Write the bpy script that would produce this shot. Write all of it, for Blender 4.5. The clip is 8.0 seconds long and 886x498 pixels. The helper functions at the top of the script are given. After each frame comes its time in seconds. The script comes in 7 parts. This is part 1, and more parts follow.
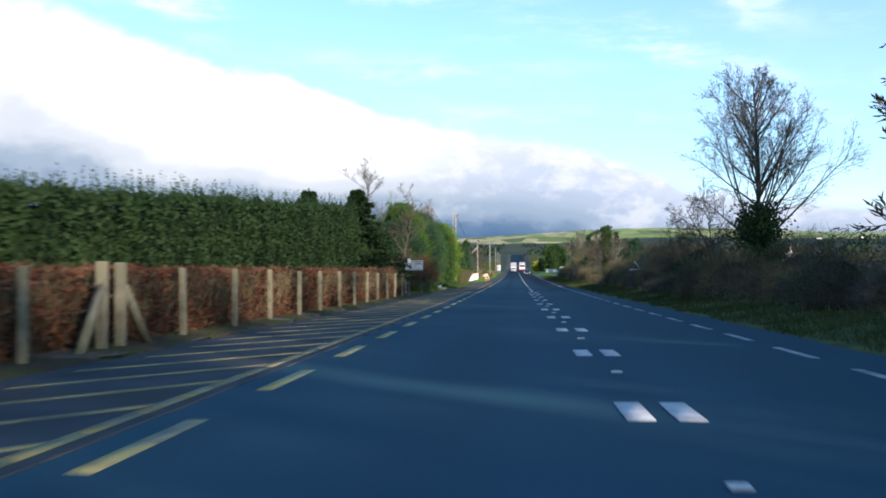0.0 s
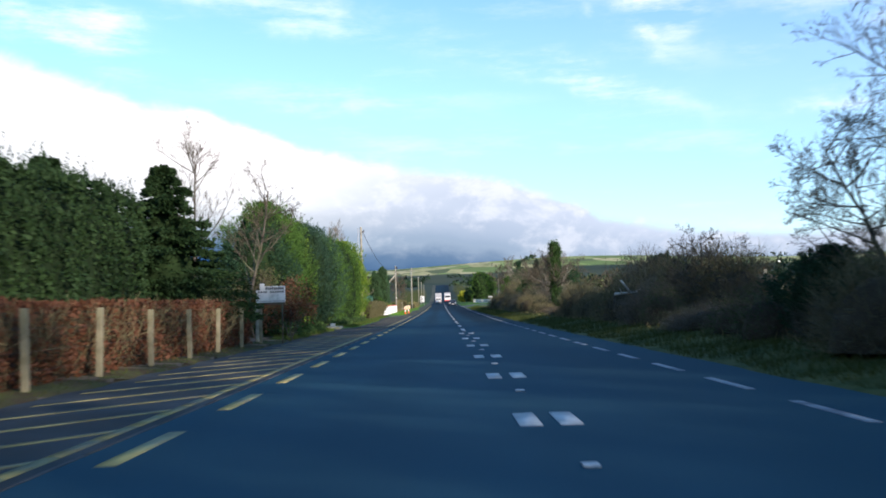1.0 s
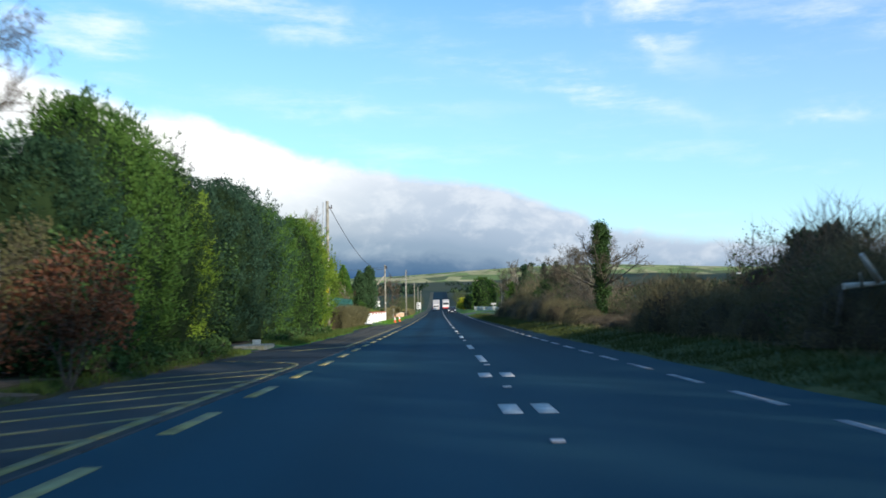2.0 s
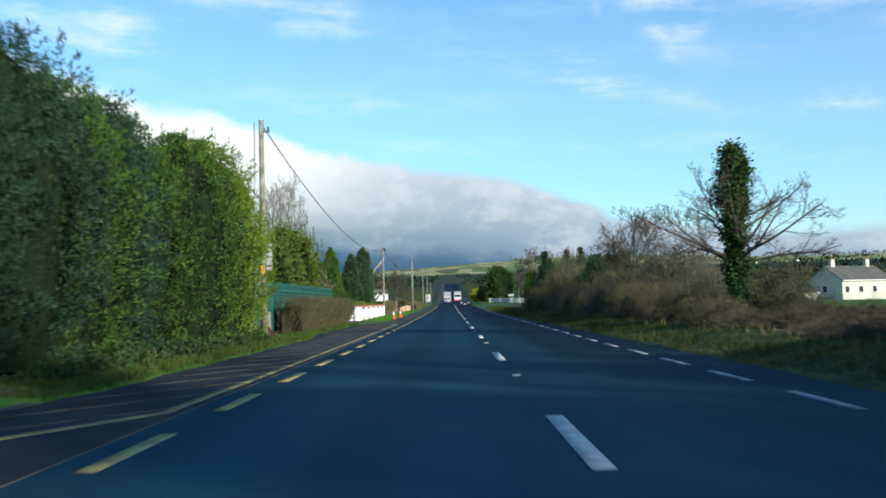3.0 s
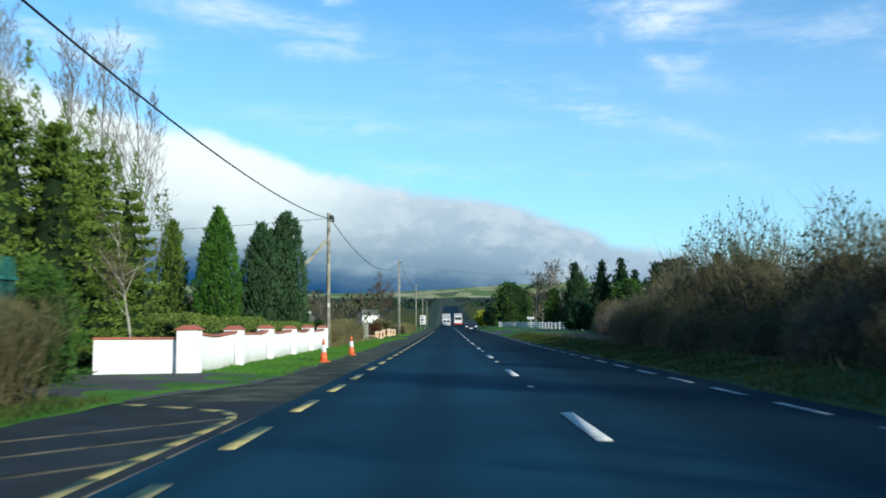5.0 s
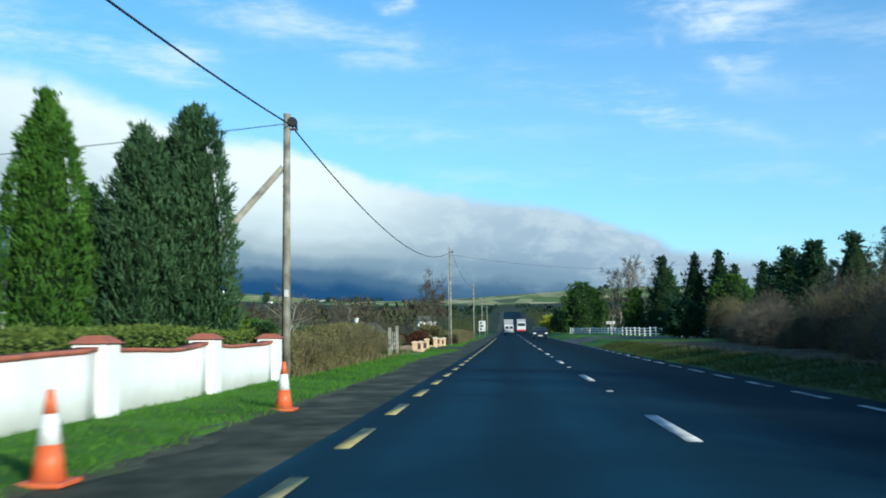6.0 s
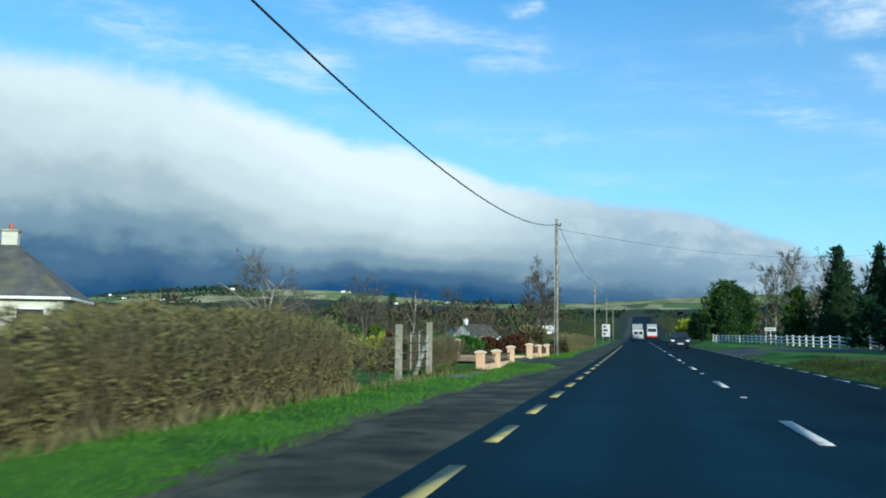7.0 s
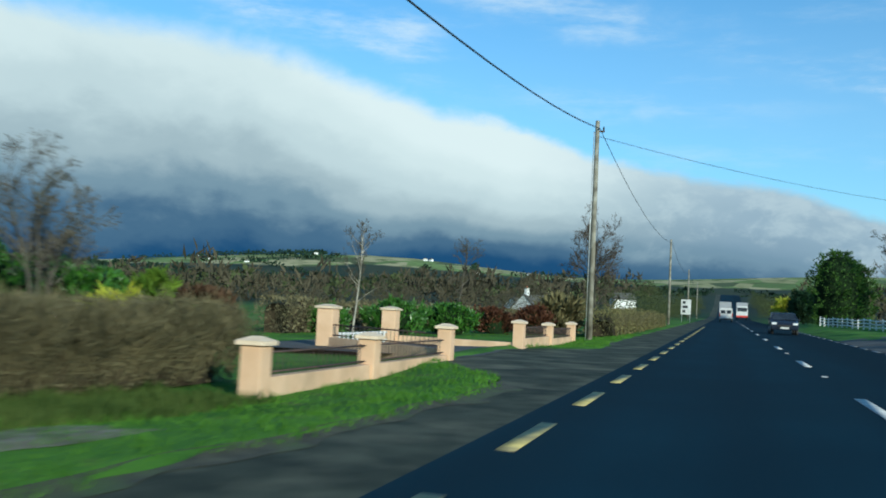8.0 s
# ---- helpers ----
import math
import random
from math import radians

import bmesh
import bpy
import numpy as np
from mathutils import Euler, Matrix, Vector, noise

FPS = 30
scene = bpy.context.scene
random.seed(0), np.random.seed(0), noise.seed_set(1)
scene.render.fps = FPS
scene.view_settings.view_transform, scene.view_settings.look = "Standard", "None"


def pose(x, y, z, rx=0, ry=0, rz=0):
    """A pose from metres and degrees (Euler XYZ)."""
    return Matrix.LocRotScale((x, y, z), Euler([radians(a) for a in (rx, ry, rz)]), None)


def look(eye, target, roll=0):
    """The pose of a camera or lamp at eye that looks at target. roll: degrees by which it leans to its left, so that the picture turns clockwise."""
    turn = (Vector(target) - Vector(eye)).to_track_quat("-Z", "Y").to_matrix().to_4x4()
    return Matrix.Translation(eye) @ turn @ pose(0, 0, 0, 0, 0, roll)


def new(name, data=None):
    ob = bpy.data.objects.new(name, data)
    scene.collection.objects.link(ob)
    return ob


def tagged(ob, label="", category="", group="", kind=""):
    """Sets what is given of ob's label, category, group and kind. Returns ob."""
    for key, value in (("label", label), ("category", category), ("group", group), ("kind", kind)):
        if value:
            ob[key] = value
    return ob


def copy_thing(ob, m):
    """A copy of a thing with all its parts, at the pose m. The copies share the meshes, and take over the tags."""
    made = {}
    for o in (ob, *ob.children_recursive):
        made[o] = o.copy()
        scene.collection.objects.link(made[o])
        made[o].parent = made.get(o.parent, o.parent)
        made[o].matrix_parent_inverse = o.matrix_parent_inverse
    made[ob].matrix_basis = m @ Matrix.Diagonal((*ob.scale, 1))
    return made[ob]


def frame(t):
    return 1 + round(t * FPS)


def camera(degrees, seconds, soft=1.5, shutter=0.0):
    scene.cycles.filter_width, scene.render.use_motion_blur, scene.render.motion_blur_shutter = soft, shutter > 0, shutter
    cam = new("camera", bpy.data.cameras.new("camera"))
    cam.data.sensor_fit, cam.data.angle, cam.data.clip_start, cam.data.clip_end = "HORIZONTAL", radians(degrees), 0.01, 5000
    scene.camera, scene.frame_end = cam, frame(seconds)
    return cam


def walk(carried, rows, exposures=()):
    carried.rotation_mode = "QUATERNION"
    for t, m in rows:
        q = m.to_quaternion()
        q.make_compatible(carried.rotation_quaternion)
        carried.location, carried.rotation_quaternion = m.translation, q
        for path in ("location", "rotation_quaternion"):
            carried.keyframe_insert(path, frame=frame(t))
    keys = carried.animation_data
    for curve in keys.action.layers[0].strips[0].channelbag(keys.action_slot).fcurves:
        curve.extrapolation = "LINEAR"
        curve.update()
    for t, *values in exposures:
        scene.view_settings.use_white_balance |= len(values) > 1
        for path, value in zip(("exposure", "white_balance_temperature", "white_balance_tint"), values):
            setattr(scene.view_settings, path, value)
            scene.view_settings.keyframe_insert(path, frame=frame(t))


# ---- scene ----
cam = camera(50.0, 8.0, soft=1.7, shutter=0.2)
ROWS = [
    (0.0, -1.125, -65.604, 1.329, 4.352, 1.414, 0.183),
    (0.5, -1.093, -54.804, 1.298, 0.967, 2.533, 1.435),
    (1.0, -0.997, -43.919, 1.266, -0.132, 3.279, 1.540),
    (1.5, -0.965, -32.976, 1.202, -0.329, 3.891, 1.046),
    (3.0, -0.966, 0.231, 1.109, 0.433, 3.331, 1.539),
    (3.5, -1.053, 11.415, 1.131, 1.955, 5.290, 1.394),
    (4.0, -1.168, 22.713, 1.119, 1.317, 5.593, 1.071),
    (4.5, -1.323, 34.064, 1.097, -0.221, 4.740, -0.088),
    (6.0, -1.869, 69.086, 1.168, 3.935, 5.211, 0.643),
    (6.5, -1.974, 80.656, 1.199, 7.350, 6.009, -0.266),
    (7.0, -1.996, 92.060, 1.244, 11.484, 5.405, -0.639),
    (7.5, -1.965, 103.519, 1.273, 13.856, 5.034, -3.029),
    (8.0, -1.935, 114.872, 1.331, 16.481, 3.483, -2.816),
]
EXPOSURES = [(0.0, 0.74, 6600, 23), (0.7, 0.72, 6600, 23), (1.5, 0.53, 6550, 19), (3.0, 0.26, 6350, 9), (4.5, 0.20, 6100, 6), (6.0, 0.12, 5800, 2), (7.0, 0.0, 5700, 0), (8.0, -0.13, 5800, -2)]
walk(cam, [(t, pose(x, y, z, 90 + pitch, roll, yaw)) for t, x, y, z, yaw, pitch, roll in ROWS], EXPOSURES)

# ---- sky, clouds and sun ----
SUN_AZ, SUN_EL = radians(138), radians(16)
world = bpy.data.worlds.new("sky")
scene.world = world
world.use_nodes = True
wt = world.node_tree
wt.nodes.clear()


def wnode(kind, **values):
    n = wt.nodes.new(kind)
    for key, value in values.items():
        if key in n.inputs:
            n.inputs[key].default_value = value
    return n


def wmath(op, a, b=0.0, c=0.0, clamp=False):
    n = wt.nodes.new("ShaderNodeMath")
    n.operation, n.use_clamp = op, clamp
    for k, v in enumerate((a, b, c)):
        if isinstance(v, (int, float)):
            n.inputs[k].default_value = v
        else:
            wt.links.new(v, n.inputs[k])
    return n.outputs[0]


def wramp(fac, stops, interp="EASE"):
    n = wt.nodes.new("ShaderNodeValToRGB")
    n.color_ramp.interpolation = interp
    els = n.color_ramp.elements
    while len(els) < len(stops):
        els.new(0.5)
    for e, (p, c) in zip(els, stops):
        e.position, e.color = p, (*c, 1)
    wt.links.new(fac, n.inputs[0])
    return n.outputs[0]


def wmix(fac, a, b, blend="MIX"):
    n = wt.nodes.new("ShaderNodeMix")
    n.data_type, n.blend_type = "RGBA", blend
    for sock, v in ((n.inputs[0], fac), (n.inputs[6], a), (n.inputs[7], b)):
        if isinstance(v, (int, float)):
            sock.default_value = v
        elif isinstance(v, tuple):
            sock.default_value = (*v, 1)
        else:
            wt.links.new(v, sock)
    return n.outputs[2]


sky = wt.nodes.new("ShaderNodeTexSky")
sky.sky_type, sky.sun_disc = "NISHITA", False
sky.sun_elevation, sky.sun_rotation = SUN_EL, SUN_AZ
sky.air_density, sky.dust_density, sky.ozone_density = 1.0, 0.6, 2.0
coord = wt.nodes.new("ShaderNodeTexCoord")
sep = wt.nodes.new("ShaderNodeSeparateXYZ")
wt.links.new(coord.outputs["Generated"], sep.inputs[0])
az = wmath("MULTIPLY", wmath("ARCTAN2", sep.outputs[0], sep.outputs[1]), 57.3)
el = wmath("MULTIPLY", wmath("ARCSINE", sep.outputs[2]), 57.3)
squash = wt.nodes.new("ShaderNodeMapping")
squash.inputs["Scale"].default_value = (1.0, 1.0, 1.7)
wt.links.new(coord.outputs["Generated"], squash.inputs[0])


def wnoise(scale, detail=5.0, rough=0.55, vec=None):
    n = wnode("ShaderNodeTexNoise", Scale=scale, Detail=detail, Roughness=rough)
    wt.links.new(vec or squash.outputs[0], n.inputs["Vector"])
    return n.outputs["Fac"]


def along_azimuth(stops, top):
    """A height in degrees that changes with the compass direction; straight between the stops."""
    fac = wmath("DIVIDE", wmath("ADD", az, 60.0), 120.0, clamp=True)
    return wmath("MULTIPLY", wramp(fac, [((a + 60) / 120, (e / top,) * 3) for a, e in stops], "LINEAR"), top)


def gated(value, lo, hi):
    """0 at lo, 1 at hi, eased."""
    return wramp(wmath("DIVIDE", wmath("SUBTRACT", value, lo), hi - lo, clamp=True), [(0.0, (0, 0, 0)), (1.0, (1, 1, 1))])


# the sky's own turbulence: large rolls, lumps and fine curls
warp = wt.nodes.new("ShaderNodeVectorMath")
warp.operation = "MULTIPLY_ADD"
warp_noise = wnode("ShaderNodeTexNoise", Scale=7.0, Detail=3.0, Roughness=0.5)
wt.links.new(squash.outputs[0], warp_noise.inputs["Vector"])
wt.links.new(warp_noise.outputs["Color"], warp.inputs[0])
warp.inputs[1].default_value = (0.07, 0.07, 0.05)
wt.links.new(squash.outputs[0], warp.inputs[2])
billow = wmath("SUBTRACT", wnoise(5.0, 4.0, 0.5, warp.outputs[0]), 0.5)
fine = wmath("SUBTRACT", wnoise(17.0, 6.0, 0.55, warp.outputs[0]), 0.5)
curl = wmath("SUBTRACT", wnoise(46.0, 6.0, 0.6, warp.outputs[0]), 0.5)
# the rolling bank: its upper edge, the level where its white body ends and its dark foot begins
rim = along_azimuth([(-60, 16.8), (-40, 16.2), (-32, 15.8), (-26, 15.1), (-21, 13.5), (-17, 12.0), (-13.5, 11.4), (-10.5, 10.3), (-8, 9.5), (-5, 9.1), (-1, 8.3), (2.5, 7.8), (5, 7.1), (8, 6.0), (10.5, 5.0), (14, 4.4), (20, 3.7), (60, 2.5)], 20.0)
white_end = along_azimuth([(-60, 10.5), (-38, 9.8), (-29, 9.3), (-24, 7.8), (-19, 6.6), (-13, 5.8), (-8, 5.5), (-3, 5.7), (4, 5.0), (12, 3.6), (60, 2.4)], 20.0)
foot = along_azimuth([(-60, 4.4), (-35, 4.2), (-29, 4.0), (-24, 3.9), (-14, 3.7), (-8, 3.2), (-2, 2.8), (4, 2.2), (12, 1.5), (60, 0.8)], 20.0)
edge = wmath("ADD", rim, wmath("ADD", wmath("MULTIPLY", billow, 1.6), wmath("ADD", wmath("MULTIPLY", fine, 1.3), wmath("MULTIPLY", curl, 0.6))))
depth = wmath("SUBTRACT", edge, el)
crisp = along_azimuth([(-60, 2.6), (-24, 2.0), (-12, 0.9), (60, 0.9)], 5.0)
bank = gated(wmath("DIVIDE", wmath("ADD", depth, 0.25), crisp), 0.0, 1.0)
# shade of the bank from its dark foot to its sunlit top
level = wmath("DIVIDE", wmath("SUBTRACT", el, foot), wmath("SUBTRACT", white_end, foot))
level = wmath("ADD", level, wmath("ADD", wmath("MULTIPLY", billow, 0.7), wmath("ADD", wmath("MULTIPLY", fine, 0.62), wmath("MULTIPLY", curl, 0.14))))
tone = wramp(wmath("DIVIDE", wmath("ADD", level, 1.0), 3.4, clamp=True), [
    (0.0, (0.016, 0.070, 0.180)), (0.17, (0.022, 0.084, 0.195)), (0.29, (0.085, 0.165, 0.265)), (0.40, (0.24, 0.335, 0.41)),
    (0.52, (0.46, 0.54, 0.575)), (0.66, (0.66, 0.735, 0.745)), (0.82, (0.80, 0.86, 0.85)), (1.0, (0.90, 0.94, 0.92))])
thin = wramp(wmath("DIVIDE", depth, 5.0, clamp=True), [(0.0, (0.7, 0.7, 0.7)), (0.4, (0.45, 0.45, 0.45)), (1.0, (0, 0, 0))])
greyed = gated(az, -13.0, 3.0)
low = gated(level, -0.1, 0.7)
puffs = wmath("MULTIPLY", gated(wmath("ADD", fine, wmath("MULTIPLY", curl, 0.6)), -0.05, 0.22), 0.5)
grey_cloud = wmix(puffs, wmix(thin, (0.20, 0.30, 0.41), (0.40, 0.51, 0.63)), (0.66, 0.73, 0.76))
cloud = wmix(wmath("MULTIPLY", wmath("MULTIPLY", greyed, low), 0.75), tone, grey_cloud)
# thin streaks and wisps higher up
streakmap = wt.nodes.new("ShaderNodeMapping")
streakmap.inputs["Rotation"].default_value = (0.0, radians(14), radians(25))
streakmap.inputs["Scale"].default_value = (1.6, 2.6, 8.0)
wt.links.new(coord.outputs["Generated"], streakmap.inputs[0])
fibre = wnoise(4.2, 8.0, 0.65, streakmap.outputs[0])
az_w = wmath("ADD", az, wmath("ADD", wmath("MULTIPLY", billow, 6.0), wmath("MULTIPLY", fine, 8.0)))
el_w = wmath("ADD", el, wmath("ADD", wmath("MULTIPLY", fine, 2.2), wmath("MULTIPLY", billow, 1.6)))
WISPS = [(-7.0, 16.8, -11, 8.0, 0.9, 0.55), (9.2, 13.2, -17, 6.5, 0.8, 0.75), (13.2, 16.6, -35, 3.4, 1.2, 0.9), (14.8, 18.4, -20, 3.6, 1.1, 0.8), (10.0, 19.4, -24, 3.2, 0.9, 0.8), (-6.5, 12.5, -5, 8.0, 0.6, 0.45),
         (22.8, 10.6, -4, 1.6, 0.5, 0.8), (-29.5, 17.2, -12, 6.0, 1.2, 0.8), (-21.0, 15.4, -22, 4.5, 1.2, 0.7), (-5.8, 19.8, 25, 0.8, 0.4, 1.0), (24.0, 16.0, -20, 6.0, 1.4, 0.5), (-16.0, 19.0, -10, 7.0, 1.2, 0.6)]
wisp = None
for a0, e0, tilt, long_half, short_half, strong in WISPS:
    c, n = math.cos(radians(tilt)), math.sin(radians(tilt))
    da, de = wmath("SUBTRACT", az_w, a0), wmath("SUBTRACT", el_w, e0)
    u = wmath("MULTIPLY", wmath("ADD", wmath("MULTIPLY", da, c), wmath("MULTIPLY", de, n)), 1 / long_half)
    v = wmath("MULTIPLY", wmath("SUBTRACT", wmath("MULTIPLY", de, c), wmath("MULTIPLY", da, n)), 1 / short_half)
    g = wmath("MULTIPLY", wmath("POWER", 2.718, wmath("MULTIPLY", wmath("ADD", wmath("MULTIPLY", u, u), wmath("MULTIPLY", v, v)), -1.0)), strong)
    wisp = g if wisp is None else wmath("ADD", wisp, g)
wisp = wmath("MULTIPLY", wmath("MULTIPLY", wisp, gated(fibre, 0.36, 0.70)), 0.85, clamp=True)
haze_streaks = wmath("MULTIPLY", gated(fibre, 0.52, 0.85), 0.22)
blue = wmix(1.0, sky.outputs[0], (0.082, 0.158, 0.196), "MULTIPLY")
veil = wramp(wmath("DIVIDE", el, 26.0, clamp=True), [(0.0, (0.55, 0.55, 0.55)), (0.35, (0.28, 0.28, 0.28)), (1.0, (0.0, 0.0, 0.0))])
clear = wmix(wmath("MULTIPLY", veil, 0.75), blue, (0.80, 0.87, 0.98))
clear = wmix(wmath("MAXIMUM", wisp, haze_streaks), clear, (0.86, 0.92, 0.98))
total = wmix(bank, clear, cloud)
back = wnode("ShaderNodeBackground", Strength=1.0)
wt.links.new(total, back.inputs[0])
wout = wt.nodes.new("ShaderNodeOutputWorld")
wt.links.new(back.outputs[0], wout.inputs[0])

sun = new("sun", bpy.data.lights.new("sun", "SUN"))
sun.data.energy, sun.data.angle, sun.data.color = 5.0, radians(1.1), (1.0, 0.90, 0.74)
SUN_DIR = Vector((math.sin(SUN_AZ) * math.cos(SUN_EL), math.cos(SUN_AZ) * math.cos(SUN_EL), math.sin(SUN_EL)))
sun.matrix_world = look(SUN_DIR * 300, (0, 0, 0))


# ---- materials ----
def material(name, dark, light, scale=4.0, rough=0.85, bump=0.0, bump_scale=None, metallic=0.0, island=0.0, leaf=0.0, stain=None, stain_scale=0.6, spec=0.5, rand=0.0):
    m = bpy.data.materials.new(name)
    m.use_nodes = True
    nt = m.node_tree
    p = nt.nodes["Principled BSDF"]
    p.inputs["Roughness"].default_value, p.inputs["Metallic"].default_value = rough, metallic
    p.inputs["Specular IOR Level"].default_value = spec
    tc = nt.nodes.new("ShaderNodeTexCoord")
    no = nt.nodes.new("ShaderNodeTexNoise")
    no.inputs["Scale"].default_value, no.inputs["Detail"].default_value = scale, 6.0
    nt.links.new(tc.outputs["Object"], no.inputs["Vector"])
    fac = no.outputs["Fac"]

    def math_node(op, a, b):
        n = nt.nodes.new("ShaderNodeMath")
        n.operation, n.use_clamp = op, True
        for k, v in enumerate((a, b)):
            if isinstance(v, float):
                n.inputs[k].default_value = v
            else:
                nt.links.new(v, n.inputs[k])
        return n.outputs[0]

    ramp = nt.nodes.new("ShaderNodeMapRange")
    ramp.inputs[1].default_value, ramp.inputs[2].default_value = 0.32, 0.68
    nt.links.new(fac, ramp.inputs[0])
    fac = ramp.outputs[0]
    if island:
        ge = nt.nodes.new("ShaderNodeNewGeometry")
        fac = math_node("ADD", math_node("MULTIPLY", ge.outputs["Random Per Island"], island), math_node("MULTIPLY", fac, 1.0 - island))
    if rand:
        oi = nt.nodes.new("ShaderNodeObjectInfo")
        fac = math_node("ADD", math_node("MULTIPLY", oi.outputs["Random"], rand), math_node("MULTIPLY", fac, 1.0 - rand))
    mix = nt.nodes.new("ShaderNodeMix")
    mix.data_type = "RGBA"
    mix.inputs[6].default_value, mix.inputs[7].default_value = (*dark, 1), (*light, 1)
    nt.links.new(fac, mix.inputs[0])
    colour = mix.outputs[2]
    if stain:
        n2 = nt.nodes.new("ShaderNodeTexNoise")
        n2.inputs["Scale"].default_value, n2.inputs["Detail"].default_value = stain_scale, 8.0
        nt.links.new(tc.outputs["Object"], n2.inputs["Vector"])
        r2 = nt.nodes.new("ShaderNodeMapRange")
        r2.inputs[1].default_value, r2.inputs[2].default_value = 0.48, 0.72
        nt.links.new(n2.outputs["Fac"], r2.inputs[0])
        m2 = nt.nodes.new("ShaderNodeMix")
        m2.data_type = "RGBA"
        m2.inputs[7].default_value = (*stain, 1)
        nt.links.new(r2.outputs[0], m2.inputs[0])
        nt.links.new(colour, m2.inputs[6])
        colour = m2.outputs[2]
    nt.links.new(colour, p.inputs["Base Color"])
    if bump:
        n3 = nt.nodes.new("ShaderNodeTexNoise")
        n3.inputs["Scale"].default_value, n3.inputs["Detail"].default_value = bump_scale or scale * 6, 8.0
        nt.links.new(tc.outputs["Object"], n3.inputs["Vector"])
        b = nt.nodes.new("ShaderNodeBump")
        b.inputs["Strength"].default_value, b.inputs["Distance"].default_value = bump, 0.02
        nt.links.new(n3.outputs["Fac"], b.inputs["Height"])
        nt.links.new(b.outputs[0], p.inputs["Normal"])
    if leaf:
        tr = nt.nodes.new("ShaderNodeBsdfTranslucent")
        nt.links.new(colour, tr.inputs[0])
        ms = nt.nodes.new("ShaderNodeMixShader")
        ms.inputs[0].default_value = leaf
        nt.links.new(p.outputs[0], ms.inputs[1])
        nt.links.new(tr.outputs[0], ms.inputs[2])
        nt.links.new(ms.outputs[0], nt.nodes["Material Output"].inputs[0])
    return m


M = {}
M["shoulder"] = material("shoulder_asphalt", (0.020, 0.029, 0.034), (0.044, 0.054, 0.058), 0.8, 0.85, 0.4, 50, stain=(0.030, 0.031, 0.028), stain_scale=0.5, spec=0.15)
# paler shoulder colour, lifted to offset the shade on the first stretch
M["pale_shoulder"] = material("shade_offset_shoulder", (0.031, 0.041, 0.045), (0.064, 0.075, 0.078), 0.8, 0.85, 0.4, 50, stain=(0.050, 0.052, 0.048), stain_scale=0.5, spec=0.15)
M["dusty_shoulder"] = material("dusty_shoulder_tarmac", (0.030, 0.037, 0.028), (0.080, 0.087, 0.061), 1.7, 0.9, 0.5, 40, stain=(0.150, 0.146, 0.100), stain_scale=0.9, spec=0.1)
M["drive"] = material("drive_tarmac", (0.040, 0.040, 0.038), (0.070, 0.068, 0.062), 1.1, 0.85, 0.4, 50, stain=(0.095, 0.086, 0.07), stain_scale=0.4)
M["white_paint"] = material("white_road_paint", (0.46, 0.47, 0.45), (0.66, 0.66, 0.63), 5, 0.75, 0.2, 40, stain=(0.34, 0.35, 0.35), stain_scale=3.0)
M["yellow_paint"] = material("yellow_road_paint", (0.31, 0.265, 0.10), (0.47, 0.395, 0.15), 4, 0.7, 0.2, 40, stain=(0.17, 0.155, 0.095), stain_scale=2.2)
M["worn_yellow"] = material("worn_yellow_paint", (0.21, 0.18, 0.070), (0.31, 0.265, 0.10), 4, 0.75, 0.2, 40, stain=(0.13, 0.118, 0.075), stain_scale=1.6)
M["faded_yellow"] = material("faded_yellow_paint", (0.050, 0.046, 0.032), (0.085, 0.076, 0.048), 3, 0.8, 0.2, 40, stain=(0.026, 0.026, 0.024), stain_scale=1.3)
M["worn_white"] = material("worn_white_paint", (0.22, 0.25, 0.28), (0.40, 0.42, 0.43), 4, 0.75, 0.2, 40, stain=(0.05, 0.06, 0.075), stain_scale=1.3)
M["stud"] = material("road_stud", (0.30, 0.31, 0.32), (0.55, 0.55, 0.54), 30, 0.5, metallic=0.3)
M["blade"] = material("grass_blades", (0.045, 0.13, 0.012), (0.13, 0.30, 0.03), 0.9, 0.7, island=0.55, leaf=0.35, spec=0.25)
M["dry_blade"] = material("dull_grass_blades", (0.026, 0.042, 0.010), (0.085, 0.102, 0.028), 0.5, 0.85, island=0.5, leaf=0.3, spec=0.15)
M["rough_blade"] = material("rough_grass_blades", (0.030, 0.066, 0.011), (0.105, 0.145, 0.034), 0.7, 0.8, island=0.5, leaf=0.3, spec=0.2)
M["straw"] = material("dead_grass", (0.10, 0.092, 0.040), (0.25, 0.22, 0.105), 1.0, 0.85, island=0.6, leaf=0.25, spec=0.2)
M["leyland"] = material("leyland_foliage", (0.026, 0.078, 0.014), (0.090, 0.175, 0.032), 1.1, 0.75, island=0.3, leaf=0.25, spec=0.2)
M["thuja"] = material("yellow_green_foliage", (0.058, 0.125, 0.012), (0.21, 0.31, 0.034), 0.8, 0.75, island=0.3, leaf=0.3, spec=0.2)
M["dark_conifer"] = material("dark_conifer_foliage", (0.010, 0.036, 0.018), (0.032, 0.078, 0.036), 1.0, 0.75, island=0.3, leaf=0.2, spec=0.2)
M["blue_conifer"] = material("blue_green_conifer_foliage", (0.012, 0.040, 0.024), (0.042, 0.090, 0.050), 1.0, 0.75, island=0.35, leaf=0.2, spec=0.2)
M["cypress"] = material("cypress_foliage", (0.022, 0.062, 0.026), (0.088, 0.160, 0.066), 1.8, 0.75, island=0.3, leaf=0.2, spec=0.2)
M["bright_conifer"] = material("sunny_conifer_foliage", (0.045, 0.092, 0.013), (0.165, 0.235, 0.040), 1.3, 0.75, island=0.3, leaf=0.25, spec=0.2)
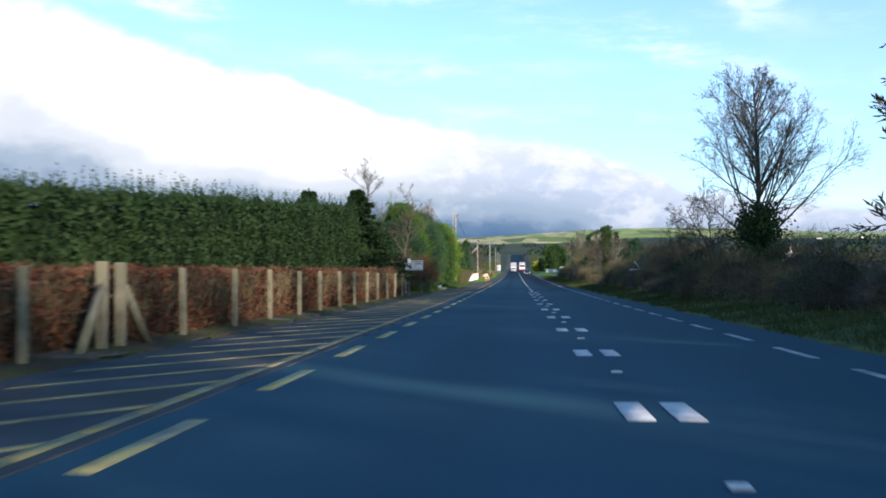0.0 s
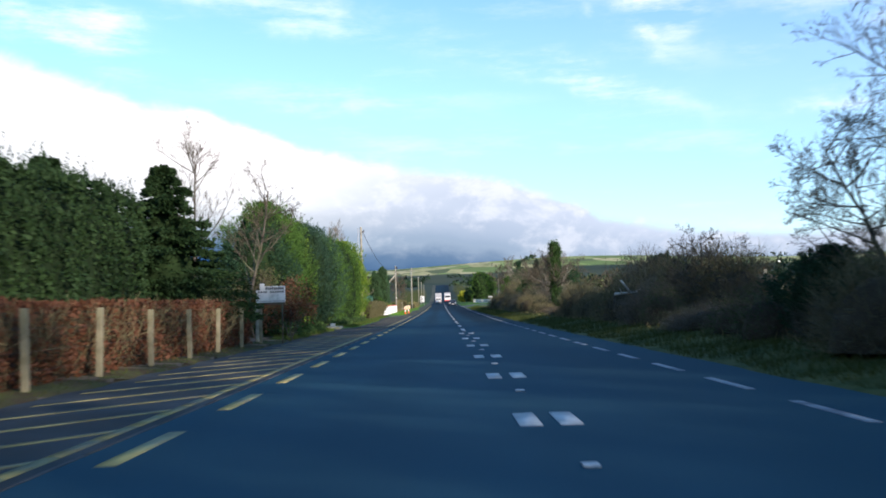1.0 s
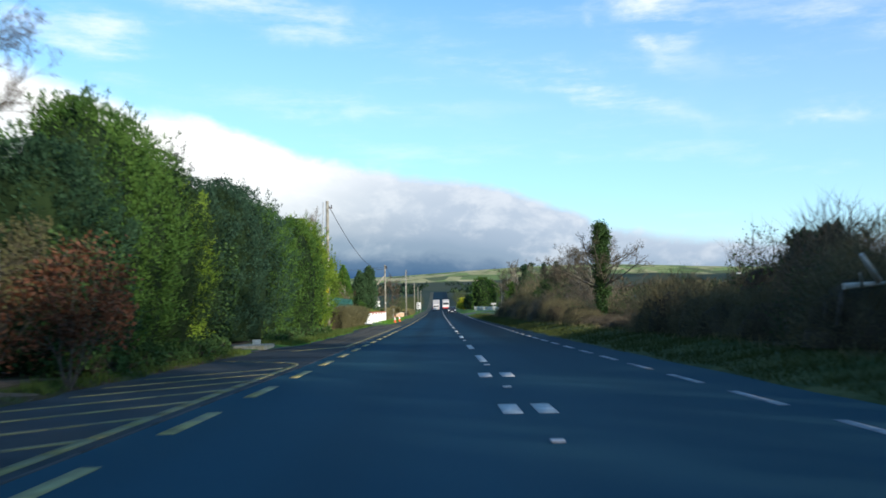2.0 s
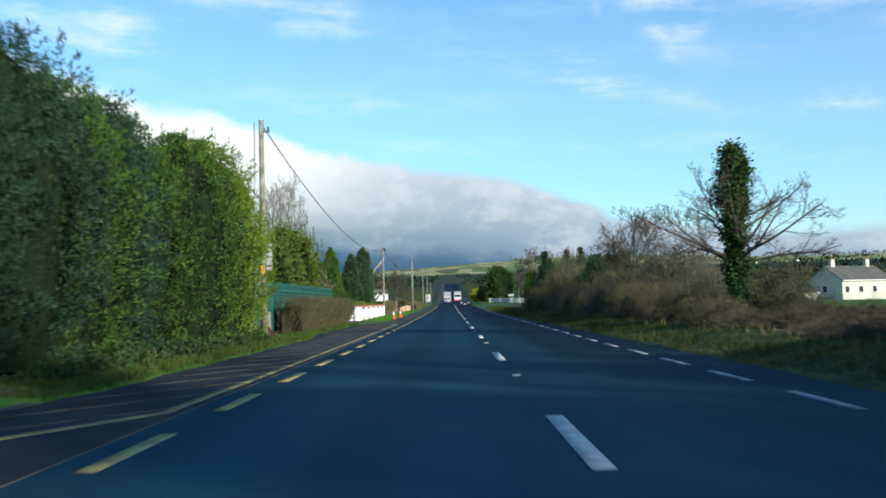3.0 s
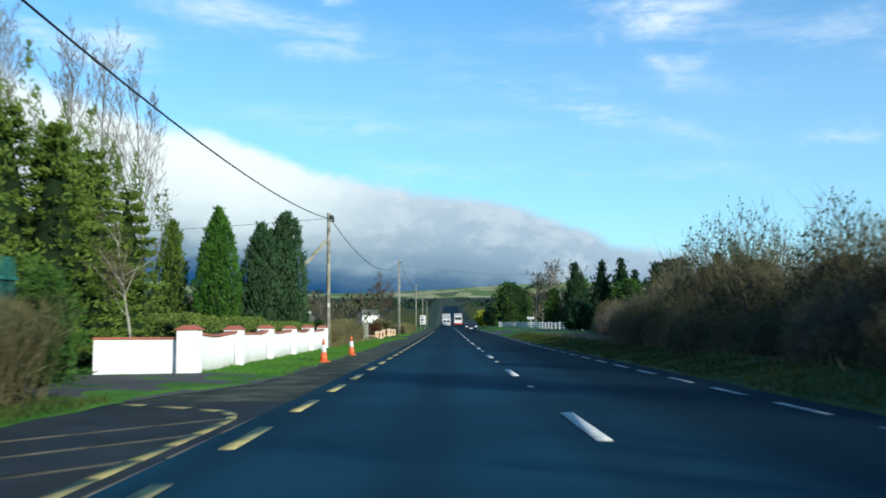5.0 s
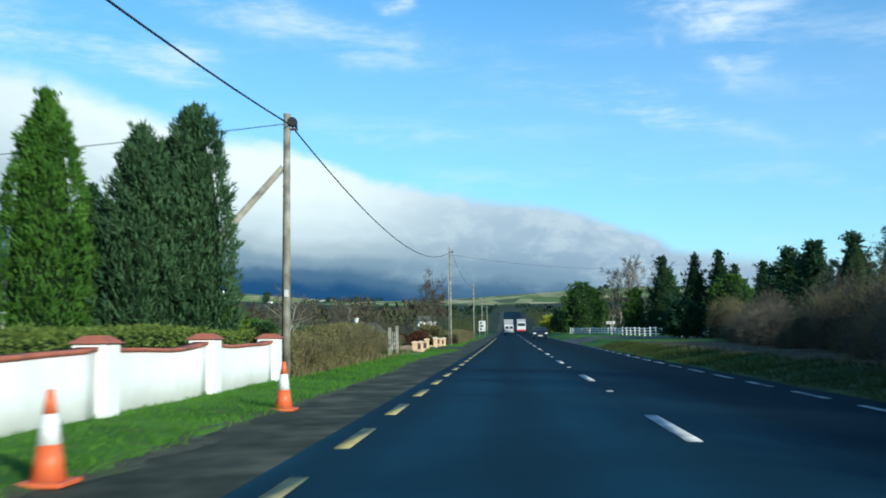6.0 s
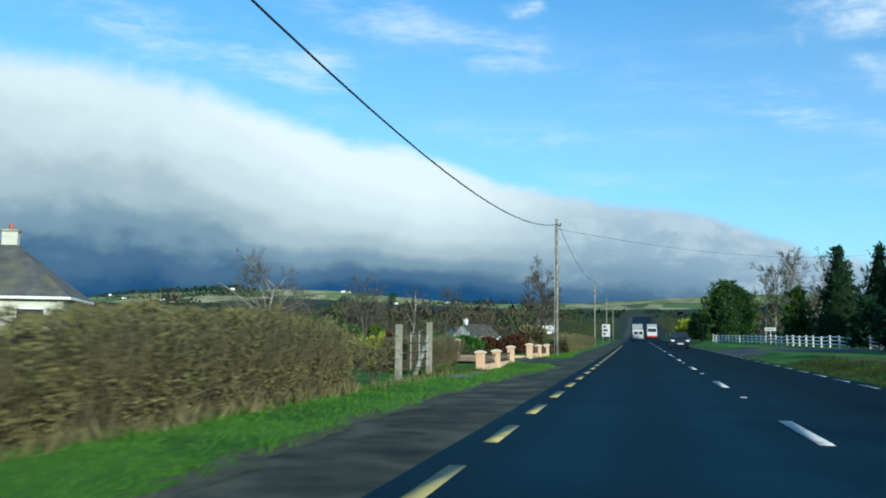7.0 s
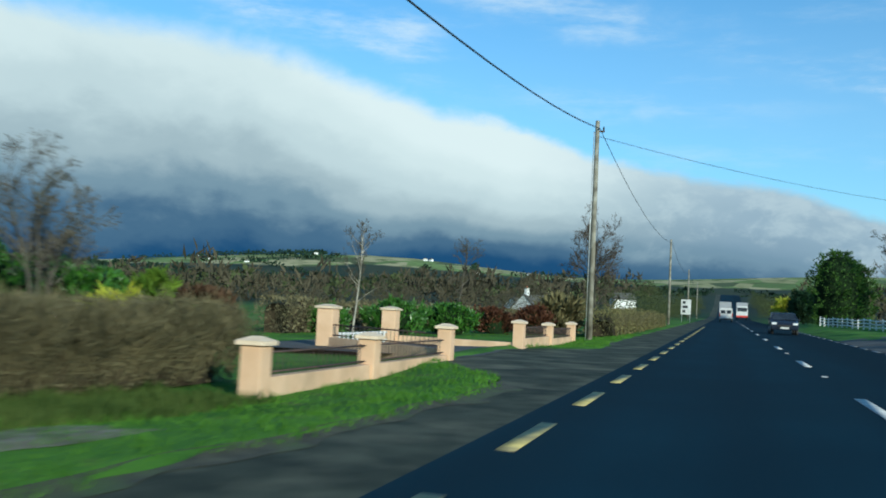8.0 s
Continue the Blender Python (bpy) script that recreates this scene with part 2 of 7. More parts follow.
M["russet"] = material("russet_beech_leaves", (0.058, 0.021, 0.011), (0.165, 0.068, 0.033), 1.0, 0.65, island=0.6, leaf=0.3, spec=0.3)
M["screen_conifer"] = material("screen_conifer_foliage", (0.007, 0.024, 0.008), (0.026, 0.058, 0.017), 0.8, 0.75, island=0.4, leaf=0.25, spec=0.2)
M["hedge_green"] = material("clipped_hedge_leaves", (0.070, 0.115, 0.020), (0.190, 0.250, 0.050), 0.9, 0.75, island=0.4, leaf=0.25, spec=0.2)
M["laurel"] = material("laurel_leaves", (0.025, 0.085, 0.012), (0.09, 0.23, 0.03), 1.2, 0.4, island=0.6, leaf=0.2, spec=0.5)
M["gold_shrub"] = material("golden_shrub_leaves", (0.25, 0.30, 0.02), (0.55, 0.55, 0.04), 1.5, 0.6, island=0.6, leaf=0.3)
M["olive"] = material("olive_scrub_leaves", (0.045, 0.050, 0.022), (0.125, 0.120, 0.050), 0.7, 0.75, island=0.4, leaf=0.25, spec=0.2)
M["hedge_olive"] = material("winter_hedge_leaves", (0.092, 0.092, 0.036), (0.26, 0.235, 0.095), 0.7, 0.8, island=0.45, leaf=0.2, spec=0.2)
M["ivy"] = material("ivy_leaves", (0.013, 0.042, 0.012), (0.058, 0.115, 0.030), 1.2, 0.75, island=0.5, leaf=0.15, spec=0.2)
M["bramble"] = material("dead_bramble", (0.055, 0.030, 0.017), (0.145, 0.088, 0.048), 1.0, 0.75, island=0.5, leaf=0.2, spec=0.2)
M["twig"] = material("bare_twigs", (0.044, 0.038, 0.027), (0.135, 0.116, 0.079), 1.1, 0.75, island=0.4, leaf=0.0, spec=0.2)
M["hawthorn_twig"] = material("hawthorn_hedge_twigs", (0.050, 0.049, 0.022), (0.142, 0.132, 0.062), 0.8, 0.75, island=0.5, spec=0.2)
M["red_twig"] = material("reddish_brown_twigs", (0.058, 0.045, 0.033), (0.145, 0.116, 0.086), 1.0, 0.8, island=0.4, spec=0.2)
M["hedge_twig"] = material("trimmed_hedge_twigs", (0.064, 0.059, 0.030), (0.185, 0.163, 0.086), 0.8, 0.75, island=0.5, leaf=0.0, spec=0.2)
M["bark"] = material("tree_bark", (0.040, 0.033, 0.026), (0.115, 0.10, 0.08), 5, 0.9, 0.6, 25, stain=(0.07, 0.085, 0.04), stain_scale=2.0)
M["pale_bark"] = material("pale_birch_bark", (0.22, 0.20, 0.16), (0.46, 0.43, 0.36), 6, 0.85, 0.4, 25, stain=(0.10, 0.085, 0.065), stain_scale=3.0)
M["bright_cypress"] = material("bright_cypress_foliage", (0.030, 0.090, 0.012), (0.105, 0.23, 0.030), 1.4, 0.75, island=0.3, leaf=0.25, spec=0.2)
M["dead_wood"] = material("bleached_dead_wood", (0.36, 0.34, 0.29), (0.62, 0.60, 0.53), 6, 0.85, 0.5, 40, stain=(0.22, 0.21, 0.15), stain_scale=3)
M["grey_twig"] = material("grey_brown_twigs", (0.061, 0.055, 0.042), (0.177, 0.158, 0.116), 0.9, 0.75, island=0.4, leaf=0.0, spec=0.2)
M["olive_twig"] = material("olive_brown_twigs", (0.065, 0.059, 0.030), (0.186, 0.160, 0.080), 0.9, 0.75, island=0.4, leaf=0.0, spec=0.2)
# dark inside colours stand in for the shade among leaves and twigs
M["dark_hollow"] = material("bush_gap_shade", (0.030, 0.025, 0.017), (0.068, 0.056, 0.037), 1.5, 1.0, 0.5, 8, spec=0.1)
M["hollow"] = material("leaf_gap_shade", (0.006, 0.014, 0.005), (0.014, 0.028, 0.010), 2.0, 1.0, 0.5, 8, spec=0.1)
M["brown_hollow"] = material("twig_gap_shade", (0.025, 0.020, 0.012), (0.062, 0.050, 0.030), 2.0, 1.0, 0.5, 8, spec=0.1)
M["concrete"] = material("weathered_concrete", (0.19, 0.175, 0.135), (0.36, 0.335, 0.27), 6, 0.9, 0.4, 40, stain=(0.16, 0.17, 0.09), stain_scale=2.5)
M["render_white"] = material("white_rendered_wall", (0.80, 0.80, 0.77), (0.88, 0.875, 0.85), 3, 0.85, 0.3, 60, stain=(0.74, 0.735, 0.69), stain_scale=0.8)
M["terracotta"] = material("red_painted_coping", (0.36, 0.10, 0.06), (0.48, 0.15, 0.09), 4, 0.75, 0.3, 40, stain=(0.20, 0.085, 0.06), stain_scale=1.8)
M["peach"] = material("peach_rendered_wall", (0.62, 0.40, 0.24), (0.74, 0.51, 0.33), 2.5, 0.85, 0.3, 60, stain=(0.50, 0.34, 0.21), stain_scale=1.1)
M["peach_cap"] = material("pale_peach_cap", (0.66, 0.50, 0.34), (0.78, 0.63, 0.46), 3, 0.8, 0.3, 50, stain=(0.45, 0.36, 0.26), stain_scale=2.0)
M["post_concrete"] = material("dull_olive_concrete", (0.10, 0.096, 0.058), (0.215, 0.20, 0.132), 3, 0.9, 0.5, 30, stain=(0.10, 0.105, 0.05), stain_scale=2.0)
M["pole_wood"] = material("weathered_pole_wood", (0.11, 0.10, 0.075), (0.28, 0.26, 0.20), 3, 0.85, 0.5, 25, stain=(0.40, 0.39, 0.33), stain_scale=2.2)
M["wire"] = material("black_cable", (0.012, 0.012, 0.013), (0.025, 0.025, 0.027), 10, 0.6)
M["green_steel"] = material("green_painted_steel", (0.010, 0.082, 0.060), (0.032, 0.175, 0.130), 2, 0.5, 0.1, 30, rand=0.7, stain=(0.02, 0.10, 0.07), stain_scale=1.2)
M["galvanised"] = material("galvanised_steel", (0.40, 0.42, 0.41), (0.62, 0.63, 0.60), 8, 0.5, 0.1, 40, metallic=0.5)
M["sign_white"] = material("white_sign_face", (0.52, 0.52, 0.51), (0.64, 0.64, 0.62), 3, 0.5, stain=(0.45, 0.45, 0.42), stain_scale=2)
M["sign_back"] = material("aluminium_sign_back", (0.45, 0.46, 0.48), (0.62, 0.63, 0.65), 2, 0.45, metallic=0.4)
M["dark_letter"] = material("dark_lettering", (0.02, 0.022, 0.025), (0.045, 0.047, 0.05), 8, 0.6)
M["cone_orange"] = material("orange_cone_plastic", (0.62, 0.10, 0.025), (0.80, 0.17, 0.05), 3, 0.5, stain=(0.50, 0.12, 0.06), stain_scale=4)
M["cone_white"] = material("reflective_white_sleeve", (0.72, 0.72, 0.70), (0.84, 0.84, 0.82), 4, 0.45)
M["rubber"] = material("black_rubber", (0.012, 0.012, 0.013), (0.03, 0.03, 0.03), 8, 0.8)
M["slate"] = material("slate_roof", (0.060, 0.060, 0.058), (0.125, 0.12, 0.11), 1.5, 0.8, 0.4, 12, stain=(0.14, 0.13, 0.08), stain_scale=0.9)
M["cream"] = material("cream_rendered_wall", (0.50, 0.49, 0.41), (0.62, 0.60, 0.52), 2, 0.85, 0.2, 40, stain=(0.42, 0.40, 0.32), stain_scale=0.7)
M["window"] = material("dark_window_glass", (0.02, 0.025, 0.03), (0.05, 0.06, 0.07), 1, 0.08, spec=0.8)
M["pvc"] = material("white_pvc", (0.72, 0.72, 0.71), (0.80, 0.80, 0.79), 3, 0.4)
M["van_white"] = material("white_vehicle_paint", (0.52, 0.53, 0.53), (0.64, 0.64, 0.63), 1, 0.3, stain=(0.52, 0.51, 0.48), stain_scale=1.5)
M["lorry_grey"] = material("grey_lorry_body", (0.26, 0.27, 0.29), (0.36, 0.37, 0.39), 1, 0.5, stain=(0.22, 0.22, 0.22), stain_scale=1.0)
M["car_dark"] = material("dark_blue_car_paint", (0.010, 0.014, 0.025), (0.022, 0.028, 0.045), 1, 0.2)
M["red_paint"] = material("red_paint", (0.40, 0.025, 0.02), (0.55, 0.05, 0.035), 2, 0.4)
M["lamp_red"] = material("red_tail_lens", (0.30, 0.01, 0.01), (0.45, 0.03, 0.02), 5, 0.25)
M["yellow_tag"] = material("yellow_plate", (0.70, 0.42, 0.02), (0.85, 0.55, 0.04), 4, 0.5)
M["iron"] = material("rusty_black_iron", (0.035, 0.025, 0.022), (0.10, 0.060, 0.045), 8, 0.7, 0.3, 40)
M["tank"] = material("translucent_white_tank", (0.52, 0.55, 0.54), (0.66, 0.69, 0.67), 2, 0.5)
M["mud"] = material("verge_mud", (0.030, 0.030, 0.018), (0.080, 0.078, 0.045), 4, 0.95, 0.6, 30, stain=(0.05, 0.085, 0.02), stain_scale=2.0)
M["grit"] = material("pale_grit_and_mud", (0.10, 0.09, 0.055), (0.24, 0.22, 0.15), 6, 0.95, 0.6, 40, stain=(0.07, 0.085, 0.03), stain_scale=2.5)
M["soil"] = material("bare_soil", (0.060, 0.042, 0.026), (0.13, 0.095, 0.06), 2.5, 0.95, 0.5, 20)


def road_material():
    # the sky's blue reflection is put into the base colour, gloss nearly off
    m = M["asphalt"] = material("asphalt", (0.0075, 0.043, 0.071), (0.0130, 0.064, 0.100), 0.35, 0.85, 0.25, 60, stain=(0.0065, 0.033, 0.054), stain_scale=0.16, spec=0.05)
    nt = m.node_tree
    p = nt.nodes["Principled BSDF"]
    link = p.inputs["Base Color"].links[0]
    base = link.from_socket
    ge = nt.nodes.new("ShaderNodeNewGeometry")
    sx = nt.nodes.new("ShaderNodeSeparateXYZ")
    nt.links.new(ge.outputs["Position"], sx.inputs[0])
    no = nt.nodes.new("ShaderNodeTexNoise")
    stretch = nt.nodes.new("ShaderNodeMapping")
    stretch.inputs["Scale"].default_value = (1.0, 0.05, 1.0)
    nt.links.new(ge.outputs["Position"], stretch.inputs[0])
    nt.links.new(stretch.outputs[0], no.inputs["Vector"])
    no.inputs["Scale"].default_value, no.inputs["Detail"].default_value = 1.3, 5.0
    wob = nt.nodes.new("ShaderNodeMath")
    wob.operation = "MULTIPLY_ADD"
    wob.inputs[1].default_value = 0.9
    nt.links.new(no.outputs["Fac"], wob.inputs[0])
    nt.links.new(sx.outputs[0], wob.inputs[2])
    wave = nt.nodes.new("ShaderNodeMath")
    wave.operation = "SINE"
    sc = nt.nodes.new("ShaderNodeMath")
    sc.operation = "MULTIPLY"
    sc.inputs[1].default_value = 3.6
    nt.links.new(wob.outputs[0], sc.inputs[0])
    nt.links.new(sc.outputs[0], wave.inputs[0])
    rng = nt.nodes.new("ShaderNodeMapRange")
    rng.inputs[1].default_value, rng.inputs[2].default_value = -0.6, 1.0
    rng.inputs[3].default_value, rng.inputs[4].default_value = 0.0, 0.65
    nt.links.new(wave.outputs[0], rng.inputs[0])
    mix = nt.nodes.new("ShaderNodeMix")
    mix.data_type = "RGBA"
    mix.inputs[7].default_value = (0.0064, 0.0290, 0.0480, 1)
    nt.links.new(rng.outputs[0], mix.inputs[0])
    nt.links.new(base, mix.inputs[6])
    # the far-side lane is coloured darker, for the shade that scrub casts there
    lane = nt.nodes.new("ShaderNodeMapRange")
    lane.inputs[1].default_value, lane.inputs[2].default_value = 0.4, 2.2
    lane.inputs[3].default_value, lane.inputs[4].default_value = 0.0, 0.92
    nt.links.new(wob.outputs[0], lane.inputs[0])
    lane_shade = nt.nodes.new("ShaderNodeMix")
    lane_shade.data_type = "RGBA"
    lane_shade.inputs[7].default_value = (0.0038, 0.0165, 0.0275, 1)
    nt.links.new(lane.outputs[0], lane_shade.inputs[0])
    nt.links.new(mix.outputs[2], lane_shade.inputs[6])
    # lighter colour on the first stretch, put in against the tree shade
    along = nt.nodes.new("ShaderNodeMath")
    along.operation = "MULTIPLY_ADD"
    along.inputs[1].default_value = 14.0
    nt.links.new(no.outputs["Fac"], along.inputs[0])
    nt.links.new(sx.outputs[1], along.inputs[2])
    lighten_mask = nt.nodes.new("ShaderNodeMapRange")
    lighten_mask.inputs[1].default_value, lighten_mask.inputs[2].default_value = 32.0, 6.0
    lighten_mask.inputs[3].default_value, lighten_mask.inputs[4].default_value = 0.0, 0.62
    nt.links.new(along.outputs[0], lighten_mask.inputs[0])
    lightened = nt.nodes.new("ShaderNodeMix")
    lightened.data_type = "RGBA"
    lightened.inputs[7].default_value = (0.030, 0.100, 0.126, 1)
    nt.links.new(lighten_mask.outputs[0], lightened.inputs[0])
    nt.links.new(lane_shade.outputs[2], lightened.inputs[6])
    # the colour turns blacker along the last stretch
    last_stretch = nt.nodes.new("ShaderNodeMapRange")
    last_stretch.inputs[1].default_value, last_stretch.inputs[2].default_value = 85.0, 135.0
    last_stretch.inputs[3].default_value, last_stretch.inputs[4].default_value = 0.0, 0.7
    nt.links.new(along.outputs[0], last_stretch.inputs[0])
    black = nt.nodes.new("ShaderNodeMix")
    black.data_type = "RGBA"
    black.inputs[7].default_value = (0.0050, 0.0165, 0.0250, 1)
    nt.links.new(last_stretch.outputs[0], black.inputs[0])
    nt.links.new(lightened.outputs[2], black.inputs[6])
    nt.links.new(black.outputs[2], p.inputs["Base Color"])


road_material()


def ground_material():
    m = bpy.data.materials.new("ground_cover")
    m.use_nodes = True
    nt = m.node_tree
    p = nt.nodes["Principled BSDF"]
    p.inputs["Roughness"].default_value, p.inputs["Specular IOR Level"].default_value = 0.95, 0.15
    ge = nt.nodes.new("ShaderNodeNewGeometry")

    def noise_node(scale, detail=6.0):
        n = nt.nodes.new("ShaderNodeTexNoise")
        n.inputs["Scale"].default_value, n.inputs["Detail"].default_value = scale, detail
        nt.links.new(ge.outputs["Position"], n.inputs["Vector"])
        return n.outputs["Fac"]

    def span(v, a, b):
        n = nt.nodes.new("ShaderNodeMapRange")
        n.interpolation_type = "SMOOTHSTEP"
        n.inputs[1].default_value, n.inputs[2].default_value = a, b
        nt.links.new(v, n.inputs[0])
        return n.outputs[0]

    def mixed(fac, a, b):
        n = nt.nodes.new("ShaderNodeMix")
        n.data_type = "RGBA"
        nt.links.new(fac, n.inputs[0])
        for sock, v in ((n.inputs[6], a), (n.inputs[7], b)):
            if isinstance(v, tuple):
                sock.default_value = (*v, 1)
            else:
                nt.links.new(v, sock)
        return n.outputs[2]

    lawn = mixed(span(noise_node(0.5), 0.35, 0.65), (0.040, 0.115, 0.014), (0.085, 0.20, 0.024))
    lawn = mixed(span(noise_node(2.2), 0.55, 0.75), lawn, (0.11, 0.12, 0.045))
    # fields farther off: one colour a field
    vor = nt.nodes.new("ShaderNodeTexVoronoi")
    vor.inputs["Scale"].default_value, vor.inputs["Randomness"].default_value = 0.016, 0.95
    flat = nt.nodes.new("ShaderNodeMapping")
    flat.inputs["Scale"].default_value = (1.0, 0.55, 0.0)
    flat.inputs["Rotation"].default_value = (0, 0, radians(24))
    nt.links.new(ge.outputs["Position"], flat.inputs[0])
    nt.links.new(flat.outputs[0], vor.inputs["Vector"])
    sepc = nt.nodes.new("ShaderNodeSeparateColor")
    nt.links.new(vor.outputs["Color"], sepc.inputs[0])
    ramp = nt.nodes.new("ShaderNodeValToRGB")
    ramp.color_ramp.interpolation = "CONSTANT"
    els = ramp.color_ramp.elements
    stops = [(0.0, (0.20, 0.28, 0.085)), (0.22, (0.36, 0.34, 0.16)), (0.40, (0.13, 0.20, 0.06)), (0.52, (0.44, 0.39, 0.21)), (0.68, (0.26, 0.31, 0.11)), (0.84, (0.09, 0.115, 0.05))]
    while len(els) < len(stops):
        els.new(0.5)
    for e, (q, c) in zip(els, stops):
        e.position, e.color = q, (*c, 1)
    nt.links.new(sepc.outputs[0], ramp.inputs[0])
    fields = mixed(span(noise_node(0.03), 0.45, 0.7), ramp.outputs[0], (0.12, 0.15, 0.05))
    ln = nt.nodes.new("ShaderNodeVectorMath")
    ln.operation = "LENGTH"
    nt.links.new(ge.outputs["Position"], ln.inputs[0])
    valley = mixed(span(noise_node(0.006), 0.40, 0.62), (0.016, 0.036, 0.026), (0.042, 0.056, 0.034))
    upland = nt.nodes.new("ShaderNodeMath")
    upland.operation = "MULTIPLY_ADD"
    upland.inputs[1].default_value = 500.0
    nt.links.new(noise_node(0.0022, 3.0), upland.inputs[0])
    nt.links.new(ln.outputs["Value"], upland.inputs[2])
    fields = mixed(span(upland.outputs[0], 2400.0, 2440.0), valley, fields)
    colour = mixed(span(ln.outputs["Value"], 200.0, 420.0), lawn, fields)
    # leaf litter under the scrub on the far side of the road
    sx = nt.nodes.new("ShaderNodeSeparateXYZ")
    nt.links.new(ge.outputs["Position"], sx.inputs[0])
    wob = nt.nodes.new("ShaderNodeMath")
    wob.operation = "MULTIPLY_ADD"
    wob.inputs[1].default_value = 2.4
    nt.links.new(noise_node(0.4), wob.inputs[0])
    nt.links.new(sx.outputs[0], wob.inputs[2])
    near = nt.nodes.new("ShaderNodeMath")
    near.operation = "MULTIPLY"
    nt.links.new(span(wob.outputs[0], 7.0, 7.9), near.inputs[0])
    nt.links.new(span(wob.outputs[0], 24.0, 15.0), near.inputs[1])
    stretch_of_road = nt.nodes.new("ShaderNodeMath")
    stretch_of_road.operation = "MULTIPLY"
    nt.links.new(near.outputs[0], stretch_of_road.inputs[0])
    nt.links.new(span(sx.outputs[1], 150.0, 120.0), stretch_of_road.inputs[1])
    near = stretch_of_road
    # mossy soil under the first hedges
    moss = nt.nodes.new("ShaderNodeMath")
    moss.operation = "MULTIPLY"
    nt.links.new(span(sx.outputs[0], -11.0, -9.5), moss.inputs[0])
    nt.links.new(span(sx.outputs[0], -5.6, -6.0), moss.inputs[1])
    moss_run = nt.nodes.new("ShaderNodeMath")
    moss_run.operation = "MULTIPLY"
    nt.links.new(moss.outputs[0], moss_run.inputs[0])
    nt.links.new(span(sx.outputs[1], 9.0, 4.0), moss_run.inputs[1])
    colour = mixed(moss_run.outputs[0], colour, mixed(span(noise_node(1.3), 0.38, 0.66), (0.055, 0.040, 0.024), (0.060, 0.072, 0.022)))
    # rough dull turf on the far verge
    turf = nt.nodes.new("ShaderNodeMath")
    turf.operation = "MULTIPLY"
    nt.links.new(span(sx.outputs[0], 3.2, 3.6), turf.inputs[0])
    nt.links.new(span(sx.outputs[0], 40.0, 20.0), turf.inputs[1])
    turf_run = nt.nodes.new("ShaderNodeMath")
    turf_run.operation = "MULTIPLY"
    nt.links.new(turf.outputs[0], turf_run.inputs[0])
    nt.links.new(span(sx.outputs[1], 112.0, 88.0), turf_run.inputs[1])
    colour = mixed(turf_run.outputs[0], colour, mixed(span(noise_node(1.1), 0.35, 0.65), (0.035, 0.058, 0.014), (0.088, 0.098, 0.032)))
    litter = mixed(span(noise_node(1.6), 0.35, 0.65), (0.050, 0.036, 0.022), (0.13, 0.088, 0.050))
    colour = mixed(near.outputs[0], colour, litter)
    nt.links.new(colour, p.inputs["Base Color"])
    b = nt.nodes.new("ShaderNodeBump")
    b.inputs["Strength"].default_value, b.inputs["Distance"].default_value = 0.6, 0.05
    nt.links.new(noise_node(9.0), b.inputs["Height"])
    nt.links.new(b.outputs[0], p.inputs["Normal"])
    return m


M["ground"] = ground_material()


# ---- geometry helpers ----
def norm(v):
    return v / np.maximum(np.linalg.norm(v, axis=-1, keepdims=True), 1e-9)


def mesh_np(name, verts, quads, mat, smooth=False):
    me = bpy.data.meshes.new(name)
    verts, quads = np.asarray(verts, np.float32), np.asarray(quads, np.int32)
    me.vertices.add(len(verts))
    me.vertices.foreach_set("co", verts.ravel())
    k = quads.shape[1]
    me.loops.add(quads.size)
    me.loops.foreach_set("vertex_index", quads.ravel())
    me.polygons.add(len(quads))
    me.polygons.foreach_set("loop_start", np.arange(0, quads.size, k, dtype=np.int32))
    me.polygons.foreach_set("loop_total", np.full(len(quads), k, np.int32))
    if smooth:
        me.polygons.foreach_set("use_smooth", np.ones(len(quads), bool))
    me.materials.append(mat)
    me.update(calc_edges=True)
    return me


def thing(name, loc, label, category, group="", kind="", rz=0.0):
    ob = new(name)
    ob.empty_display_size = 0.2
    ob.matrix_world = pose(*loc, 0, 0, rz)
    return tagged(ob, label, category, group, kind)


def part(name, bm, mat, parent, label=""):
    """Link a bmesh, a mesh, or a pair of vertices and quads (in the parent's space) as one part."""
    if isinstance(bm, bpy.types.Mesh):
        me = bm
    elif isinstance(bm, tuple):
        me = mesh_np(name, bm[0], bm[1], mat)
    else:
        me = bpy.data.meshes.new(name)
        bm.to_mesh(me)
        bm.free()
        me.materials.append(mat)
    ob = new(name, me)
    ob.parent = parent
    if label:
        ob["label"] = label
    return ob


def box(x0, x1, y0, y1, z0, z1, bevel=0.0, bm=None):
    b = bm or bmesh.new()
    made = bmesh.ops.create_cube(b, size=1.0, matrix=Matrix.LocRotScale(((x0 + x1) / 2, (y0 + y1) / 2, (z0 + z1) / 2), None, (x1 - x0, y1 - y0, z1 - z0)))
    if bevel:
        edges = list({e for v in made["verts"] for e in v.link_edges})
        bmesh.ops.bevel(b, geom=edges, offset=bevel, segments=2, affect="EDGES", profile=0.6)
    return b


def cyl(p0, p1, r0, r1, n=12, bm=None, caps=True):
    b = bm or bmesh.new()
    p0, p1 = Vector(p0), Vector(p1)
    m = Matrix.Translation((p0 + p1) / 2) @ (p1 - p0).to_track_quat("Z", "Y").to_matrix().to_4x4()
    bmesh.ops.create_cone(b, cap_ends=caps, segments=n, radius1=r0, radius2=r1, depth=(p1 - p0).length, matrix=m)
    for fc in b.faces:
        fc.smooth = len(fc.verts) == 4
    return b


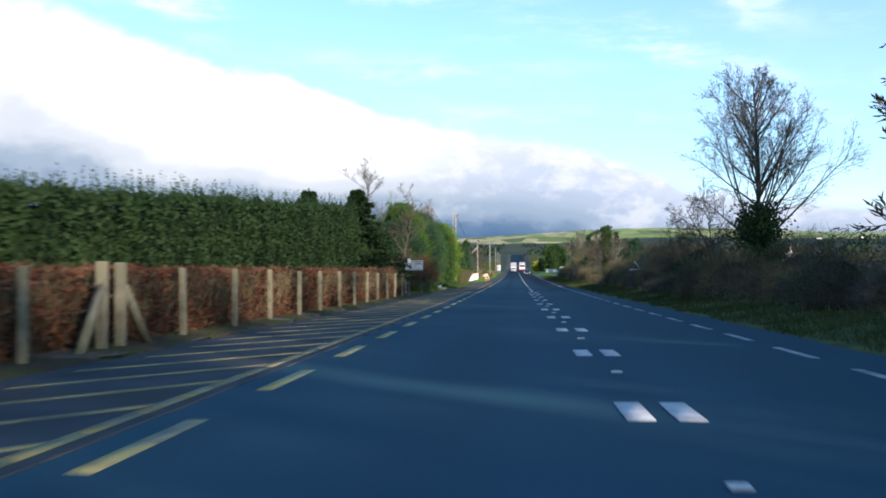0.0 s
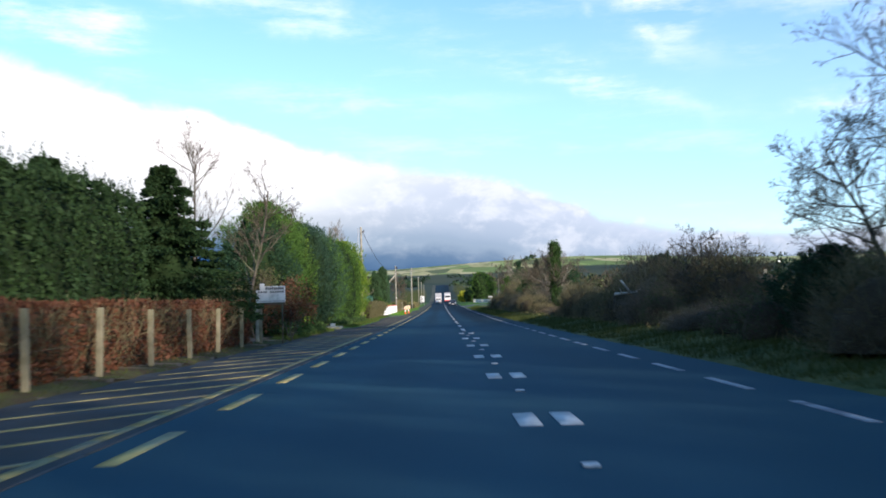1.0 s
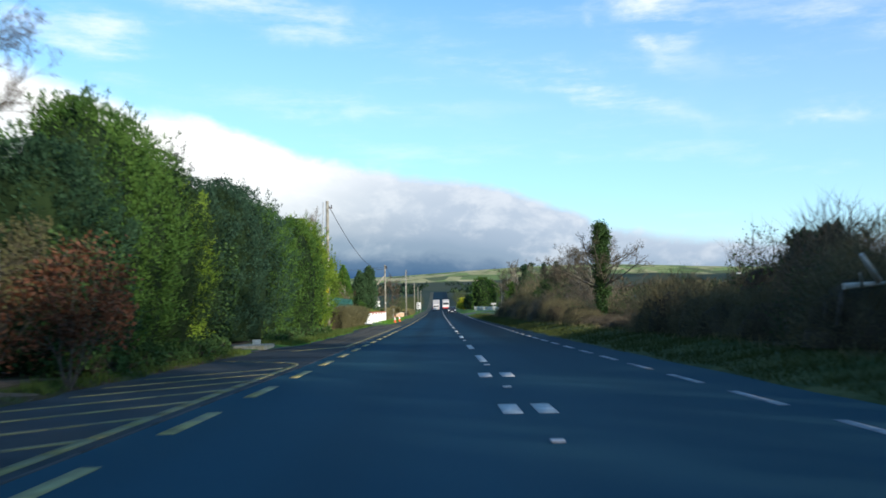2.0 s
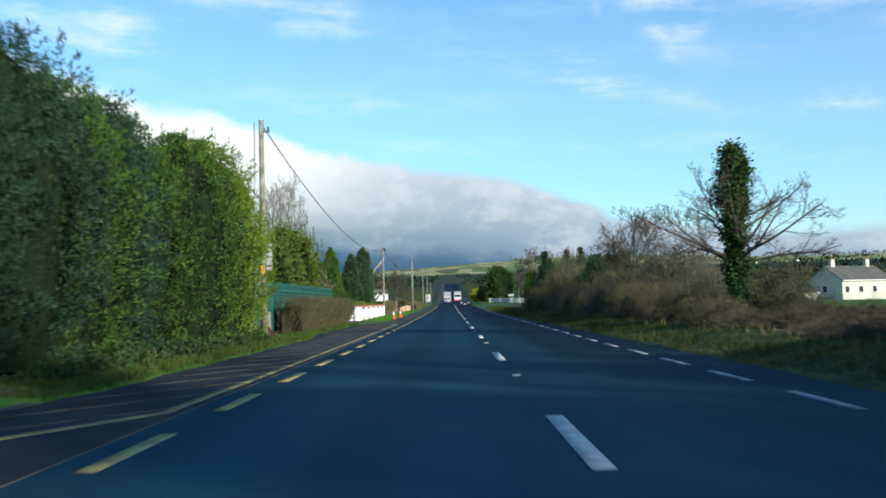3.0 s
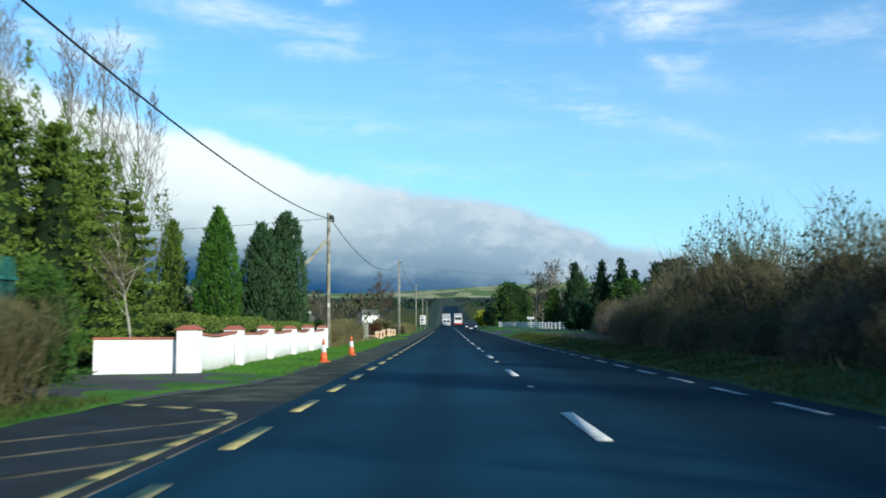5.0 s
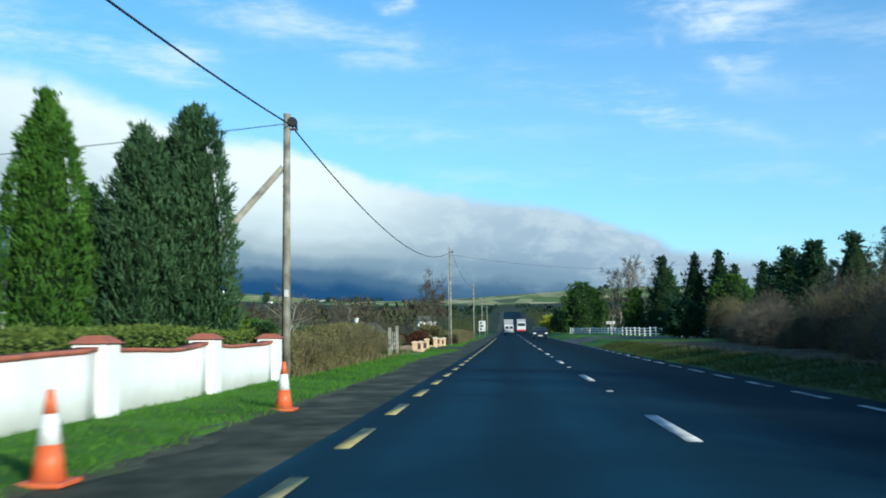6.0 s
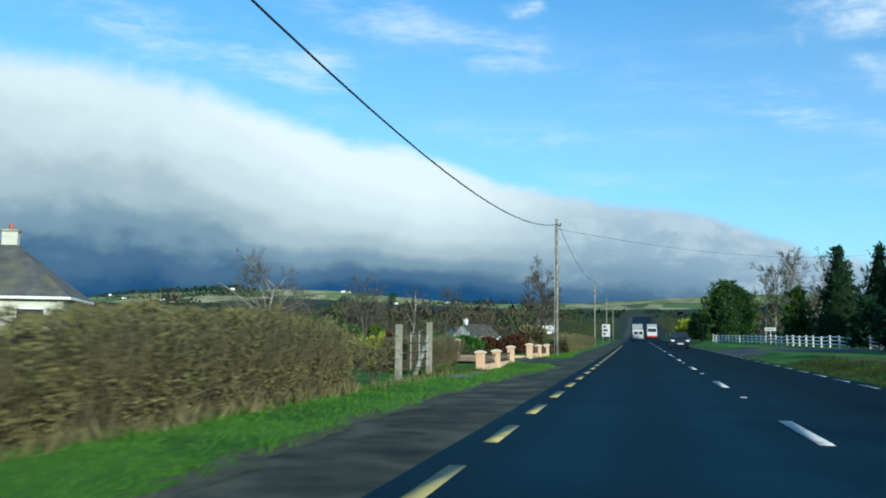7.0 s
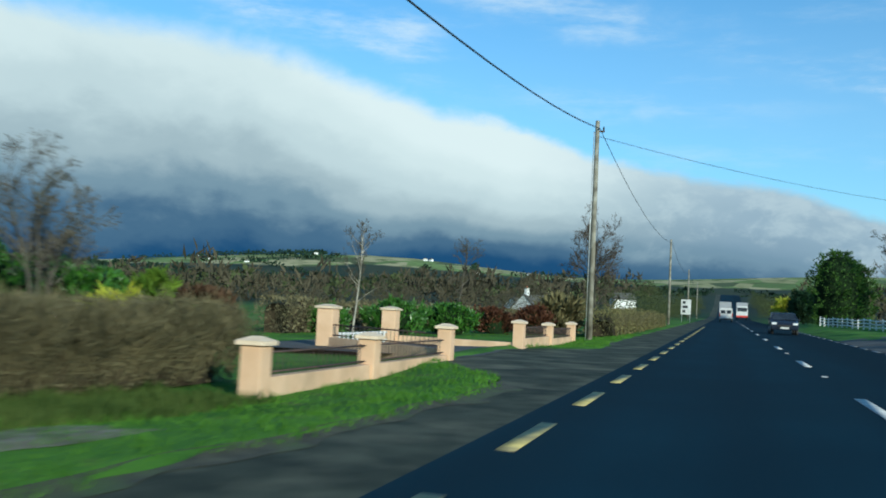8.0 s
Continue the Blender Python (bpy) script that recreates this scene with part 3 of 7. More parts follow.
def prism(points, y0, y1, bm=None):
    """A closed outline in x and z, drawn out along y."""
    b = bm or bmesh.new()
    a = [b.verts.new((x, y0, z)) for x, z in points]
    c = [b.verts.new((x, y1, z)) for x, z in points]
    b.faces.new(a)
    b.faces.new(c[::-1])
    n = len(a)
    for i in range(n):
        b.faces.new((a[i], c[i], c[(i + 1) % n], a[(i + 1) % n]))
    bmesh.ops.recalc_face_normals(b, faces=b.faces)
    return b


def pyramid(x0, x1, y0, y1, z0, z1, top=0.0, bm=None):
    b = bm or bmesh.new()
    cx, cy = (x0 + x1) / 2, (y0 + y1) / 2
    lo = [b.verts.new(p) for p in ((x0, y0, z0), (x1, y0, z0), (x1, y1, z0), (x0, y1, z0))]
    hi = [b.verts.new((cx + (v.co.x - cx) * top, cy + (v.co.y - cy) * top, z1)) for v in lo]
    b.faces.new(lo[::-1])
    b.faces.new(hi)
    for i in range(4):
        b.faces.new((lo[i], lo[(i + 1) % 4], hi[(i + 1) % 4], hi[i]))
    return b


def tubes(seg, sides=3):
    """Tapered tubes: rows of p0, p1, r0, r1."""
    seg = np.asarray(seg, float)
    p0, p1, r0, r1 = seg[:, 0:3], seg[:, 3:6], seg[:, 6:7], seg[:, 7:8]
    d = norm(p1 - p0)
    ref = np.where(np.abs(d[:, 2:3]) > 0.9, np.array([[1.0, 0, 0]]), np.array([[0, 0, 1.0]]))
    u = norm(np.cross(d, ref))
    w = np.cross(d, u)
    n = len(seg)
    V = np.empty((n, 2, sides, 3))
    for k in range(sides):
        a = 2 * math.pi * k / sides
        o = u * math.cos(a) + w * math.sin(a)
        V[:, 0, k], V[:, 1, k] = p0 + o * r0, p1 + o * r1
    base = (np.arange(n) * 2 * sides)[:, None]
    F = np.concatenate([np.concatenate([base + k, base + (k + 1) % sides, base + sides + (k + 1) % sides, base + sides + k], 1) for k in range(sides)], 0)
    return V.reshape(-1, 3), F


def tube_path(pts, r, sides=6):
    """One unbroken tube along points."""
    pts = np.asarray(pts, float)
    d = norm(np.gradient(pts, axis=0))
    u = norm(np.cross(d, np.array([0.0, 0.0, 1.0]) + 1e-3))
    w = np.cross(d, u)
    a = np.arange(sides) * 2 * math.pi / sides
    V = pts[:, None] + r * (u[:, None] * np.cos(a)[None, :, None] + w[:, None] * np.sin(a)[None, :, None])
    i = np.arange(len(pts) - 1)[:, None] * sides
    k, k2 = np.arange(sides)[None, :], (np.arange(sides)[None, :] + 1) % sides
    return V.reshape(-1, 3), np.stack([i + k, i + k2, i + sides + k2, i + sides + k], -1).reshape(-1, 4)


def leaves(P, D, L, W, rng, fold=0.15):
    """Diamond leaves that start at P and point along D."""
    n = len(P)
    L, W = np.broadcast_to(np.asarray(L, float), n)[:, None], np.broadcast_to(np.asarray(W, float), n)[:, None]
    D = norm(D)
    S = norm(np.cross(D, rng.normal(size=(n, 3))))
    U = np.cross(S, D)
    V = np.empty((n, 4, 3))
    V[:, 0] = P
    V[:, 1] = P + D * L * 0.45 + S * W / 2 + U * W * fold
    V[:, 2] = P + D * L
    V[:, 3] = P + D * L * 0.45 - S * W / 2 + U * W * fold
    return V.reshape(-1, 3), np.arange(4 * n).reshape(n, 4)


def slivers(P, D, L, W, rng):
    """Thin pointed twigs or blades: a base W wide at P, a tip along D."""
    n = len(P)
    L, W = np.broadcast_to(np.asarray(L, float), n)[:, None], np.broadcast_to(np.asarray(W, float), n)[:, None]
    D = norm(D)
    S = norm(np.cross(D, rng.normal(size=(n, 3))))
    V = np.stack([P - S * W / 2, P + S * W / 2, P + D * L], 1)
    return V.reshape(-1, 3), np.arange(3 * n).reshape(n, 3)


def joined(*pairs):
    V, F, k = [], [], 0
    for v, f in pairs:
        V.append(v)
        F.append(f + k)
        k += len(v)
    return np.concatenate(V), np.concatenate(F)


def lumps(p, scale, seed=0.0):
    """Smooth pseudo noise of points, about -1 to 1."""
    p = np.asarray(p) * scale
    x, y, z = p[..., 0] + seed, p[..., 1] + seed * 1.7, p[..., 2] - seed * 0.6
    return (np.sin(x * 1.7 + np.sin(y * 1.3 + 1.1)) + np.sin(y * 1.9 + np.sin(z * 1.6 + 0.4)) + np.sin(z * 2.1 + np.sin(x * 1.1 + 2.3)) + np.sin(x * 3.7 + y * 3.1 + z * 2.9)) / 4


def grow(o, d, L, r, k, wob, up, rng, taper=0.55):
    """Grow branches of k bends from o along d. Returns tubes, nodes, directions and end radii."""
    n = len(o)
    seg, nodes, dirs = [], [o], []
    for s in range(k):
        d = norm(d + wob * rng.normal(size=(n, 3)) + np.array([0, 0, up]))
        p = o + d * (L / k)[:, None]
        ra, rb = r * (1 - (1 - taper) * s / k), r * (1 - (1 - taper) * (s + 1) / k)
        seg.append(np.concatenate([o, p, ra[:, None], rb[:, None]], 1))
        o = p
        nodes.append(p)
        dirs.append(d)
    return np.concatenate(seg), np.stack(nodes, 1), np.stack(dirs, 1)


def sprout(nodes, dirs, L, r, m, angle, ratio, rng, lo=0.3, shrink=0.5, power=0.8):
    """m side shoots for every branch, more of them towards its tip the smaller the power."""
    n, k = dirs.shape[:2]
    u = lo + (1 - lo) * rng.random((n, m)) ** power
    f = u * k
    i = np.minimum(f.astype(int), k - 1)
    t = (f - i)[..., None]
    rows = np.arange(n)[:, None]
    o = nodes[rows, i] * (1 - t) + nodes[rows, i + 1] * t
    d = dirs[rows, i]
    side = norm(np.cross(d, rng.normal(size=(n, m, 3))))
    a = np.radians(angle) * (0.6 + 0.8 * rng.random((n, m, 1)))
    nd = d * np.cos(a) + side * np.sin(a)
    nl = L[:, None] * ratio * (1 - shrink * u) * (0.7 + 0.6 * rng.random((n, m)))
    nr = r[:, None] * (1 - 0.5 * u) * 0.46
    return o.reshape(-1, 3), nd.reshape(-1, 3), nl.ravel(), nr.ravel()


def bare_crown(rng, H, r0, plan, bole=0.3, wob=0.06, up=0.05, lean=(0, 0), stems=1, spread=0.0, fine_w=0.011, shrink=0.5, power=0.8):
    """A leafless tree. plan: for each level (shoots, angle, length ratio, bends). Returns bole tubes and crown tubes."""
    o = np.zeros((stems, 3))
    o[:, :2] = rng.normal(size=(stems, 2)) * spread * 0.05
    d = np.zeros((stems, 3))
    d[:, 2] = 1
    if stems > 1:
        a = np.arange(stems) * 2.4
        d[:, 0], d[:, 1] = np.cos(a) * spread * rng.random(stems), np.sin(a) * spread * rng.random(stems)
    d[:, 0] += lean[0]
    d[:, 1] += lean[1]
    L = np.full(stems, H) * (0.75 + 0.3 * rng.random(stems) if stems > 1 else 1.0)
    r = np.full(stems, r0)
    seg, nodes, dirs = grow(o, norm(d), L, r, 8, wob, up, rng, 0.25)
    body, crown = [seg], []
    for level, (m, angle, ratio, bends) in enumerate(plan):
        o, d, L, r = sprout(nodes, dirs, L, r, m, angle, ratio, rng, lo=bole if level == 0 else 0.2, shrink=shrink if level == 0 else 0.5, power=power if level == 0 else 0.8)
        r = np.maximum(r, max(0.004, fine_w * 0.35))
        if level == len(plan) - 1:
            fine = leaves(o, norm(d) + np.array([0, 0, up * 2]), L, np.maximum(2.2 * r, fine_w), rng, 0.4)
            break
        seg, nodes, dirs = grow(o, d, L, r, bends, wob * 1.8, up * 1.2, rng, 0.25)
        (body if level == 0 else crown).append(seg)
    crown = joined(tubes(np.concatenate(crown), 3), fine) if crown else fine
    tips = nodes[:, -1]
    return np.concatenate(body), crown, tips


def gz(y):
    """The road's long profile."""
    y = np.asarray(y, float)
    a = np.clip(y, -110, 150)
    return 2.8e-5 * (a - 30) ** 2 + np.clip(y - 150, 0, 180) * 0.0067 + np.clip(y - 330, 0, 220) ** 1.5 * 0.0034


def smooth(a, b, v):
    t = np.clip((np.asarray(v, float) - a) / (b - a), 0, 1)
    return t * t * (3 - 2 * t)


def left_edge(y):
    """Where the tarmac ends on the near side."""
    y = np.asarray(y, float)
    e = -6.75 + 0.55 * smooth(9, 14, y) * (1 - smooth(36, 41, y)) + 1.35 * smooth(59, 66, y)
    e = e - 0.3 * smooth(98, 106, y) * (1 - smooth(112, 119, y)) + 0.5 * smooth(120, 125, y) * (1 - smooth(127.5, 131, y))
    e = e - 2.0 * smooth(129.3, 133.5, y) * (1 - smooth(140.6, 143.6, y)) - 0.35 * smooth(143, 150, y)
    return e + 0.07 * np.sin(y * 1.3) + 0.05 * np.sin(y * 3.1 + 1)


def gnd(x, y):
    """Height of the ground sheet."""
    x, y = np.asarray(x, float), np.asarray(y, float)
    z = gz(y)
    le = left_edge(y)
    under = smooth(le - 0.12, le + 0.22, x) * (1 - smooth(3.75, 4.05, x))
    bank = 0.28 * smooth(4.0, 6.2, x) + 0.05 * np.sin(y * 0.9) * smooth(4.2, 5.2, x) + 0.03 * np.sin(y * 2.3 + x)
    fall = -0.016 * np.clip(-8.5 - x, 0, 90) - 0.012 * np.clip(x - 12, 0, 120)
    z = z + np.where(x > 0, bank * smooth(3.9, 4.6, x), 0.05 * smooth(0.1, 1.4, le - x) + 0.012 * np.sin(y * 2.1 + 3 * x) * smooth(0.1, 0.6, le - x)) + fall
    z = z - 0.20 * under
    z = z - 0.2 * smooth(119, 125, y) * (1 - smooth(165, 190, y)) * smooth(0.2, 1.6, le - x) * (x < 0)
    r, a = np.hypot(x, y - 60), np.degrees(np.arctan2(x, y - 60))
    far = smooth(350, 900, r)
    ridge = 2650 * np.tan(np.radians(np.interp(a, [-70, -42, -31, -19, -10, 4, 20, 60], [1.2, 1.55, 2.15, 2.5, 2.35, 2.3, 2.45, 2.3])))
    hills = -5 * smooth(300, 700, r) + 30 * smooth(900, 1700, r) + (ridge - 22) * smooth(1500, 2650, r) + 14 * smooth(1200, 2200, r) * np.sin(a * 0.21) * np.sin(r * 0.0031)
    strip = np.exp(-(x / 60.0) ** 2) * (1 - smooth(500, 900, y))
    return z * (1 - far) + np.where(y > 0, 1, smooth(-900, 0, y)) * (hills * far) * (1 - 0.9 * strip) + z * far * strip * 0.9


# ---- ground and road ----
gx = np.concatenate([-8.5 - np.geomspace(0.3, 4400, 62)[::-1], np.arange(-8.5, 8.01, 0.25), 8.0 + np.geomspace(0.3, 4400, 62)])
gy = np.concatenate([-85 - np.geomspace(1, 1400, 24)[::-1], np.arange(-85, 200, 1.0), 200 + np.geomspace(0.5, 4500, 95)])
X, Y = np.meshgrid(gx, gy)
V = np.stack([X, Y, gnd(X, Y)], -1).reshape(-1, 3)
nx = len(gx)
i = (np.arange(len(gy) - 1)[:, None] * nx + np.arange(nx - 1)[None, :]).ravel()
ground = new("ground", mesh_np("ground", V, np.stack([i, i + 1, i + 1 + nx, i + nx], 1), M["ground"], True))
tagged(ground, "rolling green grass fields reaching distant low hills", "ground", kind="structure")


def strip(x0, x1, ys, lift=0.0, cols=6):
    """A sheet that lies on the road's surface; x0 and x1 may be functions of y."""
    ys = np.asarray(ys, float)
    a = x0(ys) if callable(x0) else np.full(len(ys), float(x0))
    b = x1(ys) if callable(x1) else np.full(len(ys), float(x1))
    t = np.linspace(0, 1, cols)
    X = a[:, None] * (1 - t) + b[:, None] * t
    Y = np.repeat(ys[:, None], cols, 1)
    Z = gz(Y) - 0.008 * np.abs(X) + lift
    k = (np.arange(len(ys) - 1)[:, None] * cols + np.arange(cols - 1)[None, :]).ravel()
    return np.stack([X, Y, Z], -1).reshape(-1, 3), np.stack([k, k + 1, k + 1 + cols, k + cols], 1)


ROAD_Y = np.concatenate([np.arange(-95, 340, 1.5), np.arange(340, 620, 6)])
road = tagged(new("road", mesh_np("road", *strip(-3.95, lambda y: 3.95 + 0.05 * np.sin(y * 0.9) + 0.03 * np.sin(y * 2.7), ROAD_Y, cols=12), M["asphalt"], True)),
              "dark tarmac main road with worn tracks, sky reflection and shade in its colour", "road", kind="structure")
# this shoulder stretch carries the colour lifted against tree shade
tagged(new("hard_shoulder_3", mesh_np("hard_shoulder_3", *strip(left_edge, -3.95, np.arange(-95, 3.01, 0.5), cols=8), M["pale_shoulder"], True)),
       "grey tarmac hard shoulder with hatching, colour lifted against shade", "hard shoulder", kind="structure")
shoulder = tagged(new("hard_shoulder_1", mesh_np("hard_shoulder_1", *strip(left_edge, -3.95, np.arange(3.0, 60.51, 0.5), cols=8), M["shoulder"], True)),
                  "dark patched tarmac hard shoulder with hatching", "hard shoulder", kind="structure")
tagged(new("hard_shoulder_2", mesh_np("hard_shoulder_2", *strip(left_edge, -3.95, np.concatenate([np.arange(60.5, 340, 0.5), np.arange(340, 620, 6)]), cols=8), M["dusty_shoulder"], True)),
       "dusty grey-green tarmac hard shoulder with ragged grass edge", "hard shoulder", kind="structure")


def quad_mark(name, pts, mat, parent, lift=0.009):
    """A painted mark from four corners on the road."""
    V = [(x, y, float(gz(y)) - 0.008 * abs(x) + lift) for x, y in pts]
    lo = [(x, y, z - lift - 0.002) for x, y, z in V]
    n = len(V)
    sides = [(k, (k + 1) % n, n + (k + 1) % n, n + k) for k in range(n)]
    return part(name, (np.array(V + lo), np.array([(0, 1, 2, 3)] + [(a, d, c, b) for a, b, c, d in sides])), mat, parent)


jit = random.Random(5)


def dash(name, x, y, length, width, mat, parent):
    e = [jit.uniform(-0.012, 0.012) for _ in range(4)]
    quad_mark(name, [(x - width / 2, y + e[0]), (x + width / 2, y + e[1]), (x + width / 2, y + length + e[2]), (x - width / 2, y + length + e[3])], mat, parent)


# centre line: pairs of short marks first, then long single marks
for k in range(-7, 6):
    y = -35.08 + 5.83 * k
    for x in (-0.19, 0.19):
        dash("centre_mark", x, y, 1.0, 0.21, M["white_paint"], road)
y = -35.08 + 5.83 * 5 + 4.9
while y < 320:
    if y > 5.0:
        break
    dash("centre_mark", 0.0, y, 2.0 if y < -2 else 2.97, 0.16, M["white_paint"], road)
    y += 7.8
for k in range(0, 24):
    y = 6.46 + 12.0 * k + (0.6 if k > 4 else 0.12 * k)
    dash("centre_mark", 0.0, y, 2.97, 0.16, M["white_paint"], road)
    if k < 12:
        b = box(-0.06, 0.06, y + 8.1, y + 8.22, 0, 0.022, 0.008)
        st = part("road_stud", b, M["stud"], road)
        st.location.z = float(gz(y + 8.1)) - 0.002
for k in range(-7, 6):
    y = -35.08 + 5.83 * k + 3.5
    st = part("road_stud", box(-0.06, 0.06, y, y + 0.12, 0, 0.022, 0.008), M["stud"], road)
    st.location.z = float(gz(y)) - 0.002
# yellow broken edge line
for k in range(-12, 60):
    y = (-36.60 if k < 9 else 7.03 - 43.6 if k < 27 else 102.565 - 138.74) + 3.964 * k
    dash("edge_mark", -3.58, y, 1.97, 0.16, M["yellow_paint"], road)
# worn right edge line
for k in range(-8, 75):
    y = -52.56 + 3.448 * k
    dash("edge_mark", float(np.interp(y, [-60, -20, 25, 47, 100, 131], [2.85, 2.88, 3.02, 3.27, 3.42, 3.75])), y, 1.9, 0.12, M["worn_white"], road)
# solid yellow line and hatching of the two bays
HATCH = M["worn_yellow"]


def hatched_bay(y0, y1, taper_in, taper_out, paint):
    ys = np.arange(y0, y1, 1.0)
    for a, b in zip(ys[:-1], ys[1:]):
        quad_mark("bay_line", [(-4.27, a), (-4.13, a), (-4.13, b), (-4.27, b)], HATCH, shoulder)
    if taper_in:
        quad_mark("bay_line", [(-5.72, y0 - 2.6), (-5.55, y0 - 2.7), (-4.13, y0), (-4.27, y0 + 0.12)], HATCH, shoulder)
    if taper_out:
        hook = [(-4.20, 0.0), (-4.22, 0.7), (-4.34, 1.3), (-4.62, 1.85), (-5.2, 2.4), (-6.0, 3.0), (-6.6, 3.4)]
        for (xa, ya), (xb, yb) in zip(hook[:-1], hook[1:]):
            q = Vector((yb - ya, xa - xb)).normalized() * 0.07
            e = ys[-1]
            quad_mark("bay_line", [(xa - q.x, e + ya - q.y), (xa + q.x, e + ya + q.y), (xb + q.x, e + yb + q.y), (xb - q.x, e + yb - q.y)], HATCH, shoulder)
    for y in np.arange(y0 + 0.5, y1 + 0.6, 1.93):
        e = float(left_edge(y - 3.0)) + 0.35
        n = 3
        for s in range(n):
            xa, xb = -4.27 + (e + 4.27) * s / n, -4.27 + (e + 4.27) * (s + 1) / n
            ya, yb = y + (xa + 4.27) * 1.25, y + (xb + 4.27) * 1.25
            quad_mark("hatch_mark", [(xb, yb - 0.09), (xa, ya - 0.09), (xa, ya + 0.09), (xb, yb + 0.09)], paint, shoulder)


hatched_bay(-85.07, -1.0, False, True, HATCH)
hatched_bay(10.9, 57.6, True, True, M["faded_yellow"])
# light seam between carriageway and shoulder
for a in np.arange(-88, 58, 2.0):
    quad_mark("seam", [(-3.99, a), (-3.945, a), (-3.945, a + 2.0), (-3.99, a + 2.0)], M["drive"], road, 0.006)


def paved(name, pts_x0, pts_x1, y0, y1, label, lift=0.012):
    ys = np.arange(y0, y1 + 0.01, 0.5)
    v, f = strip(pts_x0, pts_x1, ys, 0.0, 8)
    v[:, 2] = np.maximum(v[:, 2], gnd(v[:, 0], v[:, 1])) + lift
    return tagged(new(name, mesh_np(name, v, f, M["drive"], True)), label, "driveway", kind="structure")


paved("driveway_1", lambda y: np.full(len(y), -14.0), lambda y: left_edge(y) + 0.1, 8.0, 12.6, "grey tarmac driveway mouth between dark conifers")
paved("driveway_2", lambda y: np.full(len(y), -16.0), lambda y: left_edge(y) + 0.1, 60.6, 67.6, "dark tarmac driveway beside a white garden wall")
paved("driveway_3", lambda y: np.full(len(y), -13.0), lambda y: left_edge(y) + 0.1, 134.7, 140.5, "grey tarmac driveway between peach gate piers")
paved("driveway_4", lambda y: np.full(len(y), 3.8), lambda y: 9.0 + (y - 118) * 0.22, 150.0, 170.0, "tarmac side road mouth by a white fence")


def border(name, x0, x1, y0, y1, label):
    """A strip of bare soil and litter on the ground."""
    ys = np.arange(y0, y1 + 0.01, 0.5)
    w = 0.10 * np.sin(ys * 1.7) + 0.07 * np.sin(ys * 4.3 + 1)
    X = np.stack([np.full(len(ys), x0), np.full(len(ys), (x0 + x1) / 2), x1 + w], 1)
    Y = np.repeat(ys[:, None], 3, 1)
    k = (np.arange(len(ys) - 1)[:, None] * 3 + np.arange(2)[None, :]).ravel()
    V = np.stack([X, Y, gnd(X, Y) + 0.014], -1).reshape(-1, 3)
    return tagged(new(name, mesh_np(name, V, np.stack([k, k + 1, k + 4, k + 3], 1), M["soil"], True)), label, "soil", kind="structure")


def mud_edge(name, y0, y1, label):
    """A ragged strip of mud and grit where the grass meets the tarmac."""
    ys = np.arange(y0, y1 + 0.01, 0.25)
    e = left_edge(ys)
    inner = e + 0.10 + 0.10 * np.sin(ys * 0.9) + 0.07 * np.sin(ys * 2.7 + 1) + 0.05 * np.sin(ys * 6.1)
    X = np.stack([e - 0.18, e, np.maximum(inner, e + 0.03)], 1)
    Y = np.repeat(ys[:, None], 3, 1)
    Z = np.maximum(gnd(X, Y), gz(Y) - 0.008 * np.abs(X)) + 0.005
    k = (np.arange(len(ys) - 1)[:, None] * 3 + np.arange(2)[None, :]).ravel()
    return tagged(new(name, mesh_np(name, np.stack([X, Y, Z], -1).reshape(-1, 3), np.stack([k, k + 1, k + 4, k + 3], 1), M["mud"], True)), label, "mud", kind="structure")


mud_edge("mud_edge_1", 68.5, 129.0, "dark ragged mud along the edge of a grass verge")
border("soil_border_1", -9.2, -6.66, -84.0, -5.0, "bare soil and leaf litter under a hedge")
border("soil_border_2", -10.5, -7.0, -4.5, 7.8, "bare soil and litter below conifers")
border("soil_border_3", -10.5, -7.0, 12.8, 36.0, "bare soil and litter below conifers")
border("soil_border_4", -9.0, -7.2, 40.5, 60.0, "bare soil under a thorn hedge")
def gravel_patch(name, x, y, rx, ry, label):
    """A worn oval of grit on the ground, ragged at its rim."""
    a = np.arange(28) * 2 * math.pi / 28
    V = [(x, y, float(gnd(x, y)) + 0.02)]
    for f in (0.55, 1.0):
        w = f * (1 + 0.18 * np.sin(3 * a + x) + 0.10 * np.sin(7 * a + y))
        px, py = x + rx * w * np.cos(a), y + ry * w * np.sin(a)
        V += list(zip(px, py, gnd(px, py) + (0.018 if f < 1 else 0.002)))
    F = [(0, 1 + k, 1 + (k + 1) % 28, 0) for k in range(28)]
    me = bpy.data.meshes.new(name)
    me.from_pydata([tuple(map(float, v)) for v in V], [], [f[:3] for f in F] + [(1 + k, 29 + k, 29 + (k + 1) % 28, 1 + (k + 1) % 28) for k in range(28)])
    me.materials.append(M["grit"])
    return tagged(new(name, me), label, "gravel", kind="structure")


gravel_patch("gravel_patch_1", -6.7, 120.4, 0.45, 1.6, "worn pale grit where cars pull onto the verge")
gravel_patch("gravel_patch_2", -6.75, 117.4, 0.5, 1.1, "muddy grit in the mouth of a field gate")
border("soil_border_5", -9.0, -7.65, 93.0, 109.8, "bare soil under a rough hedge")


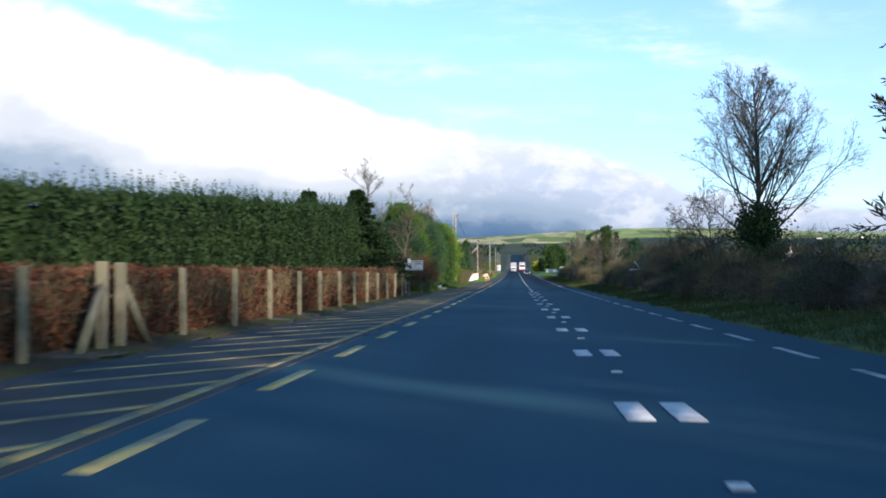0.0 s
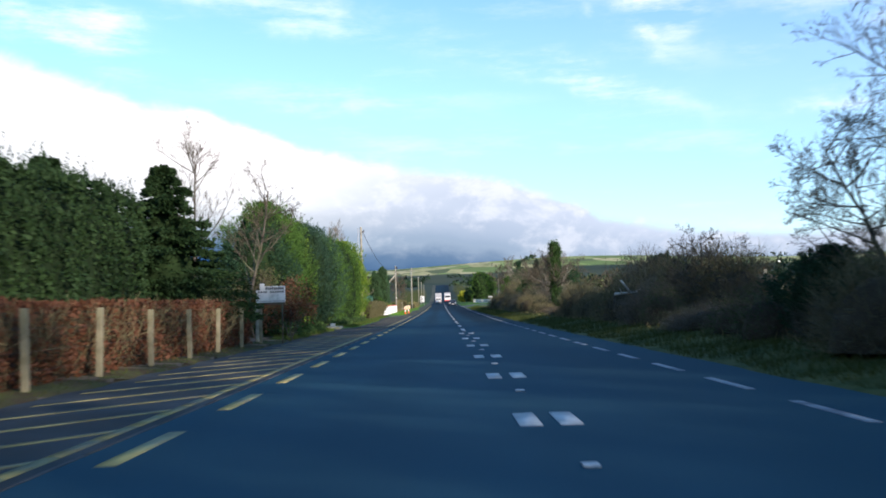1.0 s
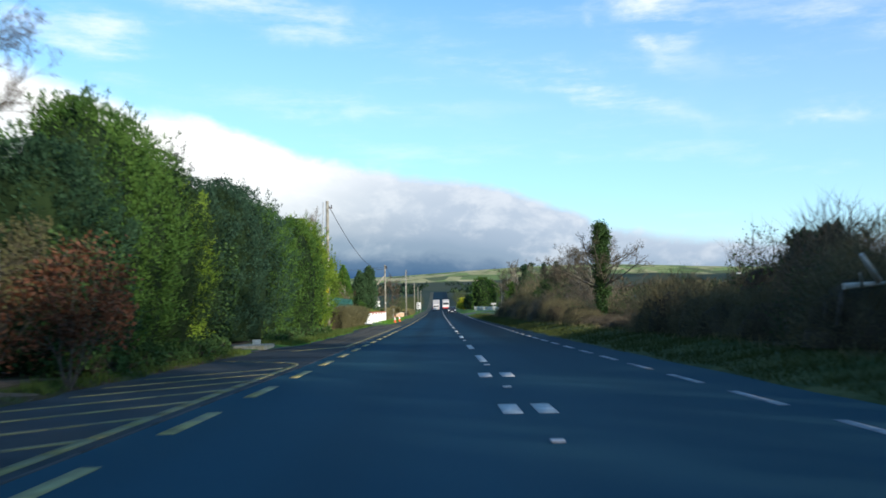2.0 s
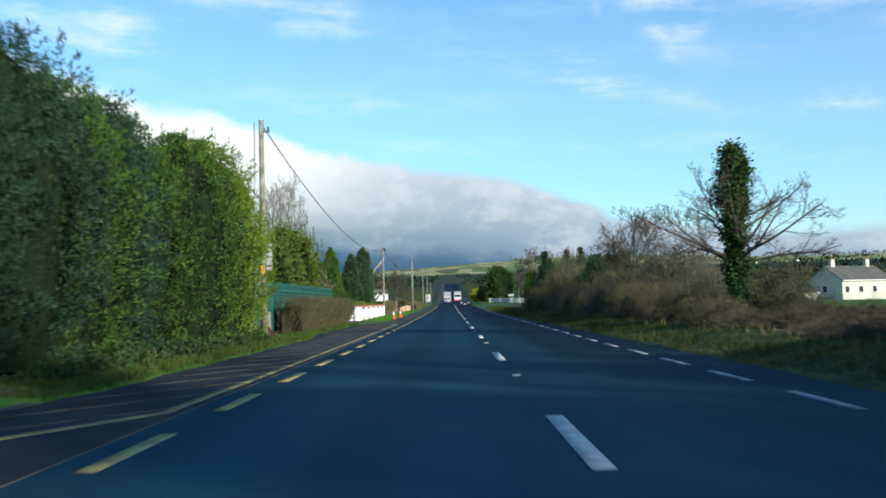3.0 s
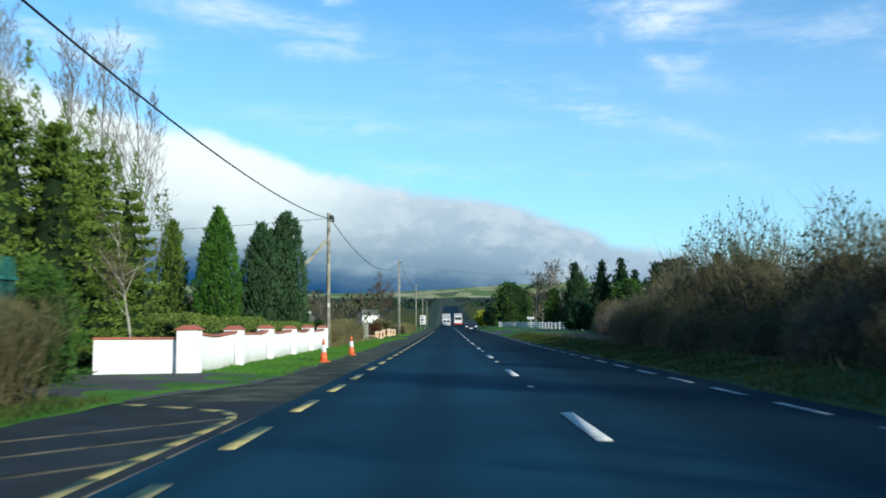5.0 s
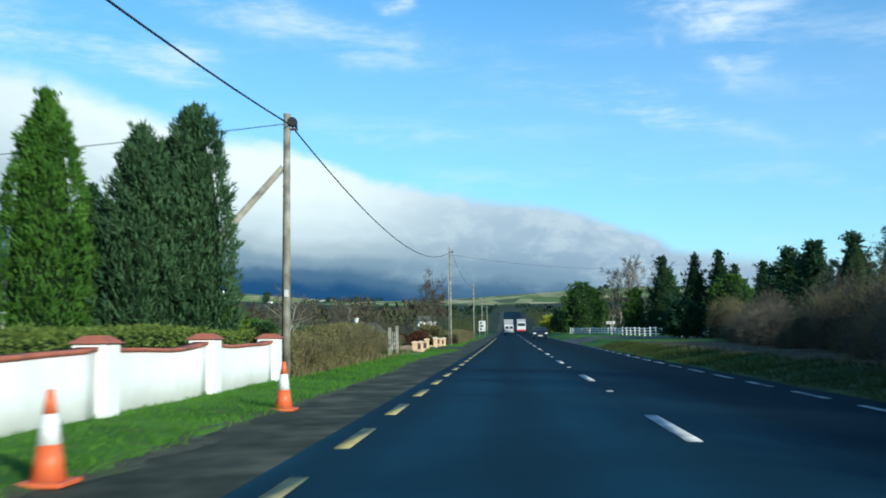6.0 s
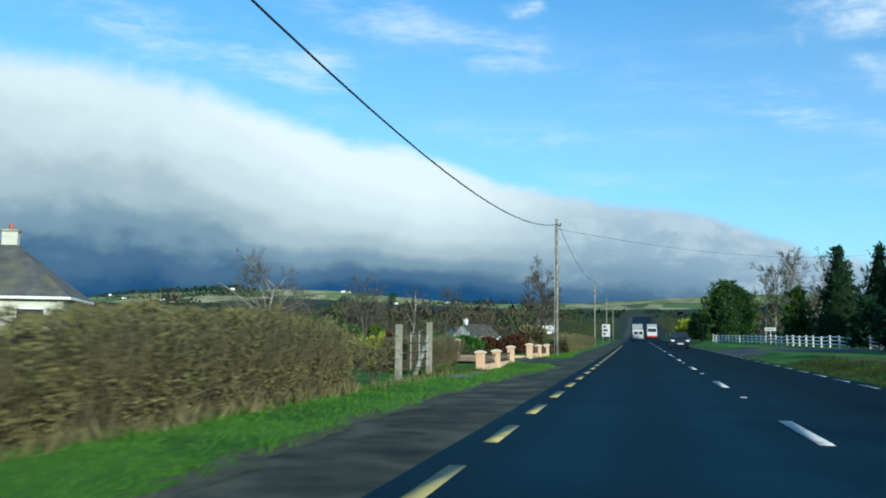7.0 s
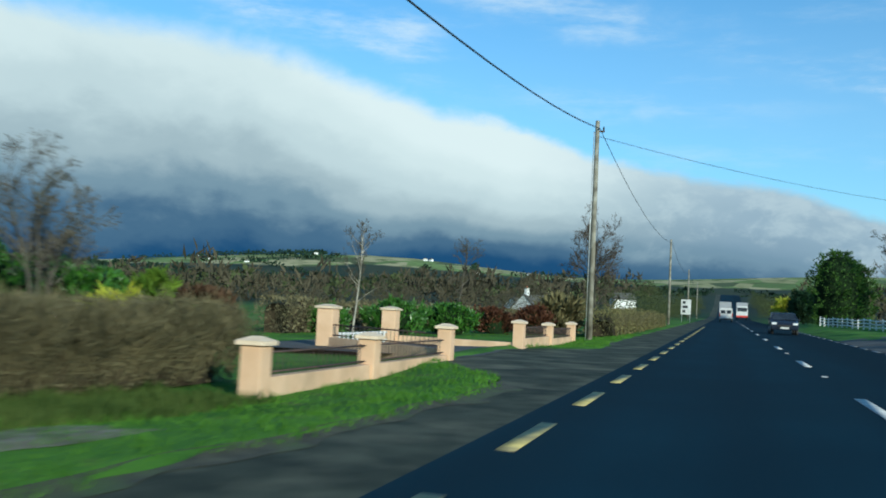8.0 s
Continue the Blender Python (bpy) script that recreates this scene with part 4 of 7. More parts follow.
# ---- vegetation builders ----
def hedge(name, loc, length, depth, top, mat, core, label, n, size, seed, rough=0.12, up=0.2, tips=0, twigs=0, twig_mat=None):
    """A clipped hedge: x from -depth to 0 at its road face, y from 0 to length, height top(y)."""
    rng = np.random.default_rng(seed)
    root = thing(name, loc, label, "hedge")
    ys = np.linspace(0, length, max(3, int(length / 0.8)))
    H = np.array([top(y) for y in ys])
    # solid core, coloured dark for the shade inside the hedge
    prof = np.array([(0.0, 0.0), (0.0, 0.75), (-0.12, 0.96), (-0.3, 1.0), (-0.7, 1.0), (-0.88, 0.96), (-1.0, 0.75), (-1.0, 0.0)])
    inset = 0.16
    P = np.empty((len(ys), len(prof), 3))
    for k, (u, v) in enumerate(prof):
        P[:, k, 0] = -inset + (depth - 2 * inset) * u
        P[:, k, 1] = np.clip(ys, 0.4, length - 0.4)
        P[:, k, 2] = np.maximum(0.0, (H - inset) * v)
    P += (rough * 0.7 * lumps(P + np.array(loc), 1.6, seed))[..., None] * np.array([0.5, 0.0, 0.4]) * (P[..., 2:3] > 0.05)
    m = len(prof)
    i = (np.arange(len(ys) - 1)[:, None] * m + np.arange(m - 1)[None, :]).ravel()
    F = np.stack([i, i + 1, i + 1 + m, i + m], 1)
    Vc = P.reshape(-1, 3)
    ends = []
    for row in (0, len(ys) - 1):
        b = row * m
        ends += [(b, b + 1, b + 6, b + 7), (b + 1, b + 2, b + 5, b + 6), (b + 2, b + 3, b + 4, b + 5)]
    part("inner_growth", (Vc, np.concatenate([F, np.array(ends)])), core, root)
    # leaves on the faces
    Hm = float(H.mean())
    area = np.array([length * Hm, length * depth * 0.9, depth * Hm, depth * Hm, length * Hm * 0.2])
    face = rng.choice(5, n, p=area / area.sum())
    y = rng.random(n) * length
    hy = np.interp(y, ys, H)
    u, v = rng.random(n), rng.random(n)
    pos, nor = np.zeros((n, 3)), np.zeros((n, 3))
    pos[:, 0] = np.where(face == 0, 0.0, np.where(face == 4, -depth, -depth * u))
    pos[:, 1] = np.where(face == 2, 0.0, np.where(face == 3, length, y))
    hy = np.where(face == 2, H[0], np.where(face == 3, H[-1], hy))
    pos[:, 2] = np.where(face == 1, hy, hy * (v ** 0.9))
    nor[:, 0] = np.where(face == 0, 1.0, np.where(face == 4, -1.0, 0))
    nor[:, 1] = np.where(face == 2, -1.0, np.where(face == 3, 1.0, 0))
    nor[:, 2] = np.where(face == 1, 1.0, 0)
    corner = np.clip((pos[:, 2] / np.maximum(hy, 0.1) - 0.85) / 0.15, 0, 1)
    pos[:, 0] -= np.where(face == 0, 0.10 * corner ** 2, 0)
    bulge = rough * lumps(pos + np.array(loc), 1.5, seed) + rough * 0.6 * lumps(pos + np.array(loc), 4.5, seed + 3)
    pos += nor * (bulge - 0.12 * rng.random(n))[:, None]
    pos[:, 2] = np.maximum(pos[:, 2], 0.02)
    d = nor * 0.7 + rng.normal(size=(n, 3)) * 0.75 + np.array([0, 0, up])
    s = size * (0.6 + 0.8 * rng.random(n))
    packs = [leaves(pos, d, s, s * 0.55, rng)]
    if tips:
        ty = rng.random(tips) * length
        tp = np.stack([-depth * rng.random(tips), ty, np.interp(ty, ys, H)], 1)
        tall = (0.12 + 0.45 * rng.random(tips) ** 2) * (0.6 + 0.8 * (lumps(tp + np.array(loc), 2.2, seed) > 0))
        for q in range(9):
            f = q / 9
            pp = tp + np.stack([0.05 * (1 - f) * rng.normal(size=tips), 0.05 * (1 - f) * rng.normal(size=tips), tall * f], 1)
            dd = rng.normal(size=(tips, 3)) * (0.7 - 0.4 * f) + np.array([0, 0, 0.9])
            packs.append(leaves(pp, dd, size * (1.0 - 0.5 * f), size * 0.34, rng))
    part("foliage", joined(*packs), mat, root)
    if twigs:
        o = np.stack([-depth * 0.5 + depth * 0.46 * (1 - rng.random(twigs) ** 2 * 1.2), rng.random(twigs) * length, 0.05 + rng.random(twigs) * 0.5 * Hm], 1)
        hh = np.interp(o[:, 1], ys, H)
        d0 = norm(np.stack([0.35 * rng.normal(size=twigs) + 0.12, 0.30 * rng.normal(size=twigs), np.ones(twigs)], 1))
        L = (hh - o[:, 2]) * (0.75 + 0.35 * rng.random(twigs))
        r = np.full(twigs, 0.007) * (0.6 + 0.9 * rng.random(twigs))
        seg, nodes, dirs = grow(o, d0, L, r, 3, 0.18, 0.1, rng, 0.4)
        o2, d2, L2, r2 = sprout(nodes, dirs, L, r, 5, 45, 0.42, rng)
        part("twig_layer", joined(tubes(seg), leaves(o2, d2 + np.array([0, 0, 0.3]), L2, 0.011, rng, 0.4)), twig_mat, root)
    return root


def conifer(name, loc, H, R, mat, label, n, size, seed, shape="column", droop=0.3, peaks=1, bole=0.25, rough=0.18, category="tree", group="", ivy=None, tuft=0.5):
    """An evergreen with a dense crown: shape column, cone or spruce."""
    rng = np.random.default_rng(seed)
    root = thing(name, loc, label, category, group)
    part("trunk", tubes([[0, 0, -0.1, 0, 0, H * 0.6, R * 0.10 + 0.05, R * 0.05 + 0.02]], 8), M["bark"], root)

    def prof(f):
        f = np.clip(f, 0, 1)
        if shape == "column":
            return (0.80 + 0.25 * np.sin(np.clip(f * 2.4, 0, 1.57))) * np.sqrt(np.clip(1.02 - f ** 3.2, 0, 1)) * 0.97
        if shape == "flame":
            return np.clip(1.15 * (f + 0.10) ** 0.35 * (1.0 - f) ** 0.62 * 1.25, 0, 1.05)
        if shape == "fronds":
            return np.clip(1.02 - f, 0.01, 1) ** 0.80
        return np.clip(1.04 - f, 0.02, 1) ** 0.9

    tops = [(0.0, 0.0, 1.0, 1.0)] + [(R * 0.5 * math.cos(2.1 * q + seed), R * 0.5 * math.sin(2.1 * q + seed), 0.80 + 0.06 * (q % 3), 0.62) for q in range(1, peaks)]
    cores, packs = [], []
    share = n // len(tops)
    for cx, cy, hs, rs in tops:
        h, rad = H * hs, R * rs
        core = 0.42 if shape == "spruce" else 0.50 if shape == "fronds" else 0.60 if shape == "flame" else 0.74
        fs, th = np.linspace(0, 1, 12), np.linspace(0, 2 * math.pi, 15)[:-1]
        C = np.empty((12, 14, 3))
        for a, t in enumerate(th):
            C[:, a, 0], C[:, a, 1], C[:, a, 2] = cx + core * rad * prof(fs) * np.cos(t), cy + core * rad * prof(fs) * np.sin(t), bole + (h * 0.95 - bole) * fs
        C[..., :2] *= 1 + 0.10 * lumps(C + np.array(loc), 1.4, seed)[..., None]
        ii = np.arange(11)[:, None] * 14 + np.arange(14)[None, :]
        jj = np.arange(11)[:, None] * 14 + (np.arange(14)[None, :] + 1) % 14
        cores.append((C.reshape(-1, 3), np.stack([ii, jj, jj + 14, ii + 14], -1).reshape(-1, 4)))
        if shape in ("spruce", "fronds"):
            # tiers of boughs, sagging or lifted
            lift = 0.10 if shape == "spruce" else 0.34
            tiers = max(8, int(h / 0.38))
            for q in range(tiers):
                f = (q + 0.3) / tiers
                nb = max(6, int(17 * (1 - f) + 6)) if shape == "spruce" else 12
                az = rng.random(nb) * 2 * math.pi
                per = max(10, int(share / tiers / nb))
                for aa in az:
                    ln = rad * prof(f) * (0.8 + 0.35 * rng.random() if shape == "spruce" else 0.70 + 0.60 * rng.random())
                    t = np.sqrt(rng.random(per))
                    rr = ln * t
                    zz = bole + (h - bole) * f + lift * rr - (lift * 0.5 + 0.11) * rr ** 2 / max(ln, 0.3) + 0.05 * rng.normal(size=per)
                    w = (0.20 if shape == "spruce" else 0.15) * ln * (1.1 - t) * rng.normal(size=per)
                    pp = np.stack([cx + rr * math.cos(aa) - w * math.sin(aa), cy + rr * math.sin(aa) + w * math.cos(aa), zz], 1)
                    dd = np.stack([np.full(per, math.cos(aa)), np.full(per, math.sin(aa)), np.full(per, 0.25 - droop if shape == "spruce" else 0.45)], 1) + (0.55 if shape == "spruce" else 0.40) * rng.normal(size=(per, 3))
                    s = size * (0.7 + 0.6 * rng.random(per))
                    packs.append(leaves(pp, dd, s, s * 0.42, rng))
            if shape == "fronds":
                # upright leaders
                for q in range(6):
                    k = 60
                    u = rng.random(k)
                    bx, by, bz, tall = cx + 0.35 * rad * rng.normal(), cy + 0.35 * rad * rng.normal(), h * (0.74 + 0.18 * rng.random()), 0.7 + 0.8 * rng.random()
                    lp = np.stack([bx + 0.16 * (1 - u) * rng.normal(size=k), by + 0.16 * (1 - u) * rng.normal(size=k), bz + tall * u], 1)
                    packs.append(leaves(lp, np.array([0, 0, 0.9]) + 0.55 * rng.normal(size=(k, 3)), size, size * 0.36, rng))
            continue
        plain = int(share * 0.4)
        f = rng.random(plain) ** 0.85
        t = rng.random(plain) * 2 * math.pi
        pos = np.stack([np.cos(t), np.sin(t), np.zeros(plain)], 1)
        r = rad * prof(f)
        P = np.stack([cx + r * np.cos(t), cy + r * np.sin(t), bole * 0.6 + (h - bole * 0.6) * f], 1)
        wob = rough * rad * (lumps(P + np.array(loc), 1.5, seed) + 0.7 * lumps(P * np.array([1, 1, 0.45]) + np.array(loc), 4.0, seed + 1))
        P += pos * (wob - 0.10 * rad - 0.15 * rad * rng.random(plain) ** 2)[:, None]
        flame = shape == "flame"
        D = pos * (0.4 if flame else 0.75) + np.array([0, 0, 1.2 if flame else 0.75 - 1.5 * droop]) + (0.40 if flame else 0.55) * rng.normal(size=(plain, 3))
        s = size * (0.6 + 0.8 * rng.random(plain))
        packs.append(leaves(P, D, s * (1.3 if flame else 1.0), s * (0.30 if flame else 0.38), rng))
        # plumes
        per = 30
        nc = max(10, int((share - plain) / per))
        cf, ct = rng.random(nc) ** 0.8, rng.random(nc) * 2 * math.pi
        cr = rad * prof(cf)
        cen = np.stack([cx + cr * np.cos(ct), cy + cr * np.sin(ct), bole * 0.6 + (h - tuft * 0.5 - bole * 0.6) * cf], 1)
        cdir = np.stack([np.cos(ct), np.sin(ct), np.zeros(nc)], 1)
        cw = rough * rad * (lumps(cen + np.array(loc), 1.5, seed) + 0.7 * lumps(cen * np.array([1, 1, 0.45]) + np.array(loc), 4.0, seed + 1))
        cen += cdir * (cw - 0.14 * rad)[:, None]
        out = np.stack([np.cos(ct), np.sin(ct), 0.9 - 1.6 * droop + 0.7 * cf], 1) + 0.25 * rng.normal(size=(nc, 3))
        out = norm(out) * (tuft * (0.5 + 0.7 * rng.random(nc) ** 2))[:, None]
        u = rng.random((nc, per, 1)) ** 0.8
        CP = (cen[:, None] + out[:, None] * u + (0.13 * tuft * (1.15 - u)) * rng.normal(size=(nc, per, 3))).reshape(-1, 3)
        CD = (norm(out)[:, None] * 0.9 + 0.45 * rng.normal(size=(nc, per, 3))).reshape(-1, 3)
        s2 = size * (0.55 + 0.6 * rng.random(nc * per))
        packs.append(leaves(CP, CD, s2 * (1.6 if flame else 1.3), s2 * (0.24 if flame else 0.30), rng))
        k = 60
        tp = np.stack([cx + 0.10 * rad * rng.normal(size=k), cy + 0.07 * rad * rng.normal(size=k), h * (0.90 + 0.08 * rng.random(k))], 1)
        packs.append(leaves(tp, rng.normal(size=(k, 3)) * 0.35 + np.array([0, 0, 1.0]), size * 1.2, size * 0.4, rng))
    # solid inner cones carry the crown's inner shade as colour
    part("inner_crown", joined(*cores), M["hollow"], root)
    part("foliage", joined(*packs), mat, root)
    if ivy:
        k = 2500
        t, f = rng.random(k) * 2 * math.pi, rng.random(k) * 0.6
        P = np.stack([R * 1.02 * prof(f) * np.cos(t), R * 1.02 * prof(f) * np.sin(t), f * H], 1)
        part("ivy", leaves(P, rng.normal(size=(k, 3)), 0.12, 0.09, rng), M["ivy"], root, "dark ivy climbing over the conifer")
    return root


def bare_tree(name, loc, H, r0, plan, label, seed, bark, twig, bole=0.3, wob=0.06, up=0.05, stems=1, spread=0.0, lean=(0, 0), ivy=0.0, leafy=0, leaf_mat=None, category="tree", group="", rz=0.0, ivy_r=0.35, ivy_leaf=0.12, head=0.0, fine_w=0.011, leaf_size=0.085, shrink=0.5, power=0.8):
    rng = np.random.default_rng(seed)
    root = thing(name, loc, label, category, group, rz=rz)
    body, crown, tips = bare_crown(rng, H, r0, plan, bole, wob, up, lean, stems, spread, fine_w, shrink, power)
    body[:, 2] -= np.where(body[:, 2] < 0.02, 0.12, 0)
    part("trunk" if stems == 1 else "branchwork", tubes(body, 7 if stems == 1 else 5), bark, root)
    part("crown", crown, twig, root)
    if ivy:
        nc, per = int(ivy * 11), int(170 * (0.12 / ivy_leaf) ** 2)
        f = np.sqrt(np.linspace(0.0, 1.0, nc)) * (1 - 0.05 * rng.random(nc))
        t = rng.random(nc) * 2 * math.pi
        off = ivy_r * (0.25 + 0.75 * rng.random(nc)) * (1.0 + head * np.clip((f - 0.86) * 9, 0, 1))
        cen = np.stack([off * np.cos(t) + lean[0] * f * H, off * np.sin(t) + lean[1] * f * H, f * ivy], 1)
        size = ivy_r * (0.45 + 0.5 * rng.random(nc))
        off3 = rng.normal(size=(nc, per, 3)) * 0.62
        P = (cen[:, None] + off3 * size[:, None, None]).reshape(-1, 3)
        P[:, 2] = np.abs(P[:, 2])
        part("ivy", leaves(P, off3.reshape(-1, 3) + 0.6 * rng.normal(size=(nc * per, 3)) - np.array([0, 0, 0.3]), ivy_leaf * (0.7 + 0.6 * rng.random(nc * per)), ivy_leaf * 0.8, rng), M["ivy"], root, "dark green ivy wrapped round the trunk")
    if leafy:
        pick = rng.integers(0, len(tips), leafy)
        P = tips[pick] + 0.11 * rng.normal(size=(leafy, 3))
        part("foliage", leaves(P, rng.normal(size=(leafy, 3)), leaf_size * (0.6 + 0.8 * rng.random(leafy)), leaf_size * 0.6, rng), leaf_mat, root)
    return root


def bush(name, loc, H, R, twig_mat, label, n, seed, leaf_mat=None, leafy=0, leaf=0.06, long=0.42, category="bush", group=""):
    """A rounded thicket: a solid core coloured as inner shade, stems, and a dense shell of fine twigs."""
    rng = np.random.default_rng(seed)
    root = thing(name, loc, label, category, group)
    rings, segs = 7, 12
    C = np.empty((rings, segs, 3))
    for a in range(rings):
        f = a / (rings - 1)
        ph = f * math.pi / 2
        for b in range(segs):
            th = 2 * math.pi * b / segs
            C[a, b] = (0.64 * R * math.cos(ph * 0.97) * math.cos(th), 0.64 * R * math.cos(ph * 0.97) * math.sin(th), 0.05 + 0.62 * H * math.sin(ph))
    C *= 1 + 0.14 * lumps(C, 1.6, seed)[..., None]
    ii = np.arange(rings - 1)[:, None] * segs + np.arange(segs)[None, :]
    jj = np.arange(rings - 1)[:, None] * segs + (np.arange(segs)[None, :] + 1) % segs
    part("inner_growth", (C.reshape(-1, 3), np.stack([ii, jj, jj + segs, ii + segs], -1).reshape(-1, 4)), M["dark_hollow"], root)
    az, ph = rng.random(n) * 2 * math.pi, np.arcsin(rng.random(n) ** 0.9)
    D = np.stack([np.cos(ph) * np.cos(az), np.cos(ph) * np.sin(az), np.sin(ph)], 1)
    P = D * np.array([R, R, H]) * (0.50 + 0.40 * rng.random(n))[:, None]
    P *= 1 + 0.20 * lumps(P, 1.6, seed)[:, None] + 0.08 * lumps(P, 4.5, seed + 2)[:, None]
    T = D * 0.7 + np.array([0, 0, 0.50]) + 0.55 * rng.normal(size=(n, 3))
    L = long * (0.5 + 0.9 * rng.random(n))
    part("twig_layer", slivers(P, T, L, 0.007 + 0.011 * rng.random(n), rng), twig_mat, root)
    stems = 9
    a = np.arange(stems) * 2.4
    d0 = norm(np.stack([0.75 * np.cos(a), 0.75 * np.sin(a), np.ones(stems)], 1))
    seg, nodes, dirs = grow(np.zeros((stems, 3)) + 0.05 * rng.normal(size=(stems, 3)), d0, np.full(stems, H * 0.92), np.full(stems, 0.02), 4, 0.14, 0.1, rng, 0.3)
    o2, d2, L2, r2 = sprout(nodes, dirs, np.full(stems, H), np.full(stems, 0.02), 6, 40, 0.4, rng)
    s2, n2, q2 = grow(o2, d2, L2, r2, 2, 0.15, 0.1, rng, 0.3)
    part("branchwork", tubes(np.concatenate([seg, s2]), 3), twig_mat, root)
    if leafy:
        k = rng.integers(0, n, leafy)
        part("foliage", leaves(P[k] + T[k] * (L[k] * 0.5 * rng.random(leafy))[:, None], rng.normal(size=(leafy, 3)) + D[k], leaf * (0.6 + 0.8 * rng.random(leafy)), leaf * 0.55, rng), leaf_mat, root)
    return root


def on(x, y, dz=0.0):
    return (x, y, float(gnd(x, y)) + dz)


# ---- near side, first stretch: beech hedge, posts, conifer hedge ----
hedge("beech_hedge", (-7.55, -80.0, float(gz(-45)) - 0.12), 69.0, 1.0, lambda y: 1.46 - 0.09 * smooth(0, 45, 69 - y) + 0.02 * math.sin(y * 1.9), M["russet"], M["brown_hollow"],
      "clipped beech hedge in dry russet winter leaf", 62000, 0.085, 11, rough=0.10, up=0.0, tips=0, twigs=1500, twig_mat=M["hedge_twig"])
fence = thing("post_and_wire_fence", (-7.3, -80.0, 0.0), "weathered concrete fence posts with wire before a beech hedge", "fence")


def post_part(parent, x, y, h, w=0.105, name="post", z0=None, lean=0.0):
    b = box(-w / 2, w / 2, -w / 2, w / 2, -0.15, h, 0.012)
    bmesh.ops.translate(b, verts=[v for v in b.verts if v.co.z > 0], vec=(lean, 0, 0))
    ob = part(name, b, M["post_concrete"], parent)
    z = float(gnd(x, y)) if z0 is None else z0
    ob.location = Vector((x, y, z)) - parent.location
    ob.rotation_euler = (0, 0, jit.uniform(-0.05, 0.05))
    return ob


for k in range(-9, 13):
    if k in (-1, -2):
        continue
    y = -48.32 + 3.13 * k + (0.2 if k < 0 else 0.0)
    post_part(fence, -7.28 + jit.uniform(-0.03, 0.03), y, 1.24 + jit.uniform(-0.03, 0.03), lean=jit.uniform(-0.03, 0.03))
post_part(fence, -7.28, -54.12, 1.22)
for y, s in ((-51.84, -1), (-51.16, 1)):
    post_part(fence, -7.28, y, 1.30, 0.14, "strainer_post")
    b = cyl((0, s * 0.06, 0.92), (0.05, s * 0.95, -0.1), 0.075, 0.075, 6)
    st = part("brace", b, M["post_concrete"], fence)
    st.location = Vector((-7.25, y, float(gnd(-7.28, y)))) - fence.location
for h in (0.3, 0.6, 0.95):
    part("wire", tube_path([(0.03, a, float(gz(a - 80.0)) + h) for a in np.arange(0, 70, 3.0)], 0.002, 4), M["iron"], fence)

hedge("conifer_hedge", (-9.0, -84.0, float(gz(-50)) - 0.1), 66.0, 2.2, lambda y: float(np.interp(y, [0, 30, 36, 42, 51, 63, 66], [2.35, 2.5, 2.65, 3.05, 3.5, 4.3, 4.1])), M["screen_conifer"], M["hollow"],
      "tall dense green conifer hedge with feathery top", 88000, 0.125, 21, rough=0.22, up=0.45, tips=3200)
conifer("spruce", on(-9.8, -13.5), 5.9, 2.85, M["screen_conifer"], "dark spruce with drooping layered boughs above a beech hedge", 40000, 0.15, 31, "spruce", 0.35, bole=1.0)
conifer("spruce", on(-11.4, -18.8), 5.4, 2.6, M["screen_conifer"], "dark spruce behind a clipped hedge", 30000, 0.18, 32, "spruce", 0.35, bole=0.5)
PLAN_ASH = [(12, 42, 0.5, 5), (7, 40, 0.45, 3), (6, 38, 0.5, 2), (5, 36, 0.6, 2)]
PLAN_SLIM = [(19, 44, 0.42, 4), (8, 38, 0.5, 3), (6, 36, 0.5, 2), (5, 36, 0.55, 2)]
bare_tree("bare_tree", on(-10.0, -9.3), 6.6, 0.09, PLAN_SLIM, "slender leafless tree with pale upright twigs", 41, M["bark"], M["twig"], 0.35, 0.05, 0.08)
bare_tree("bare_tree", on(-8.4, -9.3), 5.6, 0.08, PLAN_SLIM, "leaning leafless tree with crooked twigs", 42, M["bark"], M["twig"], 0.3, 0.07, 0.05, lean=(0.28, -0.10))
bare_tree("brown_shrub", on(-8.3, -6.4), 2.9, 0.03, [(8, 40, 0.5, 3), (7, 38, 0.5, 2), (5, 38, 0.6, 2)], "tangled brown shrub beside a signboard", 43, M["bark"], M["twig"], 0.2, 0.1, 0.05, stems=7, spread=0.6, leafy=2600, leaf_mat=M["olive"], category="shrub")

# russet beech bush past the sign
bare_tree("beech_bush", on(-6.95, -6.6), 1.9, 0.022, [(8, 45, 0.5, 3), (6, 40, 0.55, 2), (4, 40, 0.6, 2)], "young beech bush holding dry russet leaves", 44, M["bark"], M["twig"], 0.25, 0.1, 0.02, stems=6, spread=0.7, leafy=3200, leaf_mat=M["russet"], category="shrub")

# ---- signboard by the hedge ----
sign = thing("signboard", on(-7.07, -9.9), "white roadside signboard with dark lettering on two posts", "sign")
zg = float(gz(-9.9)) - sign.location.z
part("board", box(-0.52, 0.52, -0.02, 0.02, zg + 1.42, zg + 1.86, 0.008), M["sign_white"], sign)
part("header_panel", box(-0.36, 0.52, -0.018, 0.018, zg + 1.865, zg + 2.0, 0.008), M["sign_white"], sign)
part("crest", box(-0.38, -0.22, -0.022, 0.016, zg + 1.86, zg + 2.10, 0.01), M["sign_white"], sign)
for k in range(9):
    part("lettering", box(-0.18 + 0.075 * k, -0.18 + 0.075 * k + 0.05, -0.026, -0.0185, zg + 1.875, zg + 1.96 + 0.02 * (k % 3 == 0)), M["dark_letter"], sign)
